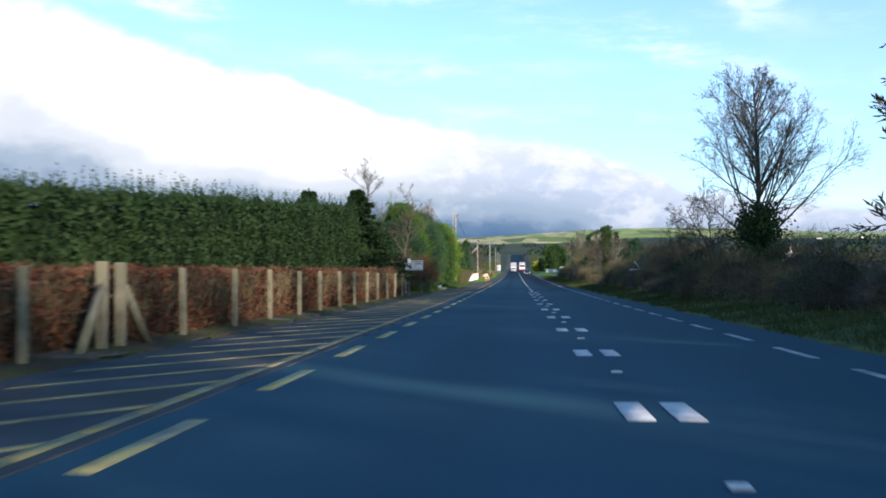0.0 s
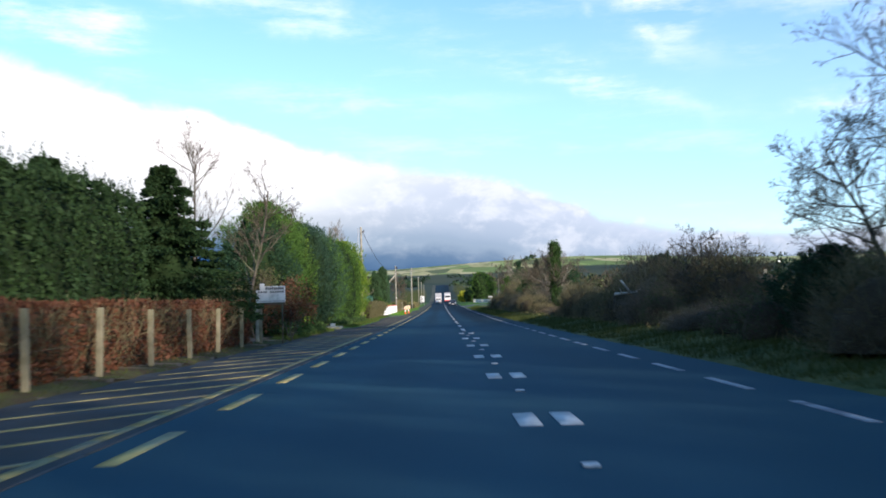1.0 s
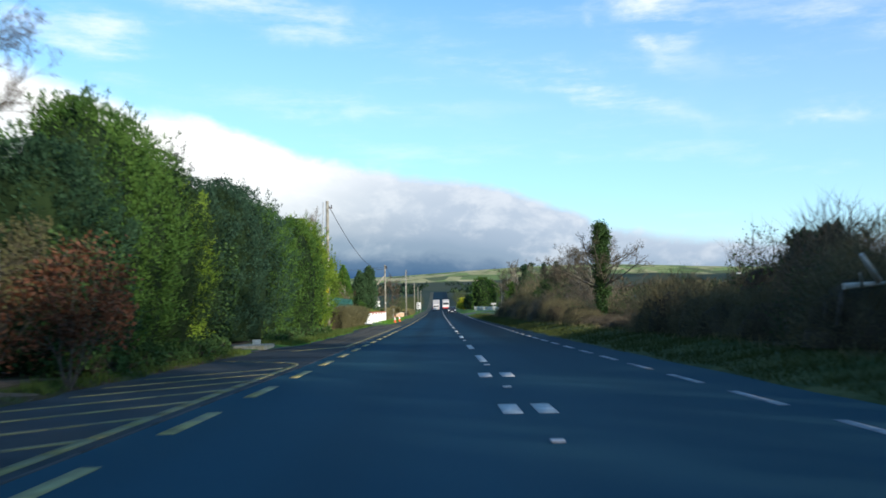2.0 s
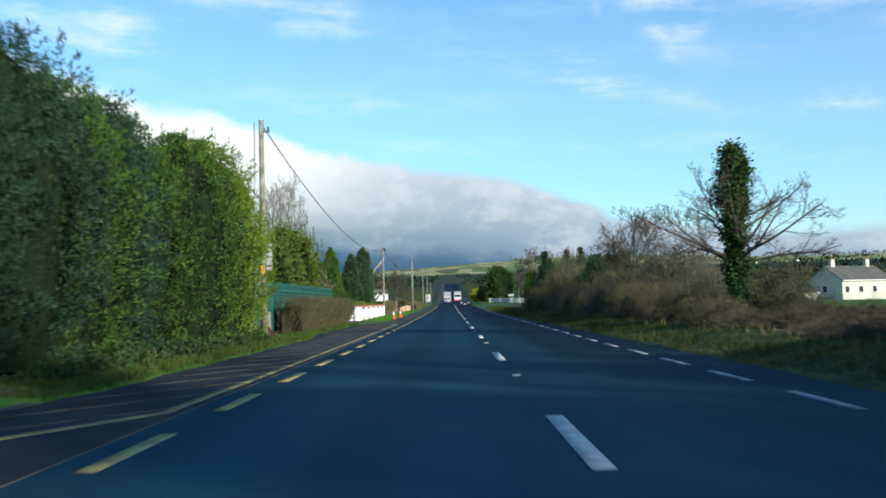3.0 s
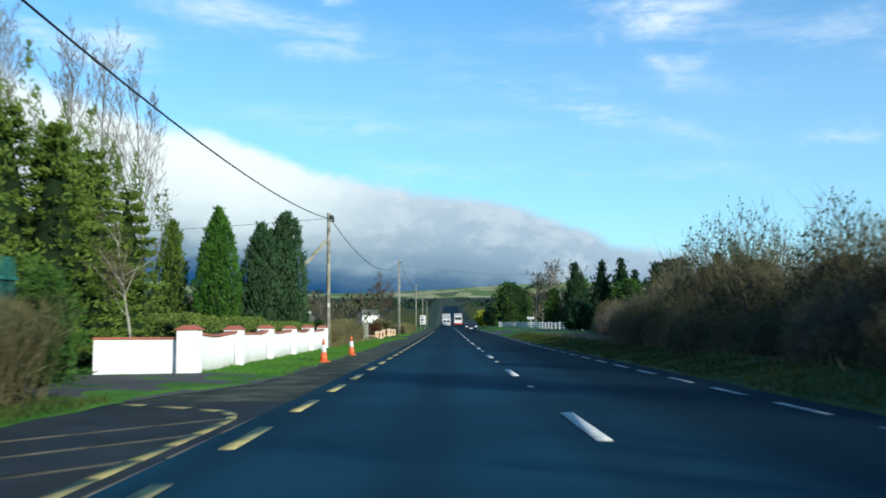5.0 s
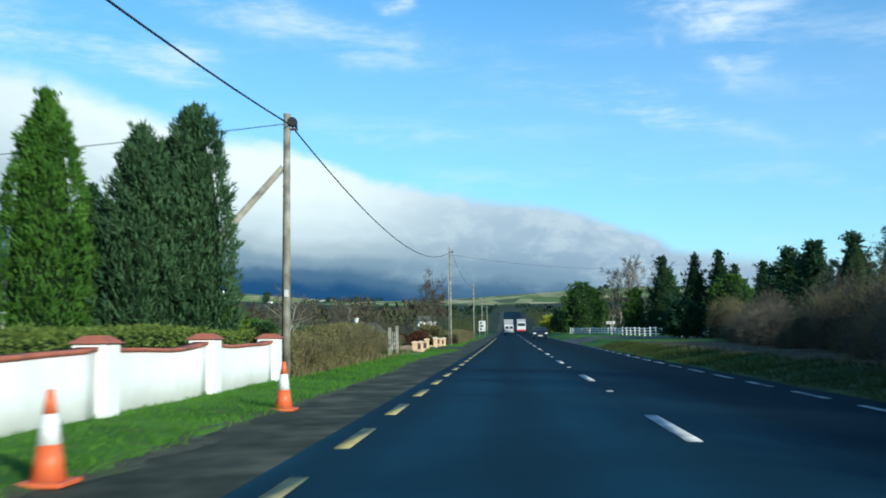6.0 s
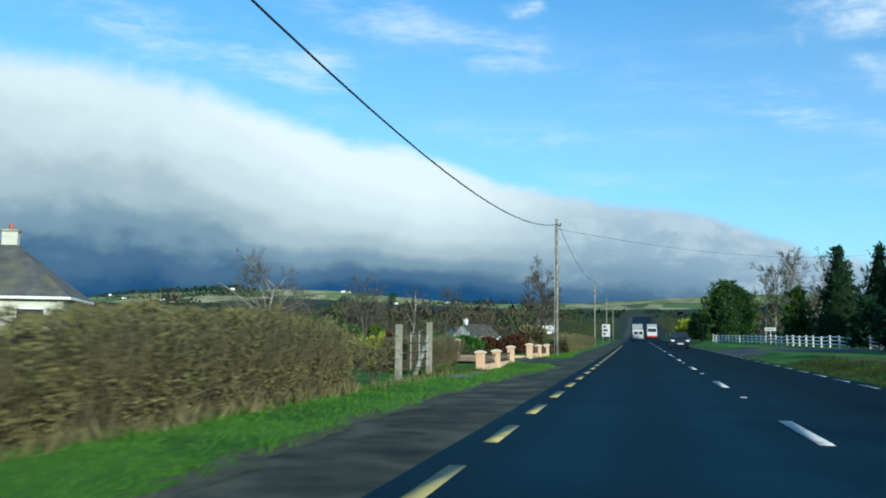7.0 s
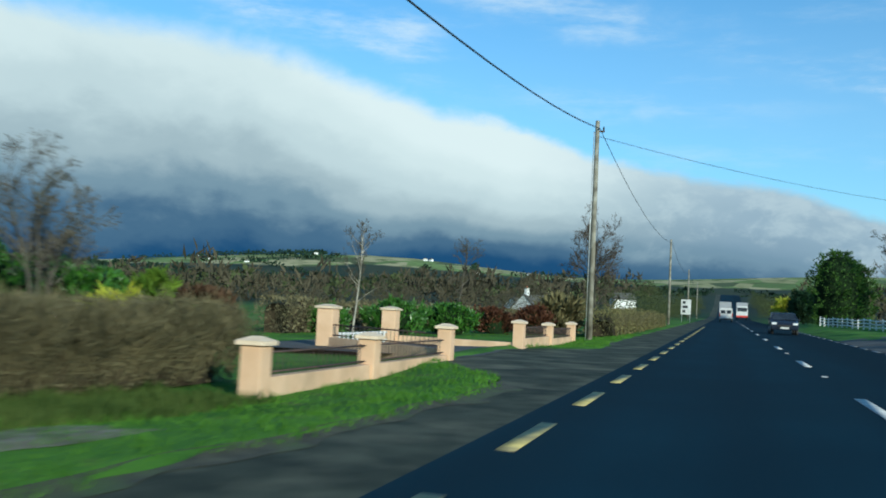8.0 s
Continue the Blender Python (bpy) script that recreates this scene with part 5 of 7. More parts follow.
for k in range(11):
    if k != 4:
        part("lettering", box(-0.44 + 0.085 * k, -0.44 + 0.085 * k + 0.055, -0.028, -0.0205, zg + 1.76, zg + 1.83), M["dark_letter"], sign)
part("rule", box(-0.50, 0.50, -0.026, -0.0205, zg + 1.46, zg + 1.475), M["dark_letter"], sign)
part("picture_panel", box(-0.06, 0.28, -0.026, -0.0205, zg + 1.52, zg + 1.70), M["galvanised"], sign)
part("sign_post", box(-0.56, -0.44, 0.02, 0.14, -0.1, zg + 1.40, 0.012), M["concrete"], sign, "weathered concrete post")
part("sign_post", cyl((0.40, 0.05, -0.1), (0.40, 0.05, zg + 1.85), 0.025, 0.025, 8), M["bark"], sign, "thin dark timber post")
part("batten", box(-0.54, 0.50, 0.021, 0.05, zg + 1.34, zg + 1.42, 0.005), M["bark"], sign, "dark timber batten")

# ---- tall conifers along the near side ----
ROW = [
    (-8.9, -3.4, 4.6, 1.7, "dark_conifer", 1), (-9.1, -0.9, 6.0, 2.0, "leyland", 0), (-9.1, 1.6, 6.1, 1.9, "leyland", 0), (-9.0, 4.1, 5.7, 1.8, "screen_conifer", 0), (-9.2, 6.2, 5.5, 1.5, "thuja", 0),
    (-10.2, 12.9, 6.2, 1.9, "blue_conifer", 1), (-9.5, 14.9, 6.4, 2.0, "blue_conifer", 0), (-9.4, 17.2, 6.4, 2.0, "blue_conifer", 0), (-9.3, 19.6, 6.0, 1.9, "leyland", 0), (-9.2, 21.9, 6.0, 1.7, "blue_conifer", 0),
    (-9.4, 24.2, 6.1, 1.9, "leyland", 0), (-8.6, 26.5, 6.0, 1.9, "leyland", 0), (-8.3, 28.4, 6.1, 1.85, "thuja", 0), (-8.25, 31.0, 5.6, 1.45, "thuja", 0), (-9.3, 33.1, 4.6, 1.1, "thuja", 0),
]
for k, (x, y, h, r, mat, ivy) in enumerate(ROW):
    tone = {"thuja": "yellow-green", "leyland": "mid-green", "dark_conifer": "dark green", "screen_conifer": "deep green", "blue_conifer": "dark blue-green"}[mat]
    conifer("conifer", on(x, y), h, r, M[mat], f"tall {tone} columnar conifer in a roadside row", 18000, 0.112, 60 + k, "column", 0.05 if mat == "thuja" else 0.15, rough=0.24, tuft=0.8, group="roadside conifer row", ivy=ivy, bole=0.1)
hedge("low_shrub", (-7.0, 15.0, float(gz(20)) - 0.05), 17.0, 0.9, lambda y: 0.26 + 0.24 * math.sin(y * 1.1) ** 2, M["ivy"], M["brown_hollow"], "rough undergrowth at the foot of conifers", 7000, 0.10, 81, rough=0.25, up=0.3, twigs=260, twig_mat=M["twig"])
hedge("low_shrub", (-7.1, -5.0, float(gz(-2)) - 0.05), 11.0, 1.0, lambda y: 0.26 + 0.24 * math.sin(y * 0.9 + 1) ** 2, M["ivy"], M["brown_hollow"], "rough undergrowth below roadside conifers", 5000, 0.10, 82, rough=0.25, up=0.3, twigs=200, twig_mat=M["twig"])
slab = thing("entrance_slab", on(-7.2, 10.3), "low pale concrete entrance slab with a small plate", "slab")
part("kerb", box(-0.5, 0.5, -1.0, 1.0, -0.05, 0.10, 0.02), M["concrete"], slab)
part("plate", box(-0.14, 0.14, 0.3, 0.34, 0.09, 0.26, 0.01), M["galvanised"], slab, "small weathered metal plate")

# ---- poles and wires ----
POLES = [(-7.29, 32.52, 7.58), (-7.38, 92.45, 6.80), (-6.85, 151.3, 8.76), (-6.6, 199.8, 8.16), (-6.9, 252.0, 8.2), (-7.0, 300.0, 8.2)]
pole_tops = []
for k, (x, y, top) in enumerate(POLES):
    p = thing("utility_pole", on(x, y), "weathered wooden utility pole beside the road", "pole", "utility poles")
    h = top - p.location.z
    pole_tops.append(Vector((x, y, top)))
    part("shaft", cyl((0, 0, -0.2), (0, 0, h), 0.112, 0.084, 14), M["pole_wood"], p)
    part("cap", cyl((0, 0, h), (0, 0, h + 0.03), 0.096, 0.06, 14), M["galvanised"], p)
    if k in (0, 1, 2):
        part("wire_bracket", box(-0.04, 0.28, -0.03, 0.03, h - 0.42, h - 0.36, 0.01), M["iron"], p)
        part("insulator", cyl((0.24, 0, h - 0.36), (0.24, 0, h - 0.22), 0.035, 0.03, 8), M["rubber"], p)
    if k == 0:
        part("cable_duct", cyl((-0.32, 0.05, 0.0), (-0.24, 0.05, h - 0.05), 0.03, 0.03, 8), M["galvanised"], p)
        part("plate", box(-0.05, 0.07, -0.145, -0.13, 2.25, 2.55, 0.004), M["yellow_tag"], p, "yellow warning plate")
    if k == 1:
        part("notice", box(-0.02, 0.09, -0.145, -0.128, 2.0, 2.18, 0.004), M["sign_white"], p, "small white notice")
        part("brace", cyl((-0.1, 0.03, h - 1.35), (-5.0, 0.03, -0.1), 0.085, 0.11, 10), M["pole_wood"], p, "slanting timber brace")
        part("cable_coil", cyl((0.14, -0.08, h - 0.2), (0.14, 0.08, h - 0.2), 0.12, 0.12, 10), M["wire"], p)
    if k == 2:
        part("cable_duct", cyl((-0.14, -0.06, 0.0), (-0.12, -0.04, h - 0.4), 0.018, 0.018, 6), M["galvanised"], p)


def wire(name, a, b, sag, label, r=0.012):
    a, b = Vector(a), Vector(b)
    w = thing(name, tuple(a), label, "wire")
    n = 24
    pts = [(b - a) * (i / n) + Vector((0, 0, -4 * sag * (i / n) * (1 - i / n))) for i in range(n + 1)]
    part("cable", tube_path([tuple(p) for p in pts], r, 6), M["wire"], w)
    return w


for k in range(len(POLES) - 1):
    off = Vector((0.1, 0, -0.28))
    wire("overhead_wire", pole_tops[k] + off, pole_tops[k + 1] + off, (1.45, 1.62, 0.9, 1.0, 1.0)[k], "black overhead cable sagging between poles", 0.020 if k < 2 else 0.015)
wire("overhead_wire", pole_tops[1] + Vector((-0.1, 0, -0.25)), (-42.0, 96.0, 6.2), 0.5, "thin cable crossing from the pole to a garden", 0.011)
wire("overhead_wire", pole_tops[2] + Vector((0.1, 0, -0.6)), (22.0, 190.0, 10.0), 1.0, "thin cable crossing high over the road", 0.010)

# back of a road sign by the first pole
rs = thing("road_sign", on(-8.0, 35.9), "road sign seen from its grey aluminium back", "sign")
part("panel", box(-0.36, 0.38, 0.0, 0.02, 2.5, 3.5, 0.006), M["sign_back"], rs)
for x in (-0.25, -0.05):
    part("sign_post", cyl((x, -0.06, -0.2), (x, -0.06, 3.45), 0.035, 0.035, 10), M["galvanised"], rs)
for z in (2.64, 2.98, 3.36):
    part("rail", box(-0.34, 0.40, -0.03, -0.002, z, z + 0.035, 0.006), M["iron"], rs)

# ---- green palisade fence and yard ----
pal = thing("palisade_fence", (-8.7, 36.0, float(gnd(-8.7, 48.0))), "tall dark green steel palisade fence", "fence")
PX = lambda y: -8.85 + 0.012 * (y - 36)
for k in range(10):
    y = 36.0 + 2.75 * k
    o = part("post", box(-0.05, 0.05, -0.03, 0.03, -0.1, 2.22, 0.006), M["green_steel"], pal)
    o.location = (PX(y) + 8.7, y - 36.0, 0)
pale_mesh = None
for k in range(33, 156):
    y = 36.06 + 0.16 * k
    if pale_mesh is None:
        b = bmesh.new()
        w = 0.054
        outline = [(-w, 0.06), (w, 0.06), (w, 2.12), (0, 2.24), (-w, 2.12)]
        f1 = [b.verts.new((0.012, q, z)) for q, z in outline]
        f2 = [b.verts.new((-0.004, q * 0.6, z)) for q, z in outline]
        b.faces.new(f1)
        b.faces.new(f2[::-1])
        for q in range(5):
            b.faces.new((f1[q], f2[q], f2[(q + 1) % 5], f1[(q + 1) % 5]))
        pale_mesh = bpy.data.meshes.new("pale")
        b.to_mesh(pale_mesh)
        b.free()
        pale_mesh.materials.append(M["green_steel"])
    o = part("pale", pale_mesh, None, pal)
    o.location = (PX(y) + 8.7 + 0.06, y - 36.0, 0)
for z in (0.45, 1.85):
    part("rail", box(-0.06, -0.02, 0.0, 24.9, z, z + 0.06, 0.005), M["green_steel"], pal).rotation_euler = (0, 0, -0.012)
# mesh coloured near black so the gaps between the pales come out dark
screen = part("mesh_screen", box(-0.11, -0.10, 5.2, 24.8, 0.1, 2.05), material("dark_green_gap_mesh", (0.004, 0.026, 0.020), (0.008, 0.042, 0.032), 6, 0.8), pal, "dark green mesh that darkens the gaps between pales")
screen.rotation_euler = (0, 0, -0.012)
gatep = thing("yard_gate", on(-8.62, 36.3), "green steel yard gate panel beside the fence", "gate")
part("gate_frame", box(-0.02, 0.02, 0.0, 0.08, 0.05, 2.25, 0.006, box(-0.02, 0.02, 4.9, 5.0, 0.05, 2.25, 0.006, box(-0.02, 0.02, 0.0, 5.0, 2.0, 2.14, 0.006))), M["green_steel"], gatep)
for k in range(23):
    part("gate_bar", box(-0.012, 0.012, 0.19 + 0.2 * k, 0.225 + 0.2 * k, 0.12, 2.02), M["green_steel"], gatep)
tankt = thing("water_tank", on(-9.9, 41.9), "white plastic water tank in a wire cage", "tank")
part("bottle", box(-0.42, 0.42, -0.55, 0.55, 0.12, 0.92, 0.08), M["tank"], tankt)
for k in range(6):
    part("cage_bar", cyl((0.44, -0.55 + 0.22 * k, 0.1), (0.44, -0.55 + 0.22 * k, 0.97), 0.012, 0.012, 6), M["galvanised"], tankt)
part("pallet", box(-0.46, 0.46, -0.58, 0.58, 0.0, 0.11, 0.01), M["pole_wood"], tankt)
stake = thing("marker_post", on(-7.6, 35.0), "short pale concrete marker post in rough grass", "post")
part("shaft", box(-0.06, 0.06, -0.06, 0.06, -0.1, 0.95, 0.012), M["concrete"], stake)
hedge("bramble_patch", (-7.4, 33.2, float(gz(35)) - 0.03), 2.0, 0.9, lambda y: 0.28 + 0.08 * math.sin(y * 2.2), M["bramble"], M["brown_hollow"], "patch of dead brown brambles and grass", 2200, 0.07, 83, rough=0.2, up=0.3)
hedge("bare_hedge", (-7.2, 40.6, float(gz(50)) - 0.02), 18.6, 1.15, lambda y: 1.55 + 0.06 * math.sin(y * 1.3) - 0.25 * math.exp(-y * 2.0), M["hawthorn_twig"], M["brown_hollow"],
      "trimmed leafless hawthorn hedge, brown and twiggy", 20000, 0.05, 84, rough=0.14, up=0.3, twigs=2600, twig_mat=M["hawthorn_twig"])
conifer("conifer_shrub", on(-7.62, 60.0), 2.0, 0.50, M["leyland"], "small dark evergreen ending a bare hedge", 5000, 0.08, 85, "column", 0.1, category="shrub")

YARD = [(-12.5, 43.2, 3.6, 2.0), (-12.7, 46.0, 4.1, 2.2), (-12.4, 48.8, 4.4, 2.2), (-12.6, 51.6, 4.8, 2.5), (-12.8, 54.4, 5.1, 2.3), (-12.4, 57.2, 5.6, 2.6), (-12.6, 60.2, 5.9, 2.4), (-12.4, 63.2, 6.3, 2.6), (-12.6, 66.2, 6.8, 2.6), (-12.8, 69.4, 6.9, 2.6), (-12.6, 72.4, 7.0, 2.6), (-12.9, 75.6, 6.4, 2.5)]
for k, (x, y, h, r) in enumerate(YARD):
    conifer("conifer", on(x, y), h, r, M["bright_conifer"], "sunlit feathery green conifer behind a steel fence", 19000, 0.16, 100 + k, "fronds", 0.05, rough=0.3, group="yard conifers", bole=0.3, peaks=3)
PLAN_POPLAR = [(26, 26, 0.36, 3), (9, 28, 0.46, 2), (8, 28, 0.55, 2)]
M["pale_twig"] = material("pale_poplar_twigs", (0.10, 0.088, 0.072), (0.24, 0.21, 0.17), 1.0, 0.85, island=0.4, spec=0.15)
for k, (x, y, h) in enumerate([(-18.0, 58.1, 8.2), (-18.3, 60.2, 8.4), (-18.0, 61.9, 9.4), (-18.2, 64.4, 9.2), (-18.0, 66.9, 10.3), (-17.8, 69.0, 9.2), (-14.9, 70.4, 9.4), (-14.6, 72.0, 9.8), (-14.8, 78.6, 10.9), (-14.5, 81.0, 11.2), (-14.7, 86.5, 12.2)]):
    bare_tree("bare_poplar", on(x, y), h * 0.93, 0.06, PLAN_POPLAR, "tall leafless poplar with upswept pale twigs", 120 + k, M["pale_twig"], M["pale_twig"], 0.25, 0.03, 0.10, group="bare poplars", fine_w=0.018)

# ---- white garden wall ----
wall = thing("garden_wall", on(-7.5, 67.7), "white rendered garden wall with red coping and piers", "wall")
wz = wall.location.z
PIERS = [67.75, 72.4, 77.05, 81.8, 86.5, 91.3]
for y in PIERS:
    zb = float(gnd(-7.5, y)) - wz
    o = part("pier", box(-0.24, 0.24, -0.24, 0.24, -0.1, 1.0, 0.02), M["render_white"], wall)
    o.location = (0.0, y - 67.7, zb)
    c = part("pier_cap", pyramid(-0.29, 0.29, -0.29, 0.29, 1.0, 1.11, 0.45), M["terracotta"], wall, "red painted pier cap")
    c.location = (0.0, y - 67.7, zb)
for a, b in zip(PIERS[:-1], PIERS[1:]):
    ys = np.linspace(a + 0.24, b - 0.24, 13)
    t = (ys - a - 0.24) / (b - a - 0.48)
    topz = 0.90 - 0.07 * np.clip(np.sin(np.pi * t), 0, 1) ** 0.6
    zb = gnd(np.full(13, -7.5), ys) - wz
    for nm, x0, x1, lo, hi, mat in (("panel", -0.10, 0.10, np.full(13, -0.15), topz, "render_white"), ("coping", -0.14, 0.14, topz, topz + 0.055, "terracotta")):
        Vv, Ff = [], []
        for i in range(13):
            Vv += [(x0, ys[i] - 67.7, lo[i] + zb[i]), (x1, ys[i] - 67.7, lo[i] + zb[i]), (x1, ys[i] - 67.7, hi[i] + zb[i]), (x0, ys[i] - 67.7, hi[i] + zb[i])]
            if i:
                q = 4 * (i - 1)
                Ff += [(q + j, q + (j + 1) % 4, q + 4 + (j + 1) % 4, q + 4 + j) for j in range(4)]
        Ff += [(3, 2, 1, 0), (48, 49, 50, 51)]
        part(nm, (np.array(Vv), np.array(Ff)), M[mat], wall)
o = part("panel", box(-2.2, -0.24, -0.1, 0.1, -0.15, 0.78, 0.01), M["render_white"], wall)
o.location = (0, 0.05, 0)
part("coping", box(-2.2, -0.24, -0.14, 0.14, 0.785, 0.835, 0.01), M["terracotta"], wall).location = (0, 0.05, 0)
hedge("clipped_hedge", (-7.95, 68.4, float(gnd(-8, 80))), 24.0, 0.9, lambda y: 1.22 + 0.05 * math.sin(y * 0.8) + 0.10 * (math.sin(y * 0.27) > 0.2), M["hedge_green"], M["hollow"], "neatly clipped green hedge behind a white wall", 26000, 0.065, 141, rough=0.05, up=0.2)
conifer("cypress", on(-12.1, 89.3), 6.55, 1.35, M["bright_cypress"], "slender pointed bright green cypress in a garden", 26000, 0.11, 151, "flame", -0.15, rough=0.12, tuft=0.26)
conifer("cypress", on(-9.2, 90.8), 6.45, 1.38, M["cypress"], "dark green cypress with a ragged peak beside another", 34000, 0.13, 152, "flame", -0.15, peaks=2, rough=0.18, tuft=0.36)
conifer("cypress", on(-10.25, 90.2), 5.85, 1.5, M["cypress"], "dark green cypress lower than its neighbour", 30000, 0.13, 156, "flame", -0.15, peaks=2, rough=0.18, tuft=0.36)
conifer("cypress", on(-14.4, 89.9), 6.1, 1.05, M["bright_conifer"], "slim olive-green cypress in a garden", 14000, 0.11, 153, "flame", -0.15, rough=0.12, tuft=0.25)
conifer("cypress", on(-13.85, 95.6), 5.5, 1.2, M["dark_conifer"], "dark young conifer behind taller cypresses", 9000, 0.13, 154, "flame", -0.1, tuft=0.3)
bare_tree("garden_tree", on(-9.6, 70.2), 3.4, 0.05, PLAN_SLIM, "small leafless garden tree with pale twigs", 155, M["pale_bark"], M["hedge_twig"], 0.4, 0.08, 0.05)


def cone(loc):
    c = thing("traffic_cone", loc, "orange and white traffic cone on the grass verge", "traffic cone", "traffic cones")
    part("base", box(-0.19, 0.19, -0.19, 0.19, 0.0, 0.04, 0.012), M["cone_orange"], c)
    R = lambda z: 0.135 - 0.108 * (z - 0.04) / 0.71
    for nm, a, b, mat in (("body", 0.04, 0.32, "cone_orange"), ("sleeve", 0.32, 0.56, "cone_white"), ("tip", 0.56, 0.75, "cone_orange")):
        part(nm, cyl((0, 0, a), (0, 0, b), R(a) + (0.003 if nm == "sleeve" else 0), R(b) + (0.003 if nm == "sleeve" else 0), 20), M[mat], c)
    return c


conifer("ivy_shrub", on(-7.8, 92.1), 1.35, 0.34, M["ivy"], "dark ivy growing round the foot of a pole", 2500, 0.075, 157, "column", 0.1, category="shrub", bole=0.02, tuft=0.25)
conifer("garden_shrub", on(-9.2, 93.6), 1.75, 0.55, M["thuja"], "yellow-green shrub behind a garden wall", 4000, 0.09, 158, "column", 0.0, category="shrub", bole=0.05, tuft=0.35)
cone(on(-5.52, 76.5))
cone(on(-5.35, 83.7))

# ---- rough hedge, field gate, clipped hedge ----
hedge("rough_hedge", (-7.5, 93.3, float(gnd(-7.6, 102))), 17.1, 1.3, lambda y: 0.93 + 0.42 * smooth(6.3, 9.0, y) + 0.06 * math.sin(y * 1.1) + 0.05 * math.sin(y * 2.7) - 0.30 * smooth(15.2, 17.1, y), M["hedge_olive"], M["brown_hollow"],
      "rough brown winter hedge with dead grass at its foot", 30000, 0.055, 161, rough=0.20, up=0.3, twigs=2400, twig_mat=M["hedge_twig"])
fgate = thing("field_gate", on(-7.56, 117.57), "galvanised tubular field gate between concrete posts", "gate")
A, B = Vector((0, 0, 0)), Vector((0.1, -3.8, 0))
for q, nm in ((A, "gate_post"), (B, "gate_post")):
    o = part(nm, box(-0.075, 0.075, -0.075, 0.075, -0.2, 1.44 if q is A else 1.32, 0.015), M["concrete"], fgate)
    o.location = q
part("brace", cyl((-0.05, -0.08, 0.95), (-0.30, -0.60, -0.1), 0.07, 0.07, 6), M["concrete"], fgate)
for k, z in enumerate((0.25, 0.45, 0.65, 0.88, 1.12)):
    part("gate_bar", cyl(A + (B - A) * 0.08 + Vector((0, 0, z)), A + (B - A) * 0.93 + Vector((0, 0, z)), 0.014, 0.014, 8), M["iron"], fgate)
for f in (0.08, 0.36, 0.64, 0.93):
    part("gate_upright", box(-0.011, 0.011, -0.011, 0.011, 0.22, 1.15), M["galvanised"], fgate).location = A + (B - A) * f
bare_tree("rough_bush", on(-7.75, 112.6), 0.95, 0.012, [(7, 45, 0.5, 3), (6, 40, 0.55, 2), (4, 40, 0.6, 2)], "straggly dead brush beside a field gate", 162, M["twig"], M["hedge_twig"], 0.1, 0.12, 0.05, stems=9, spread=0.7, leafy=250, leaf_mat=M["hedge_olive"], category="shrub")
hedge("trimmed_hedge", (-8.6, 118.6, float(gnd(-8.6, 124))), 8.6, 1.0, lambda y: 1.12 + 0.03 * math.sin(y * 2.0), M["hedge_twig"], M["brown_hollow"], "squarely trimmed leafless brown hedge", 5000, 0.05, 163, rough=0.05, up=0.3, twigs=2600, twig_mat=M["hedge_twig"])

# ---- peach wall with piers, railings and drive ----
gw = thing("entrance_wall", on(-7.45, 125.5), "low peach rendered entrance wall with capped piers", "wall")
g0 = gw.location.copy()


def peach_pier(x, y, h, w=0.35):
    z = float(gnd(x, y))
    o = part("pier", box(-w / 2, w / 2, -w / 2, w / 2, -0.15, h, 0.015), M["peach"], gw)
    o.location = Vector((x, y, z)) - g0
    c = part("pier_cap", pyramid(-w / 2 - 0.05, w / 2 + 0.05, -w / 2 - 0.05, w / 2 + 0.05, h + 0.055, h + 0.11, 0.3, box(-w / 2 - 0.05, w / 2 + 0.05, -w / 2 - 0.05, w / 2 + 0.05, h, h + 0.055, 0.008)), M["peach_cap"], gw)
    c.location = o.location
    return Vector((x, y, z))


def peach_panel(a, b, h, rails=True):
    d = b - a
    L = Vector((d.x, d.y, 0)).length
    ang = math.atan2(d.y, d.x)
    o = part("wall_panel", box(0.0, L, -0.09, 0.09, -0.15, h, 0.01), M["peach"], gw)
    o.location, o.rotation_euler = a - g0, (0, 0, ang)
    if rails:
        for z in (h + 0.05, h + 0.30):
            r = part("railing", cyl((0.2, 0, z), (L - 0.2, 0, z), 0.014, 0.014, 6), M["iron"], gw)
            r.location, r.rotation_euler = o.location, o.rotation_euler
        for k in range(int((L - 0.4) / 0.16)):
            r = part("railing_bar", cyl((0.28 + 0.16 * k, 0, h), (0.28 + 0.16 * k, 0, h + 0.34), 0.008, 0.008, 5), M["iron"], gw)
            r.location, r.rotation_euler = o.location, o.rotation_euler


row1 = [peach_pier(-7.42, y, 0.64, 0.29) for y in (125.45, 129.35, 133.75)]
row2 = [peach_pier(-7.38, y, 0.66, 0.30) for y in (140.85, 145.4, 150.2)]
for a, b in list(zip(row1[:-1], row1[1:])) + list(zip(row2[:-1], row2[1:])):
    peach_panel(a, b, 0.24)
inner = [peach_pier(-11.3, 136.6, 1.02, 0.42), peach_pier(-11.3, 141.2, 1.02, 0.42)]
peach_panel(row1[-1], inner[0], 0.22)
peach_panel(inner[1], row2[0], 0.30, False)
white_rail = thing("garden_gate", tuple(inner[0]), "low white gate between peach piers", "gate")
for k in range(13):
    part("gate_slat", box(-0.02, 0.02, -0.03, 0.03, 0.08, 0.42), M["pvc"], white_rail).location = (0, 0.5 + 0.3 * k, 0)
for z in (0.15, 0.36):
    part("gate_rail", box(-0.025, 0.025, 0.3, 4.3, z, z + 0.05), M["pvc"], white_rail)

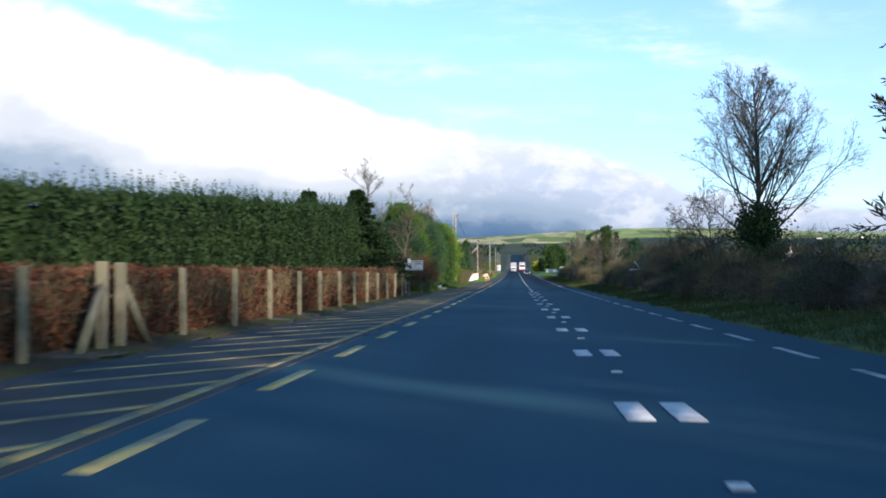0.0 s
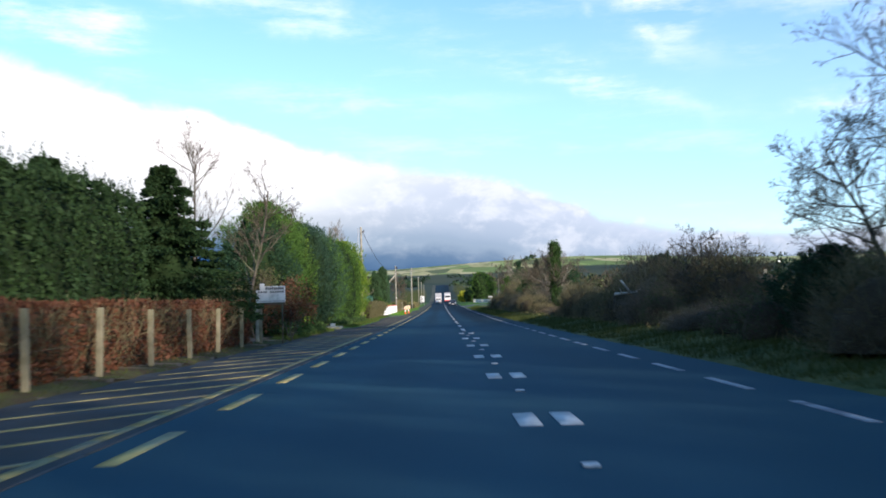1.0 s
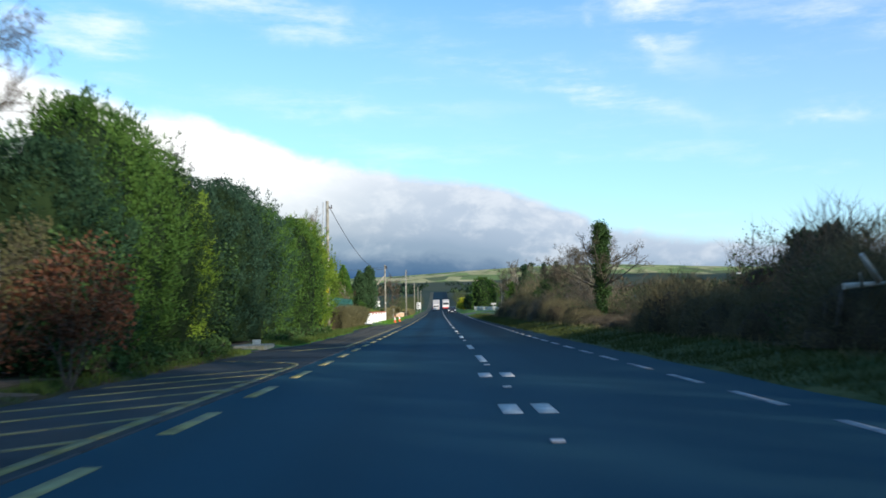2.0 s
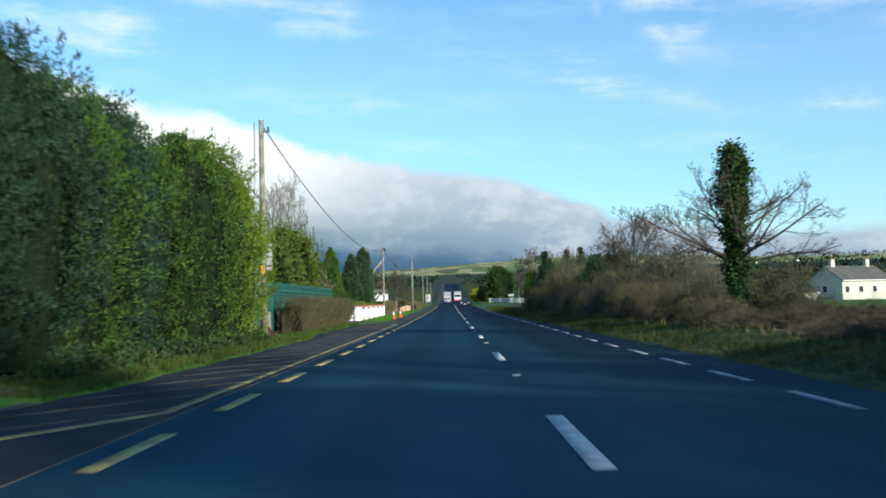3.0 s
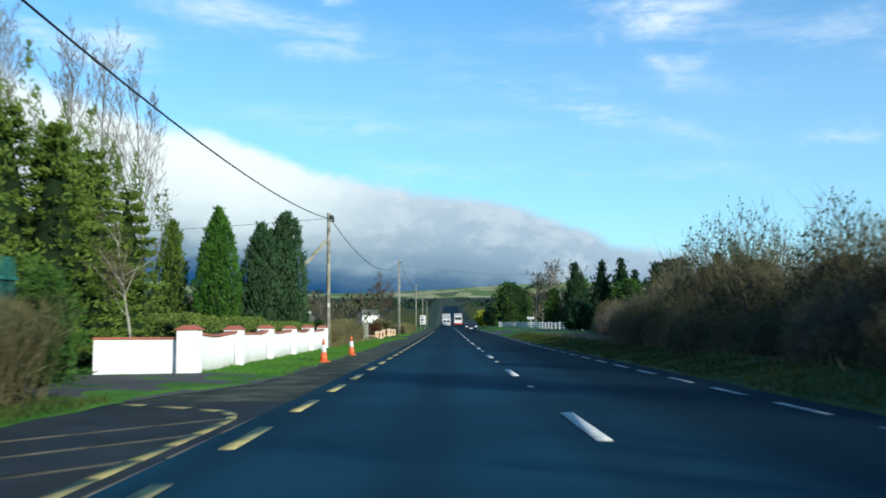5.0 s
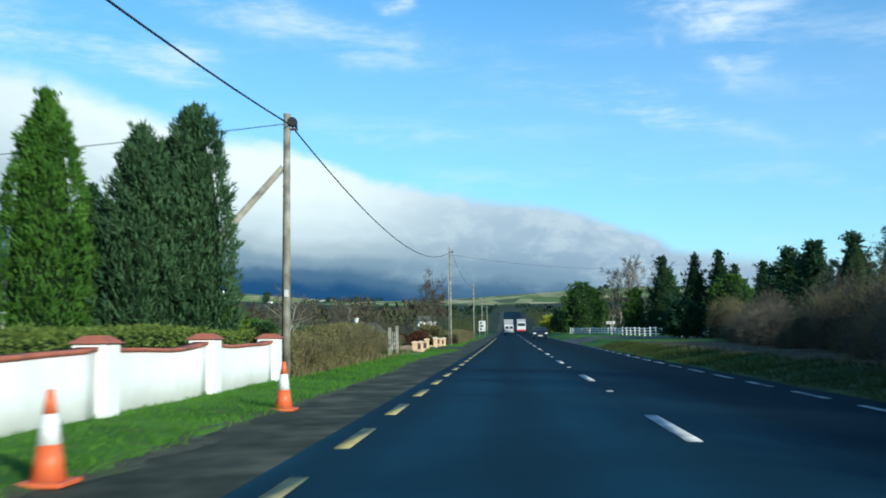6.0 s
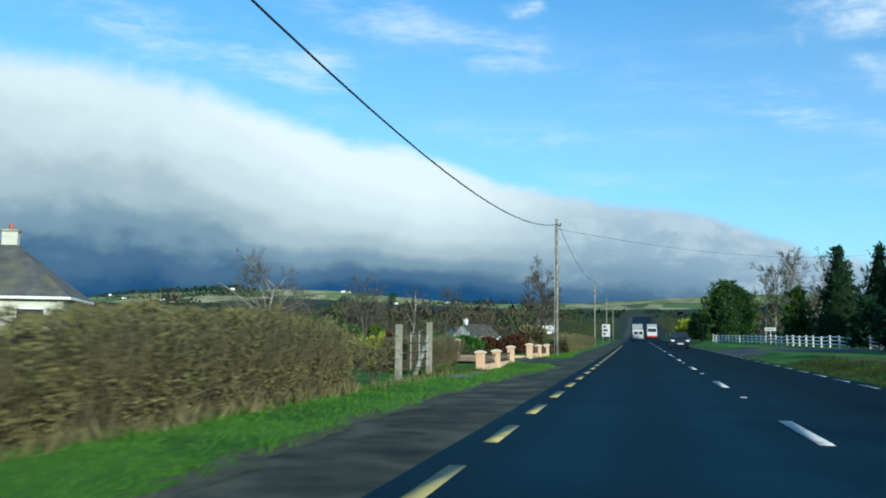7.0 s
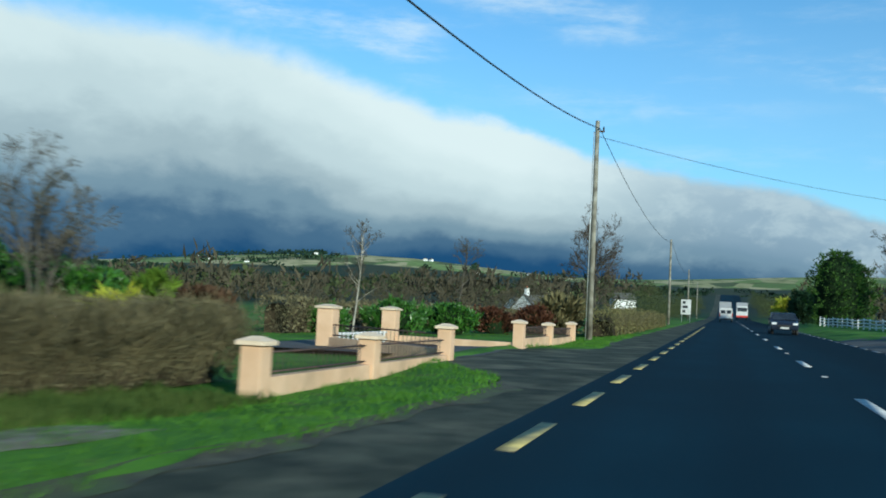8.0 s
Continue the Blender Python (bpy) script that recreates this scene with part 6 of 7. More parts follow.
# garden planting behind
bare_tree("birch", on(-15.5, 148.7), 3.7, 0.05, PLAN_SLIM, "small pale-barked leafless birch in a garden", 171, M["pale_bark"], M["twig"], 0.3, 0.06, 0.06, lean=(0.08, 0))
SHRUBS = [(-14.5, 150.5, 1.3, 1.1, "laurel"), (-13.0, 153.0, 1.2, 1.2, "laurel"), (-16.8, 149.0, 1.0, 1.0, "laurel"), (-11.8, 156.0, 1.1, 0.9, "russet"), (-10.5, 158.5, 1.2, 1.0, "russet"), (-18.0, 128.5, 2.3, 2.0, "laurel"), (-15.4, 129.8, 1.95, 1.1, "laurel"), (-14.9, 131.0, 1.75, 0.9, "laurel"), (-14.1, 131.3, 1.65, 0.8, "laurel"), (-13.1, 131.8, 1.65, 0.5, "thuja"), (-12.6, 129.8, 1.12, 0.5, "gold_shrub"), (-12.9, 133.3, 1.35, 0.6, "bramble"), (-9.6, 160.5, 1.5, 0.9, "straw")]
for k, (x, y, h, r, mat) in enumerate(SHRUBS):
    tone = {"laurel": "glossy green laurel shrub in a garden border", "russet": "russet brown garden shrub near a low wall", "gold_shrub": "bright golden yellow dwarf conifer", "thuja": "feathery olive-green garden shrub behind a trimmed hedge", "bramble": "reddish brown garden shrub", "straw": "clump of pale pampas grass plumes"}[mat]
    conifer("garden_shrub", on(x, y), h, r, M[mat], tone, 3000, 0.17 if mat != "straw" else 0.5, 180 + k, "column", -0.1, category="shrub", rough=0.25, bole=0.05)
hedge("roadside_scrub", (-6.45, 156.5, float(gnd(-6.5, 172)) - 0.15), 36.0, 1.5, lambda y: 1.12 + 0.14 * math.sin(y * 0.9) + 0.10 * math.sin(y * 2.3 + 1) - 0.35 * math.exp(-y * 0.8), M["hedge_olive"], M["brown_hollow"], "rough tan-brown winter scrub along a grass bank", 12000, 0.09, 189, rough=0.3, up=0.3, twigs=1600, twig_mat=M["hedge_twig"])
hedge("garden_hedge", (-17.0, 146.0, float(gnd(-18, 160)) - 0.1), 45.0, 1.2, lambda y: 1.25 + 0.08 * math.sin(y * 0.7), M["hedge_twig"], M["brown_hollow"], "brown clipped garden hedge beyond the lawn", 9000, 0.12, 190, rough=0.12, up=0.3, twigs=1500, twig_mat=M["hedge_twig"])
bare_tree("bare_tree", on(-11.0, 184.0), 6.0, 0.11, [(34, 52, 0.46, 4), (9, 40, 0.5, 3), (8, 38, 0.55, 2), (4, 36, 0.6, 2)], "rounded leafless brown tree beside a pole", 191, M["bark"], M["red_twig"], 0.04, 0.08, 0.05, fine_w=0.024, shrink=0.25)
bare_tree("bare_tree", on(-14.2, 122.0), 2.9, 0.085, [(20, 58, 0.70, 4), (10, 42, 0.5, 3), (8, 40, 0.5, 2), (5, 36, 0.6, 2)], "spreading leafless garden tree with pale trunk", 192, M["pale_bark"], M["grey_twig"], 0.25, 0.09, 0.03, fine_w=0.008, shrink=0.3, power=1.0)
bare_tree("bare_tree", on(-12.4, 127.4), 2.9, 0.05, [(12, 48, 0.50, 4), (9, 42, 0.5, 3), (8, 40, 0.5, 2), (4, 36, 0.6, 2)], "leafless garden tree with several stems", 193, M["bark"], M["grey_twig"], 0.50, 0.08, 0.04, stems=4, spread=0.45, fine_w=0.009)
FIELD_HEDGE = hedge("field_hedge", (-36.0, 126.0, float(gnd(-20, 126)) - 0.1), 22.5, 0.9, lambda y: 1.40 + 0.10 * math.sin(y * 1.3), M["hedge_olive"], M["brown_hollow"], "thin brown field hedge behind rough grass", 9000, 0.06, 195, rough=0.18, up=0.3, twigs=900, twig_mat=M["hedge_twig"])
FIELD_HEDGE.rotation_euler = (0, 0, -math.pi / 2)
bare_tree("bare_tree", on(-19.0, 176.0), 4.8, 0.08, PLAN_SLIM, "thin leafless tree in a field boundary", 194, M["bark"], M["twig"], 0.3, 0.07, 0.05)


# ---- houses ----
def house(name, loc, rz, w, d, eave, ridge, label, wall_mat, hip=0.0, chimneys=(0.5,), openings=(), over=0.35, chimney_h=1.0):
    """w along x, d along y, the ridge along x; hip: how far the ridge is drawn in at both ends."""
    h = thing(name, loc, label, "house", rz=rz)
    b = box(-w / 2, w / 2, -d / 2, d / 2, -1.3, eave)
    if not hip:
        for s in (-1, 1):
            t = [b.verts.new((s * w / 2, -d / 2, eave)), b.verts.new((s * w / 2, d / 2, eave)), b.verts.new((s * w / 2, 0, ridge - 0.05))]
            b.faces.new(t if s > 0 else t[::-1])
    part("wall", b, M[wall_mat], h)
    o = over
    r = bmesh.new()
    ex, ey, z0 = w / 2 + (o if hip else 0.15), d / 2 + o, eave - 0.08
    lo = [(-ex, -ey, z0), (ex, -ey, z0), (ex, ey, z0), (-ex, ey, z0)]
    q = [(-ex + hip, 0, ridge), (ex - hip, 0, ridge)]
    vs = [r.verts.new(p) for p in lo + q]
    un = [r.verts.new((x, y, z - 0.12)) for x, y, z in lo + q]
    for f in ((0, 1, 5, 4), (2, 3, 4, 5), (1, 2, 5), (3, 0, 4)):
        if hip or len(f) == 4:
            r.faces.new([vs[k] for k in f])
            r.faces.new([un[k] for k in f][::-1])
    for a, c in ((0, 1), (1, 2), (2, 3), (3, 0)) if hip else ((0, 1), (2, 3)):
        r.faces.new((vs[c], vs[a], un[a], un[c]))
    if not hip:
        for a, c, e in ((1, 5, 2), (0, 4, 3)):
            r.faces.new((vs[a], vs[c], un[c], un[a]))
            r.faces.new((vs[c], vs[e], un[e], un[c]))
    bmesh.ops.recalc_face_normals(r, faces=r.faces)
    part("roof", r, M["slate"], h)
    for s in (-1, 1):
        part("gutter", box(-ex, ex, s * ey - 0.06, s * ey + 0.06, z0 - 0.16, z0 - 0.02, 0.02), M["pvc"], h)
    if hip:
        for s in (-1, 1):
            part("gutter", box(s * ex - 0.06, s * ex + 0.06, -ey, ey, z0 - 0.16, z0 - 0.02, 0.02), M["pvc"], h)
    for f in chimneys:
        x = -w / 2 + w * f
        c = part("chimney", box(x - 0.4, x + 0.4, -0.3, 0.3, ridge - 0.8, ridge + chimney_h, 0.02), M[wall_mat], h)
        part("chimney_cap", box(x - 0.48, x + 0.48, -0.38, 0.38, ridge + chimney_h, ridge + chimney_h + 0.12, 0.01), M["concrete"], c)
        part("chimney_pot", cyl((x, 0, ridge + chimney_h + 0.12), (x, 0, ridge + chimney_h + 0.42), 0.13, 0.11, 10), M["terracotta"], c)
    for face, u, z, ww, hh in openings:
        win = part("window", box(-ww / 2, ww / 2, -0.04, 0.04, 0, hh, 0.01), M["pvc"], h)
        g = part("pane", box(-ww / 2 + 0.08, ww / 2 - 0.08, -0.055, 0.055, 0.08, hh - 0.08), M["window"], win)
        sill = part("sill", box(-ww / 2 - 0.08, ww / 2 + 0.08, -0.12, 0.06, -0.08, -0.002), M["concrete"], win)
        pos = {"front": ((u, -d / 2, z), 0), "back": ((u, d / 2, z), math.pi), "right": ((w / 2, u, z), math.pi / 2), "left": ((-w / 2, u, z), -math.pi / 2)}[face]
        win.location, win.rotation_euler = pos[0], (0, 0, pos[1])
    return h


house("bungalow", on(-37.4, 135.4, 0.75), 24, 13.0, 7.6, 2.75, 5.7, "cream bungalow with hipped slate roof and white gutters", "cream", hip=3.6, chimney_h=0.5, chimneys=(0.74, 0.30),
      openings=[("right", -2.0, 0.9, 1.4, 1.2), ("right", 2.0, 0.9, 1.2, 1.2), ("front", 5.0, 0.9, 1.4, 1.2), ("front", 2.6, 0.9, 1.2, 1.2), ("front", -2.0, 0.9, 1.8, 1.2)])
house("white_cottage", on(-34.5, 286.0, -1.6), 62, 8.5, 5.5, 2.6, 5.0, "white cottage with two gables among trees", "render_white", chimneys=(0.1,), openings=[("right", 0.0, 0.8, 0.9, 1.1), ("front", 0.0, 0.9, 1.0, 1.1)])
house("white_cottage", on(-38.5, 289.0, -1.6), 62, 5.0, 4.5, 2.3, 4.4, "smaller white gabled wing among trees", "render_white", chimneys=(), openings=[("right", 0.0, 0.8, 0.8, 1.0)])
house("farm_shed", on(-31.0, 400.0, 0.2), 25, 6.5, 5.0, 2.6, 4.6, "pale roofed farm shed below the hills", "render_white", chimneys=())
house("white_house", on(64.2, 155.5, 0.35), 25, 11.0, 7.0, 2.8, 5.1, "white house with slate roof beyond roadside scrub", "cream", chimneys=(0.15, 0.85),
      openings=[("front", u, 0.7, 1.0, 1.1) for u in (-4.5, -1.5, 1.5, 4.5)] + [("left", 0.0, 0.8, 1.0, 1.1)])
house("garage", on(54.5, 152.0, -0.3), 25, 4.0, 4.0, 1.6, 2.3, "low red-doored garage beside the house", "cream", chimneys=())

# ---- far side: trees and scrub ----
bare_tree("roadside_tree", on(8.1, -28.8), 7.9, 0.115, [(46, 41, 0.60, 6), (12, 38, 0.46, 4), (8, 36, 0.5, 2), (4, 34, 0.6, 2)], "large leafless roadside tree with an egg-shaped crown of fine twigs", 216, M["bark"], M["grey_twig"], 0.24, 0.03, 0.035, ivy=3.3, ivy_r=0.60, head=0.4, fine_w=0.013, shrink=0.72, power=1.0)
bare_tree("thorn_tree", on(7.0, -27.6), 3.6, 0.06, [(14, 58, 0.60, 4), (9, 44, 0.5, 3), (7, 40, 0.5, 2), (4, 38, 0.6, 2)], "twiggy thorn tree leaning out beside a taller tree", 205, M["bark"], M["twig"], 0.3, 0.08, 0.02, stems=2, spread=0.5, lean=(-0.25, 0.05), fine_w=0.014)
bare_tree("ivy_tree", on(7.9, 29.6), 4.8, 0.14, [(24, 58, 0.85, 5), (9, 42, 0.42, 3), (7, 40, 0.5, 2), (6, 36, 0.55, 2)], "leafless tree with trunk smothered in dark ivy", 202, M["bark"], M["twig"], 0.36, 0.05, 0.045, ivy=5.3, ivy_r=0.28, ivy_leaf=0.10, head=0.8, fine_w=0.014, shrink=0.85, power=1.2)
bare_tree("roadside_tree", on(8.9, 53.4), 5.6, 0.07, [(20, 48, 0.46, 4), (10, 40, 0.5, 3), (7, 36, 0.5, 2), (5, 34, 0.6, 2)], "upright leafless hawthorn tree above scrub", 203, M["bark"], M["twig"], 0.28, 0.06, 0.07, stems=4, spread=0.36)
bare_tree("thorn_tree", on(7.9, -11.4), 3.0, 0.07, [(14, 62, 0.60, 4), (9, 44, 0.5, 3), (7, 40, 0.5, 2), (4, 38, 0.6, 2)], "broad domed leafless thorn tree among scrub", 204, M["bark"], M["twig"], 0.22, 0.08, 0.0, stems=4, spread=0.75, fine_w=0.014)
bare_tree("thorn_tree", on(9.3, 43.6), 4.4, 0.06, [(14, 50, 0.50, 4), (9, 40, 0.5, 3), (7, 38, 0.5, 2)], "pale twiggy leafless tree rising out of scrub", 206, M["pale_bark"], M["grey_twig"], 0.25, 0.08, 0.05, stems=3, spread=0.4, fine_w=0.02)

conifer("evergreen_bush", on(6.7, -25.4), 1.8, 1.15, M["dark_conifer"], "rounded dark evergreen bush on the roadside bank", 9000, 0.09, 207, "column", 0.1, rough=0.25, category="bush", bole=0.05, tuft=0.35)
conifer("evergreen_bush", on(8.9, 64.0), 3.5, 1.3, M["ivy"], "tall dark ivy-clad bush among bare scrub", 11000, 0.12, 208, "column", 0.1, rough=0.3, category="bush", bole=0.05, tuft=0.6)
KINDS = [bush("scrub_bush", (0, 0, -60), 3.0, 1.9, M["grey_twig"], "dense grey-brown roadside thorn bush with few leaves", 6500, 211, M["olive"], 800, 0.05, group="roadside scrub"),
         bush("scrub_bush", (0, 0, -60), 3.2, 1.8, M["twig"], "bare tangled brown roadside bush", 6500, 212, M["bramble"], 250, 0.07, 0.5, group="roadside scrub"),
         bush("scrub_bush", (0, 0, -60), 2.8, 1.9, M["olive_twig"], "olive-brown roadside bush with few leaves", 6000, 213, M["olive"], 1100, 0.06, 0.36, group="roadside scrub"),
         bush("scrub_bush", (0, 0, -60), 2.9, 1.7, M["twig"], "dark roadside bush laced with ivy", 3800, 214, M["ivy"], 2600, 0.085, 0.36, group="roadside scrub"),
         bush("scrub_bush", (0, 0, -60), 1.5, 1.5, M["twig"], "low mound of dead brambles", 3000, 215, M["bramble"], 700, 0.07, 0.36, group="roadside scrub")]
srng = random.Random(77)


def scrub_top(y):
    return float(np.interp(y, [-80, -46, -34, -26, -23, -20, -17, -14.5, -13, -8, 0, 8, 13, 15, 26, 28, 36, 46, 54, 60, 70, 78, 88, 97, 106, 112, 118], [2.4, 2.5, 2.6, 2.2, 1.5, 1.7, 1.4, 1.5, 2.6, 3.0, 3.2, 3.0, 2.4, 0.8, 0.8, 1.6, 2.5, 3.2, 3.6, 3.9, 4.5, 4.8, 4.6, 4.5, 3.6, 2.7, 1.6]))


first = set()
y = -56.0
while y < 117:
    for row, x in enumerate((6.9 - 0.55 * float(smooth(-38, -30, y) * smooth(-8, -13, y)), 9.3)):
        if row == 0 and -8.5 < y < -6.0:
            continue  # gap where a dead tree stands
        top = scrub_top(y + row * 0.7)
        top = min(top, 2.7) if row == 0 else top
        k = 4 if top < 1.3 else srng.choice((0, 1, 2, 2, 2, 3, 3))
        H = (3.0, 3.2, 2.8, 2.9, 1.5)[k]
        s = top / (H * 1.10) * srng.uniform(0.64, 1.18) * (0.80, 1.08)[row]
        m = pose(x + 3.6 * float(smooth(86, 106, y)) + srng.uniform(-0.35, 0.35), y + row * 0.8 + srng.uniform(-0.3, 0.3), 0, 0, 0, srng.uniform(0, 360))
        m.translation.z = float(gnd(m.translation.x, m.translation.y)) - 0.05
        ob = KINDS[k]
        if k in first:
            ob = copy_thing(KINDS[k], m)
        else:
            first.add(k)
            ob.matrix_world = m
        w = min(max(s, 0.6), 1.25) * srng.uniform(0.9, 1.2)
        ob.scale = (w, w, s)
    y += 2.7
for k, ob in enumerate(KINDS):
    if k not in first:
        ob.matrix_world = Matrix.Translation(on(8.0, -84.0 + 2 * k))

# dead tree, broken off, in a gap of the scrub
snag = thing("dead_tree", on(6.0, -5.1), "pale barkless dead tree, broken off among bushes", "tree")
for nm, a, b, r0, r1 in (("trunk", (0.0, 0.0, -0.1), (0.02, -0.5, 1.10), 0.05, 0.04), ("stem", (-0.12, 0.12, -0.1), (-0.10, 0.0, 0.85), 0.035, 0.025), ("limb", (0.0, -0.55, 1.08), (0.95, -0.45, 1.14), 0.06, 0.03),
                         ("limb", (0.62, -0.55, 1.16), (0.24, -0.75, 1.62), 0.055, 0.035), ("broken_branch", (0.3, -0.6, 1.08), (0.16, -0.85, 1.30), 0.03, 0.012), ("broken_branch", (0.75, -0.5, 1.12), (1.05, -0.7, 1.28), 0.025, 0.010)):
    part(nm, cyl(a, b, r0, r1, 8), M["bark" if nm in ("trunk", "stem") else "dead_wood"], snag)

# unseen belt of trees, added to cast shade over the first stretch
belt = None
for k in range(22):
    y = -116.0 + 4.8 * k
    x = (19.0 if y < -30 else 22.5 if y < -14 else 27.5) + 4.0 * (k % 2)
    m = pose(x + srng.uniform(-0.6, 0.6), y, 0, 0, 0, srng.uniform(0, 360))
    m.translation.z = float(gnd(m.translation.x, m.translation.y)) - 0.05
    if belt is None:
        belt = bare_tree("belt_tree", tuple(m.translation), 11.5, 0.20, [(34, 50, 0.52, 4), (10, 42, 0.45, 3), (9, 40, 0.55, 2)], "tall leafless tree, added out of view to cast shade", 222, M["bark"], M["twig"], 0.06, 0.04, 0.04, group="shelter belt", fine_w=0.115, power=1.1)
    else:
        copy_thing(belt, m).scale = (1.2, 1.2, srng.uniform(0.85, 1.05) * (1.0 if y < -30 else 1.2 if y < -14 else 1.4))

# dark evergreens in the scrub and past it
EVERGREENS = [
    (10.8, 6.5, 3.1, 0.9, "dark_conifer", "cone"), (11.5, 9.5, 3.1, 0.9, "dark_conifer", "column"), (10.6, 236.0, 8.9, 3.4, "leyland", "column"), (13.0, 243.0, 8.4, 3.2, "leyland", "column"), (8.5, 255.0, 4.4, 2.2, "dark_conifer", "column"), (6.5, 262.0, 3.4, 1.8, "gold_shrub", "column"),
    (19.2, 200.0, 10.6, 3.6, "dark_conifer", "cone"), (24.0, 203.0, 10.9, 3.8, "dark_conifer", "cone"), (26.8, 200.0, 11.4, 3.6, "dark_conifer", "cone"), (29.8, 204.0, 9.6, 3.4, "dark_conifer", "cone"), (32.0, 198.0, 9.6, 3.4, "dark_conifer", "cone"), (22.0, 212.0, 8.8, 3.2, "leyland", "cone"), (17.5, 216.0, 7.0, 2.6, "leyland", "cone"),
    (25.5, 188.0, 7.4, 3.0, "leyland", "column"), (29.0, 176.0, 8.2, 3.2, "dark_conifer", "column"), (26.0, 160.0, 7.8, 3.0, "dark_conifer", "column"), (21.6, 150.0, 7.4, 2.8, "dark_conifer", "cone"), (20.8, 141.0, 7.2, 3.0, "dark_conifer", "cone"), (23.5, 133.0, 7.4, 3.2, "dark_conifer", "cone"), (18.4, 126.0, 6.4, 3.0, "dark_conifer", "cone"), (20.5, 117.0, 6.0, 3.2, "dark_conifer", "cone"), (17.5, 108.0, 4.6, 2.6, "dark_conifer", "cone"),
    (13.0, 150.0, 2.9, 1.3, "dark_conifer", "column"), (15.4, 170.0, 3.9, 1.1, "dark_conifer", "cone")]
for k, (x, y, h, r, mat, shp) in enumerate(EVERGREENS):
    conifer("evergreen", on(x, y), h, r, M[mat], "dark green conifer beyond the verge" if mat != "gold_shrub" else "yellow-green shrub by the far roadside", 4500, 0.37 if y > 140 else 0.24, 230 + k, shp, 0.2, rough=0.22, category="tree", tuft=0.9 if y > 140 else 0.6)
for k, (x, y, h) in enumerate([(16.0, 234.0, 9.8), (17.4, 236.0, 11.0), (18.6, 231.0, 11.4), (19.8, 234.0, 10.6), (21.2, 229.0, 11.2), (22.6, 231.0, 10.8), (23.6, 226.0, 10.4)]):
    bare_tree("birch", on(x, y), h, 0.13, [(24, 42, 0.36, 4), (9, 36, 0.5, 3), (7, 36, 0.5, 2)], "tall leafless birch with pale trunk", 250 + k, M["pale_bark"], M["twig"], 0.22, 0.04, 0.03, group="birches", fine_w=0.045)
for k, (x, y) in enumerate([(12.2, 121.5), (14.5, 134.0), (16.4, 150.0), (12.6, 127.5), (17.2, 141.0), (15.8, 122.0), (18.6, 158.0), (14.2, 114.0)]):
    m = pose(x, y, float(gnd(x, y)), 0, 0, 70 * k)
    c = copy_thing(KINDS[(0, 2, 2, 3, 1, 0, 0, 1)[k]], m)
    c.scale = (1.3, 1.3, (0.9, 0.8, 1.35, 0.6, 1.2, 1.3, 1.2, 1.0)[k])

# ---- white ranch fence ----
rf = thing("ranch_fence", on(9.5, 223.0), "white painted post and rail fence along a side road", "fence")
f0 = rf.location.copy()
run = [Vector((8.6, 232.0, 0)), Vector((13.4, 182.0, 0)), Vector((16.4, 160.0, 0)), Vector((19.5, 150.0, 0))]
for a, b in zip(run[:-1], run[1:]):
    n = max(2, int((b - a).length / 2.2))
    pts = [a + (b - a) * (k / n) for k in range(n + 1)]
    for p in pts:
        p.z = float(gnd(p.x, p.y))
    for k, p in enumerate(pts[:-1]):
        o = part("post", box(-0.06, 0.06, -0.06, 0.06, -0.1, 1.02, 0.01), M["pvc"], rf)
        o.location = p - f0
        q = pts[k + 1]
        for z in (0.28, 0.58, 0.88):
            part("rail", cyl(p - f0 + Vector((0, 0, z)), q - f0 + Vector((0, 0, z)), 0.055, 0.055, 4), M["pvc"], rf)
fs = thing("finger_sign", on(11.6, 196.0), "small white direction sign on a post", "sign")
part("sign_post", cyl((0, 0, -0.1), (0, 0, 1.75), 0.04, 0.04, 8), M["galvanised"], fs)
part("panel", box(-0.55, 0.55, -0.02, 0.02, 1.45, 1.80, 0.008), M["sign_white"], fs)
part("lettering", box(-0.40, 0.35, -0.026, -0.0205, 1.58, 1.66), M["dark_letter"], fs)
ws = thing("road_sign", on(-6.2, 227.0), "white roadside information sign with dark panels", "sign")
part("panel", box(-0.55, 0.55, -0.02, 0.02, 0.9, 2.6, 0.01), M["sign_white"], ws)
for k in range(3):
    part("pictogram", box(-0.38, -0.05 + 0.25 * (k % 2), -0.028, -0.0205, 1.1 + 0.5 * k, 1.42 + 0.5 * k), M["dark_letter"], ws)
for x in (-0.45, 0.45):
    part("sign_post", cyl((x, 0.06, -0.1), (x, 0.06, 2.6), 0.04, 0.04, 8), M["galvanised"], ws)


# ---- vehicles, standing where they were last seen ----
def wheel(parent, x, y, r=0.33, w=0.22):
    t = part("wheel", cyl((x - w / 2, y, r), (x + w / 2, y, r), r, r, 20), M["rubber"], parent)
    part("rim", cyl((x - w / 2 - 0.01, y, r), (x + w / 2 + 0.01, y, r), r * 0.6, r * 0.6, 14), M["galvanised"], t)


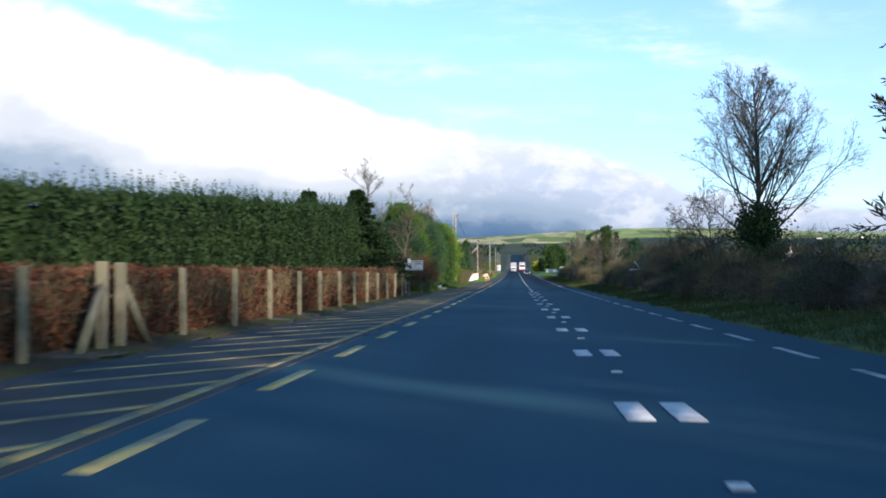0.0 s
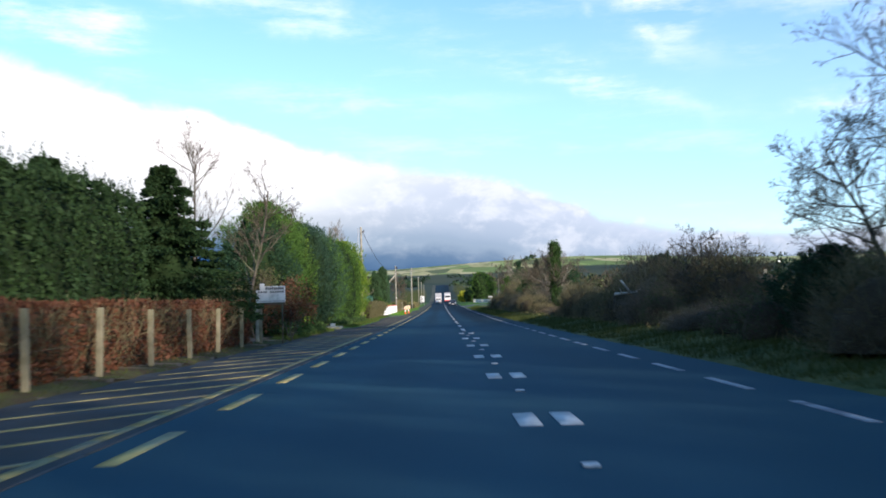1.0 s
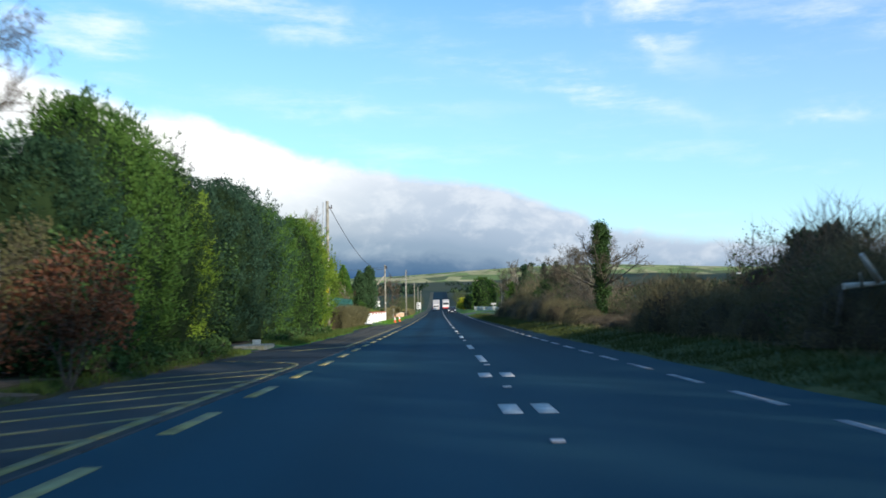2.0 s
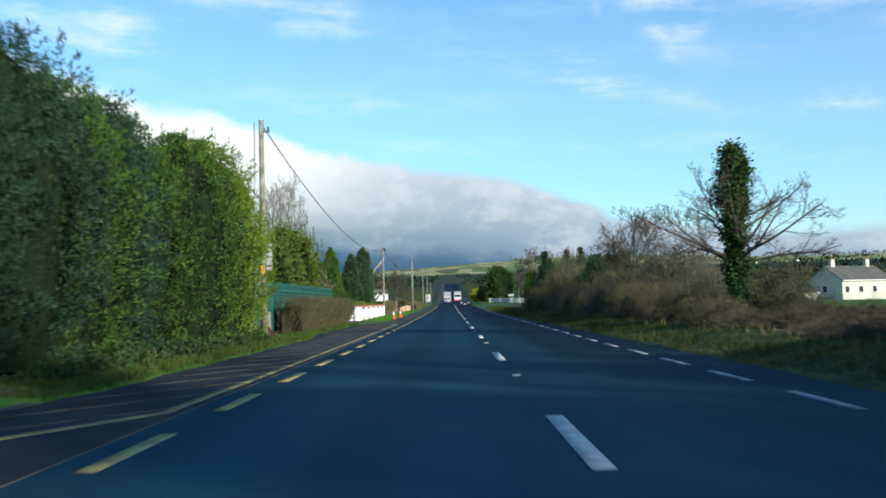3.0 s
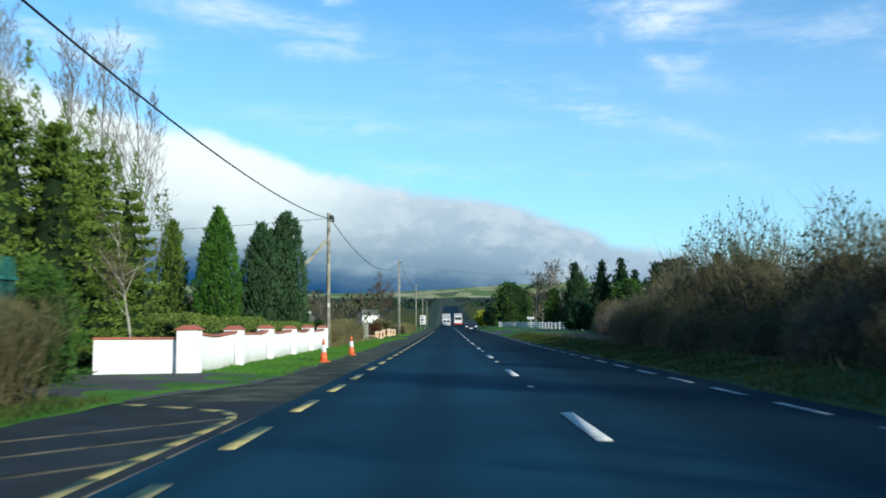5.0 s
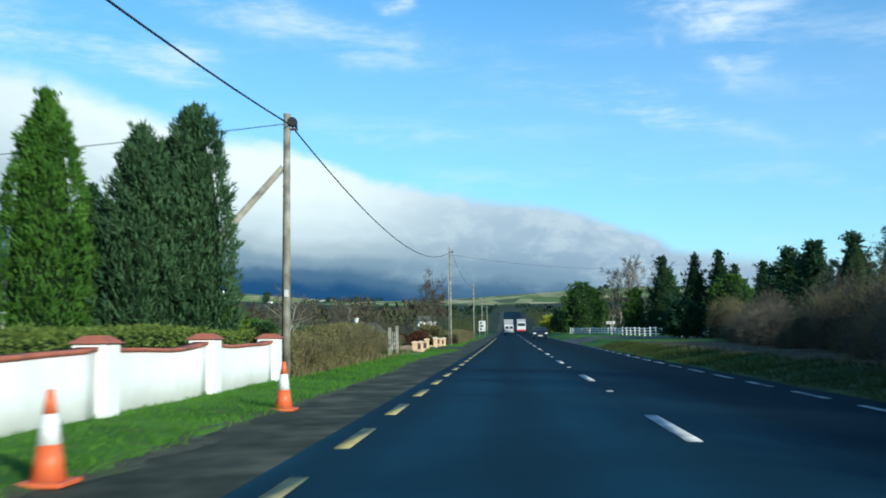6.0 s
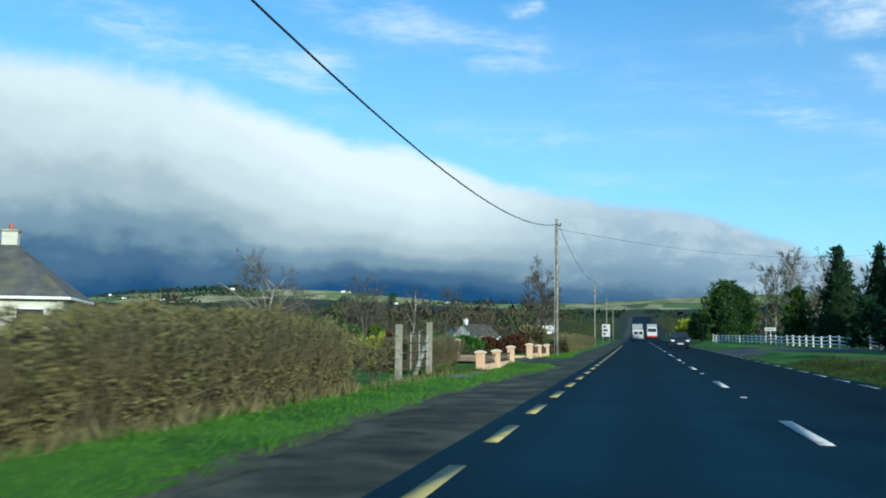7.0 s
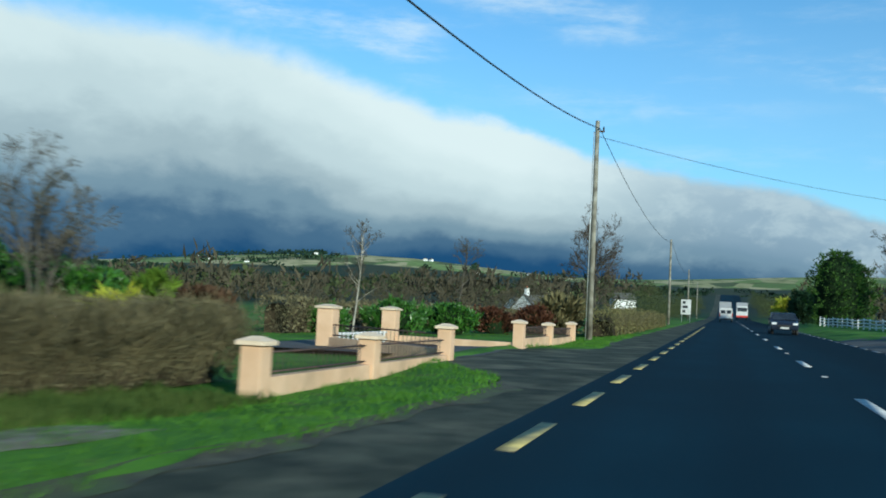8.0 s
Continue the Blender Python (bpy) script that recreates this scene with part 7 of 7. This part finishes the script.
def van(loc):
    v = thing("van", loc, "white panel van with rear doors, on the road", "van")
    part("body", prism([(-0.93, 0.35), (0.93, 0.35), (0.95, 1.0), (0.88, 1.95), (0.78, 2.08), (-0.78, 2.08), (-0.88, 1.95), (-0.95, 1.0)], 0.0, 4.3), M["van_white"], v)
    part("cab", prism([(-0.93, 0.35), (0.93, 0.35), (0.95, 1.0), (0.80, 1.30), (-0.80, 1.30), (-0.95, 1.0)], 4.3, 5.1), M["van_white"], v)
    for x in (-0.42, 0.42):
        d = part("rear_door", box(x - 0.40, x + 0.40, -0.03, -0.002, 0.55, 1.95, 0.02), M["van_white"], v)
        part("rear_window", box(x - 0.32, x + 0.32, -0.036, -0.028, 1.25, 1.75), M["window"], d)
    part("bumper", box(-0.92, 0.92, -0.12, 0.0, 0.35, 0.52, 0.03), M["rubber"], v)
    part("number_plate", box(-0.26, 0.26, -0.045, -0.033, 0.62, 0.73), M["sign_white"], v)
    for x in (-0.88, 0.88):
        part("tail_lamp", box(x - 0.06, x + 0.06, -0.03, 0.0, 0.75, 1.35, 0.01), M["lamp_red"], v)
        for y in (0.9, 4.1):
            wheel(v, x * 0.95, y)
    return v


def lorry(loc, rz, label, body_mat, cab_mat, cab_front):
    v = thing("lorry", loc, label, "lorry", rz=rz)
    part("box_body", box(-1.22, 1.22, 0.0, 7.4, 0.95, 3.75, 0.04), M[body_mat], v)
    part("chassis", box(-0.5, 0.5, 0.1, 9.4, 0.6, 0.94, 0.02), M["rubber"], v)
    c = part("cab", prism([(-1.2, 0.55), (1.2, 0.55), (1.2, 2.2), (1.05, 2.95), (-1.05, 2.95), (-1.2, 2.2)], 7.7, 9.5), M[cab_mat], v)
    part("windscreen", box(-1.02, 1.02, 9.49, 9.53, 1.75, 2.6, 0.01), M["window"], c)
    part("bumper", box(-1.2, 1.2, 9.5, 9.62, 0.45, 0.85, 0.03), M["red_paint" if cab_front else "lorry_grey"], c)
    for x in (-0.95, 0.95):
        part("headlamp", box(x - 0.14, x + 0.14, 9.50, 9.54, 0.92, 1.12, 0.01), M["pvc"], c)
        part("tail_lamp", box(x - 0.12, x + 0.12, -0.03, 0.0, 0.7, 0.9), M["lamp_red"], v)
        for y in (1.2, 2.5, 8.5):
            wheel(v, x * 1.05, y, 0.48, 0.28)
    part("rear_frame", box(-1.2, 1.2, -0.03, -0.002, 0.98, 3.7, 0.01), M["lorry_grey"], v)
    return v


def car(loc, rz):
    v = thing("car", loc, "dark blue family car in the oncoming lane", "car", rz=rz)
    side = [(-2.1, 0.32), (2.1, 0.32), (2.12, 0.62), (1.95, 0.82), (1.0, 0.95), (0.35, 1.44), (-1.25, 1.46), (-1.95, 0.98), (-2.12, 0.85)]
    b = bmesh.new()
    L = [b.verts.new((-0.86 + (0.13 if z > 1.2 else 0), y, z)) for y, z in side]
    R = [b.verts.new((0.86 - (0.13 if z > 1.2 else 0), y, z)) for y, z in side]
    b.faces.new(L)
    b.faces.new(R[::-1])
    for k in range(len(side)):
        b.faces.new((L[k], R[k], R[(k + 1) % len(side)], L[(k + 1) % len(side)]))
    bmesh.ops.recalc_face_normals(b, faces=b.faces)
    bmesh.ops.bevel(b, geom=list(b.edges), offset=0.05, segments=2, affect="EDGES", profile=0.6)
    part("body", b, M["car_dark"], v)
    w = bmesh.new()
    q = [w.verts.new(p) for p in ((-0.74, 0.98, 0.985), (0.74, 0.98, 0.985), (0.66, 0.42, 1.40), (-0.66, 0.42, 1.40))]
    w.faces.new(q)
    bmesh.ops.translate(w, verts=w.verts, vec=(0, 0.012, 0.012))
    part("windscreen", w, M["window"], v)
    part("grille", box(-0.4, 0.4, 2.10, 2.14, 0.50, 0.64, 0.01), M["rubber"], v)
    part("number_plate", box(-0.26, 0.26, 2.13, 2.15, 0.38, 0.49), M["sign_white"], v)
    for x in (-0.66, 0.66):
        part("headlamp", box(x - 0.15, x + 0.15, 2.02, 2.10, 0.64, 0.78, 0.02), M["pvc"], v)
        part("wing_mirror", box(x * 1.36 - 0.09, x * 1.36 + 0.09, 0.75, 0.87, 0.92, 1.05, 0.02), M["car_dark"], v)
        for y in (-1.3, 1.35):
            wheel(v, x * 1.16, y, 0.32, 0.2)
    return v


def on_road(x, y):
    return (x, y, float(gz(y)) - 0.008 * abs(x))


van(on_road(-1.75, 262.0))
lorry(on_road(-1.85, 325.0), 0, "grey box lorry seen from behind, on the road", "lorry_grey", "van_white", False)
lorry(on_road(1.75, 345.0), 180, "white and red lorry coming along the road", "lorry_grey", "van_white", True)
car(on_road(1.85, 183.0), 180)

# ---- grass verges ----
def blades(name, loc, x0, x1, y0, y1, n, h, mat, label, seed, keep=None):
    rng = np.random.default_rng(seed)
    x, y = x0 + (x1 - x0) * rng.random(n), y0 + (y1 - y0) * rng.random(n)
    if keep:
        ok = keep(x, y, rng)
        x, y = x[ok], y[ok]
    n = len(x)
    z = gnd(x, y)
    tuft = 0.6 + 0.7 * np.clip(lumps(np.stack([x, y, z], 1), 2.2, seed) + 0.3, 0, 1)
    H = h * tuft * (0.5 + 0.9 * rng.random(n))
    P = np.stack([x, y, z - 0.01], 1) - np.array(loc)
    D = np.stack([0.45 * rng.normal(size=n), 0.45 * rng.normal(size=n), np.ones(n)], 1)
    ob = new(name, mesh_np(name, *slivers(P, D, H, 0.010 + 0.09 * H, rng), mat))
    ob.location = loc
    return tagged(ob, label, "grass", kind="stuff")


off_left = lambda x, y, rng: (x < left_edge(y) + 0.02 - 0.08 * rng.random(len(x))) & ~((y > 60.4) & (y < 67.8)) & ~((y > 134.6) & (y < 140.6)) & ~((y > 7.8) & (y < 12.8))
blades("verge_grass", (-6.5, 90.0, 0.0), -7.7, -4.9, 62.0, 160.0, 90000, 0.085, M["blade"], "bright green grass verge beside the hard shoulder", 301, off_left)
blades("verge_grass", (-6.9, -40.0, 0.0), -7.6, -6.6, -80.0, -8.0, 5000, 0.08, M["dry_blade"], "thin dull grass under fence posts", 302, off_left)
blades("verge_grass", (-6.6, 25.0, 0.0), -7.5, -5.9, -8.0, 60.5, 34000, 0.15, M["rough_blade"], "rough grass at the foot of hedges", 303, off_left)
blades("verge_grass", (5.2, 40.0, 0.0), 3.9, 6.2, -70.0, 135.0, 80000, 0.13, M["dry_blade"], "rough green grass verge below scrub", 304, lambda x, y, rng: x > 3.95 + 0.15 * np.sin(y * 1.1) + 0.12 * rng.random(len(x)))
blades("dead_grass", (-7.3, 104.0, 0.0), -7.75, -7.1, 92.5, 110.0, 2600, 0.24, M["straw"], "tufts of dead straw-coloured grass under a hedge", 305, lambda x, y, rng: lumps(np.stack([x, y, x], 1), 1.6, 5) > 0.0)
blades("dead_grass", (6.9, 20.0, 0.0), 5.6, 6.6, -70.0, 118.0, 3500, 0.24, M["straw"], "dead straw grass under roadside scrub", 306)
blades("dead_grass", (-7.2, 113.0, 0.0), -7.7, -6.9, 110.5, 118.0, 900, 0.20, M["straw"], "dead weeds and straw round a field gate", 308, lambda x, y, rng: lumps(np.stack([x, y, x], 1), 2.5, 3) > 0.15)
blades("verge_grass", (-7.9, 122.0, 0.0), -8.75, -7.0, 117.8, 125.2, 9000, 0.16, M["rough_blade"], "rough tufted grass below a trimmed hedge", 309)
blades("lawn_grass", (-10.0, 140.0, 0.0), -22.0, -7.7, 120.0, 165.0, 30000, 0.06, M["blade"], "mown garden lawn behind a low wall", 307, lambda x, y, rng: ~((y > 134.5) & (y < 140.7)))


# ---- distant woods and hedgerows ----
def woods(name, label, spots, mat, seed, per, leaf, wide=0.8, rise=0.6):
    rng = np.random.default_rng(seed)
    x, y, h, r = spots
    n = len(x)
    z = gnd(x, y)
    t, f = rng.random((n, per)) * 2 * math.pi, rng.random((n, per))
    rr = r[:, None] * np.sqrt(np.clip(1.05 - f ** 2, 0, 1)) * (0.55 + 0.5 * rng.random((n, per)))
    P = np.stack([x[:, None] + rr * np.cos(t), y[:, None] + rr * np.sin(t), z[:, None] + h[:, None] * (0.05 + 0.95 * f) * (0.75 + 0.3 * rng.random((n, 1)))], -1).reshape(-1, 3)
    s = np.repeat(h * leaf, per) * (0.6 + 0.8 * rng.random(n * per))
    D = rng.normal(size=(n * per, 3)) + np.array([0, 0, rise])
    return tagged(new(name, mesh_np(name, *leaves(P, D, s, s * wide, rng), mat)), label, "woodland", kind="stuff")


wr = np.random.default_rng(404)


def polar(n, a0, a1, r0, r1, h0, h1, wide=0.45, clear=26.0):
    a, r = np.radians(a0 + (a1 - a0) * wr.random(n)), r0 + (r1 - r0) * wr.random(n)
    x, y = r * np.sin(a), 60 + r * np.cos(a)
    ok = np.abs(x + 1) > clear
    x, y = x[ok], y[ok]
    h = h0 + (h1 - h0) * wr.random(len(x))
    return x, y, h, h * wide


M["far_dark"] = material("distant_dark_woodland", (0.012, 0.028, 0.018), (0.030, 0.055, 0.030), 0.02, 0.95, island=0.5, spec=0.1)
M["far_brown"] = material("distant_bare_woodland", (0.048, 0.044, 0.030), (0.095, 0.084, 0.054), 0.05, 0.95, island=0.3, spec=0.1)
M["far_olive"] = material("distant_olive_woodland", (0.036, 0.052, 0.022), (0.080, 0.095, 0.040), 0.05, 0.95, island=0.3, spec=0.1)
woods("distant_woodland", "dark band of distant conifer woods below the hills", polar(2200, -60, 45, 700, 1800, 10, 18, 0.7), M["far_dark"], 411, 26, 0.42)
woods("distant_woodland", "leafless brown trees and hedgerows in the valley", polar(900, -62, 45, 240, 900, 5, 10, 0.6), M["far_brown"], 412, 80, 0.30, 0.22, 1.2)
woods("distant_woodland", "olive-green trees and hedges in the valley", polar(500, -62, 45, 260, 1000, 5, 9, 0.55), M["far_olive"], 413, 70, 0.17)
woods("near_woodland", "leafless brown trees beyond the gardens", polar(110, -40, -6, 135, 260, 2.2, 4.2, 0.7, 17.0), M["far_brown"], 414, 1300, 0.055, 0.16, 0.9)
woods("near_woodland", "mixed trees and bushes along the far road", (np.concatenate([-9 - 5 * wr.random(70), 7 + 6 * wr.random(70)]), np.concatenate([205 + 250 * wr.random(70), 262 + 220 * wr.random(70)]), 2.0 + 3.0 * wr.random(140), 1.6 + 1.0 * wr.random(140)), M["far_olive"], 415, 600, 0.07, 0.18, 0.9)
# hedgerows on the hillside, row by row
hx, hy = [], []
for k in range(34):
    a, r = math.radians(-55 + 95 * wr.random()), 1750 + 850 * wr.random()
    cx, cy, d, L = r * math.sin(a), 60 + r * math.cos(a), wr.random() * math.pi, 120 + 240 * wr.random()
    s = np.linspace(-0.5, 0.5, int(L / 11)) * L
    hx.append(cx + s * math.cos(d))
    hy.append(cy + s * math.sin(d))
hx, hy = np.concatenate(hx), np.concatenate(hy)
hh = 4 + 7 * wr.random(len(hx))
woods("distant_hedgerow", "dark hedgerows dividing the hillside fields", (hx, hy, hh, hh * 0.8), M["far_dark"], 416, 16, 0.5)
fr = random.Random(9)
for k in range(16):
    a, r = math.radians(fr.uniform(-45, 28)), fr.uniform(2100, 2600)
    if abs(math.degrees(a) - 4) < 9:
        continue
    x, y = r * math.sin(a), 60 + r * math.cos(a)
    fh = thing("farmhouse", on(x, y), "tiny white farmhouse on a distant hillside", "house", "hillside farmhouses", rz=fr.uniform(-40, 40))
    part("wall", box(-5, 5, -3, 3, -2, 3.2), M["render_white"], fh)
    part("roof", prism([(-5.3, 3.2), (5.3, 3.2), (0, 6.2)], -3.3, 3.3), M["slate"], fh)
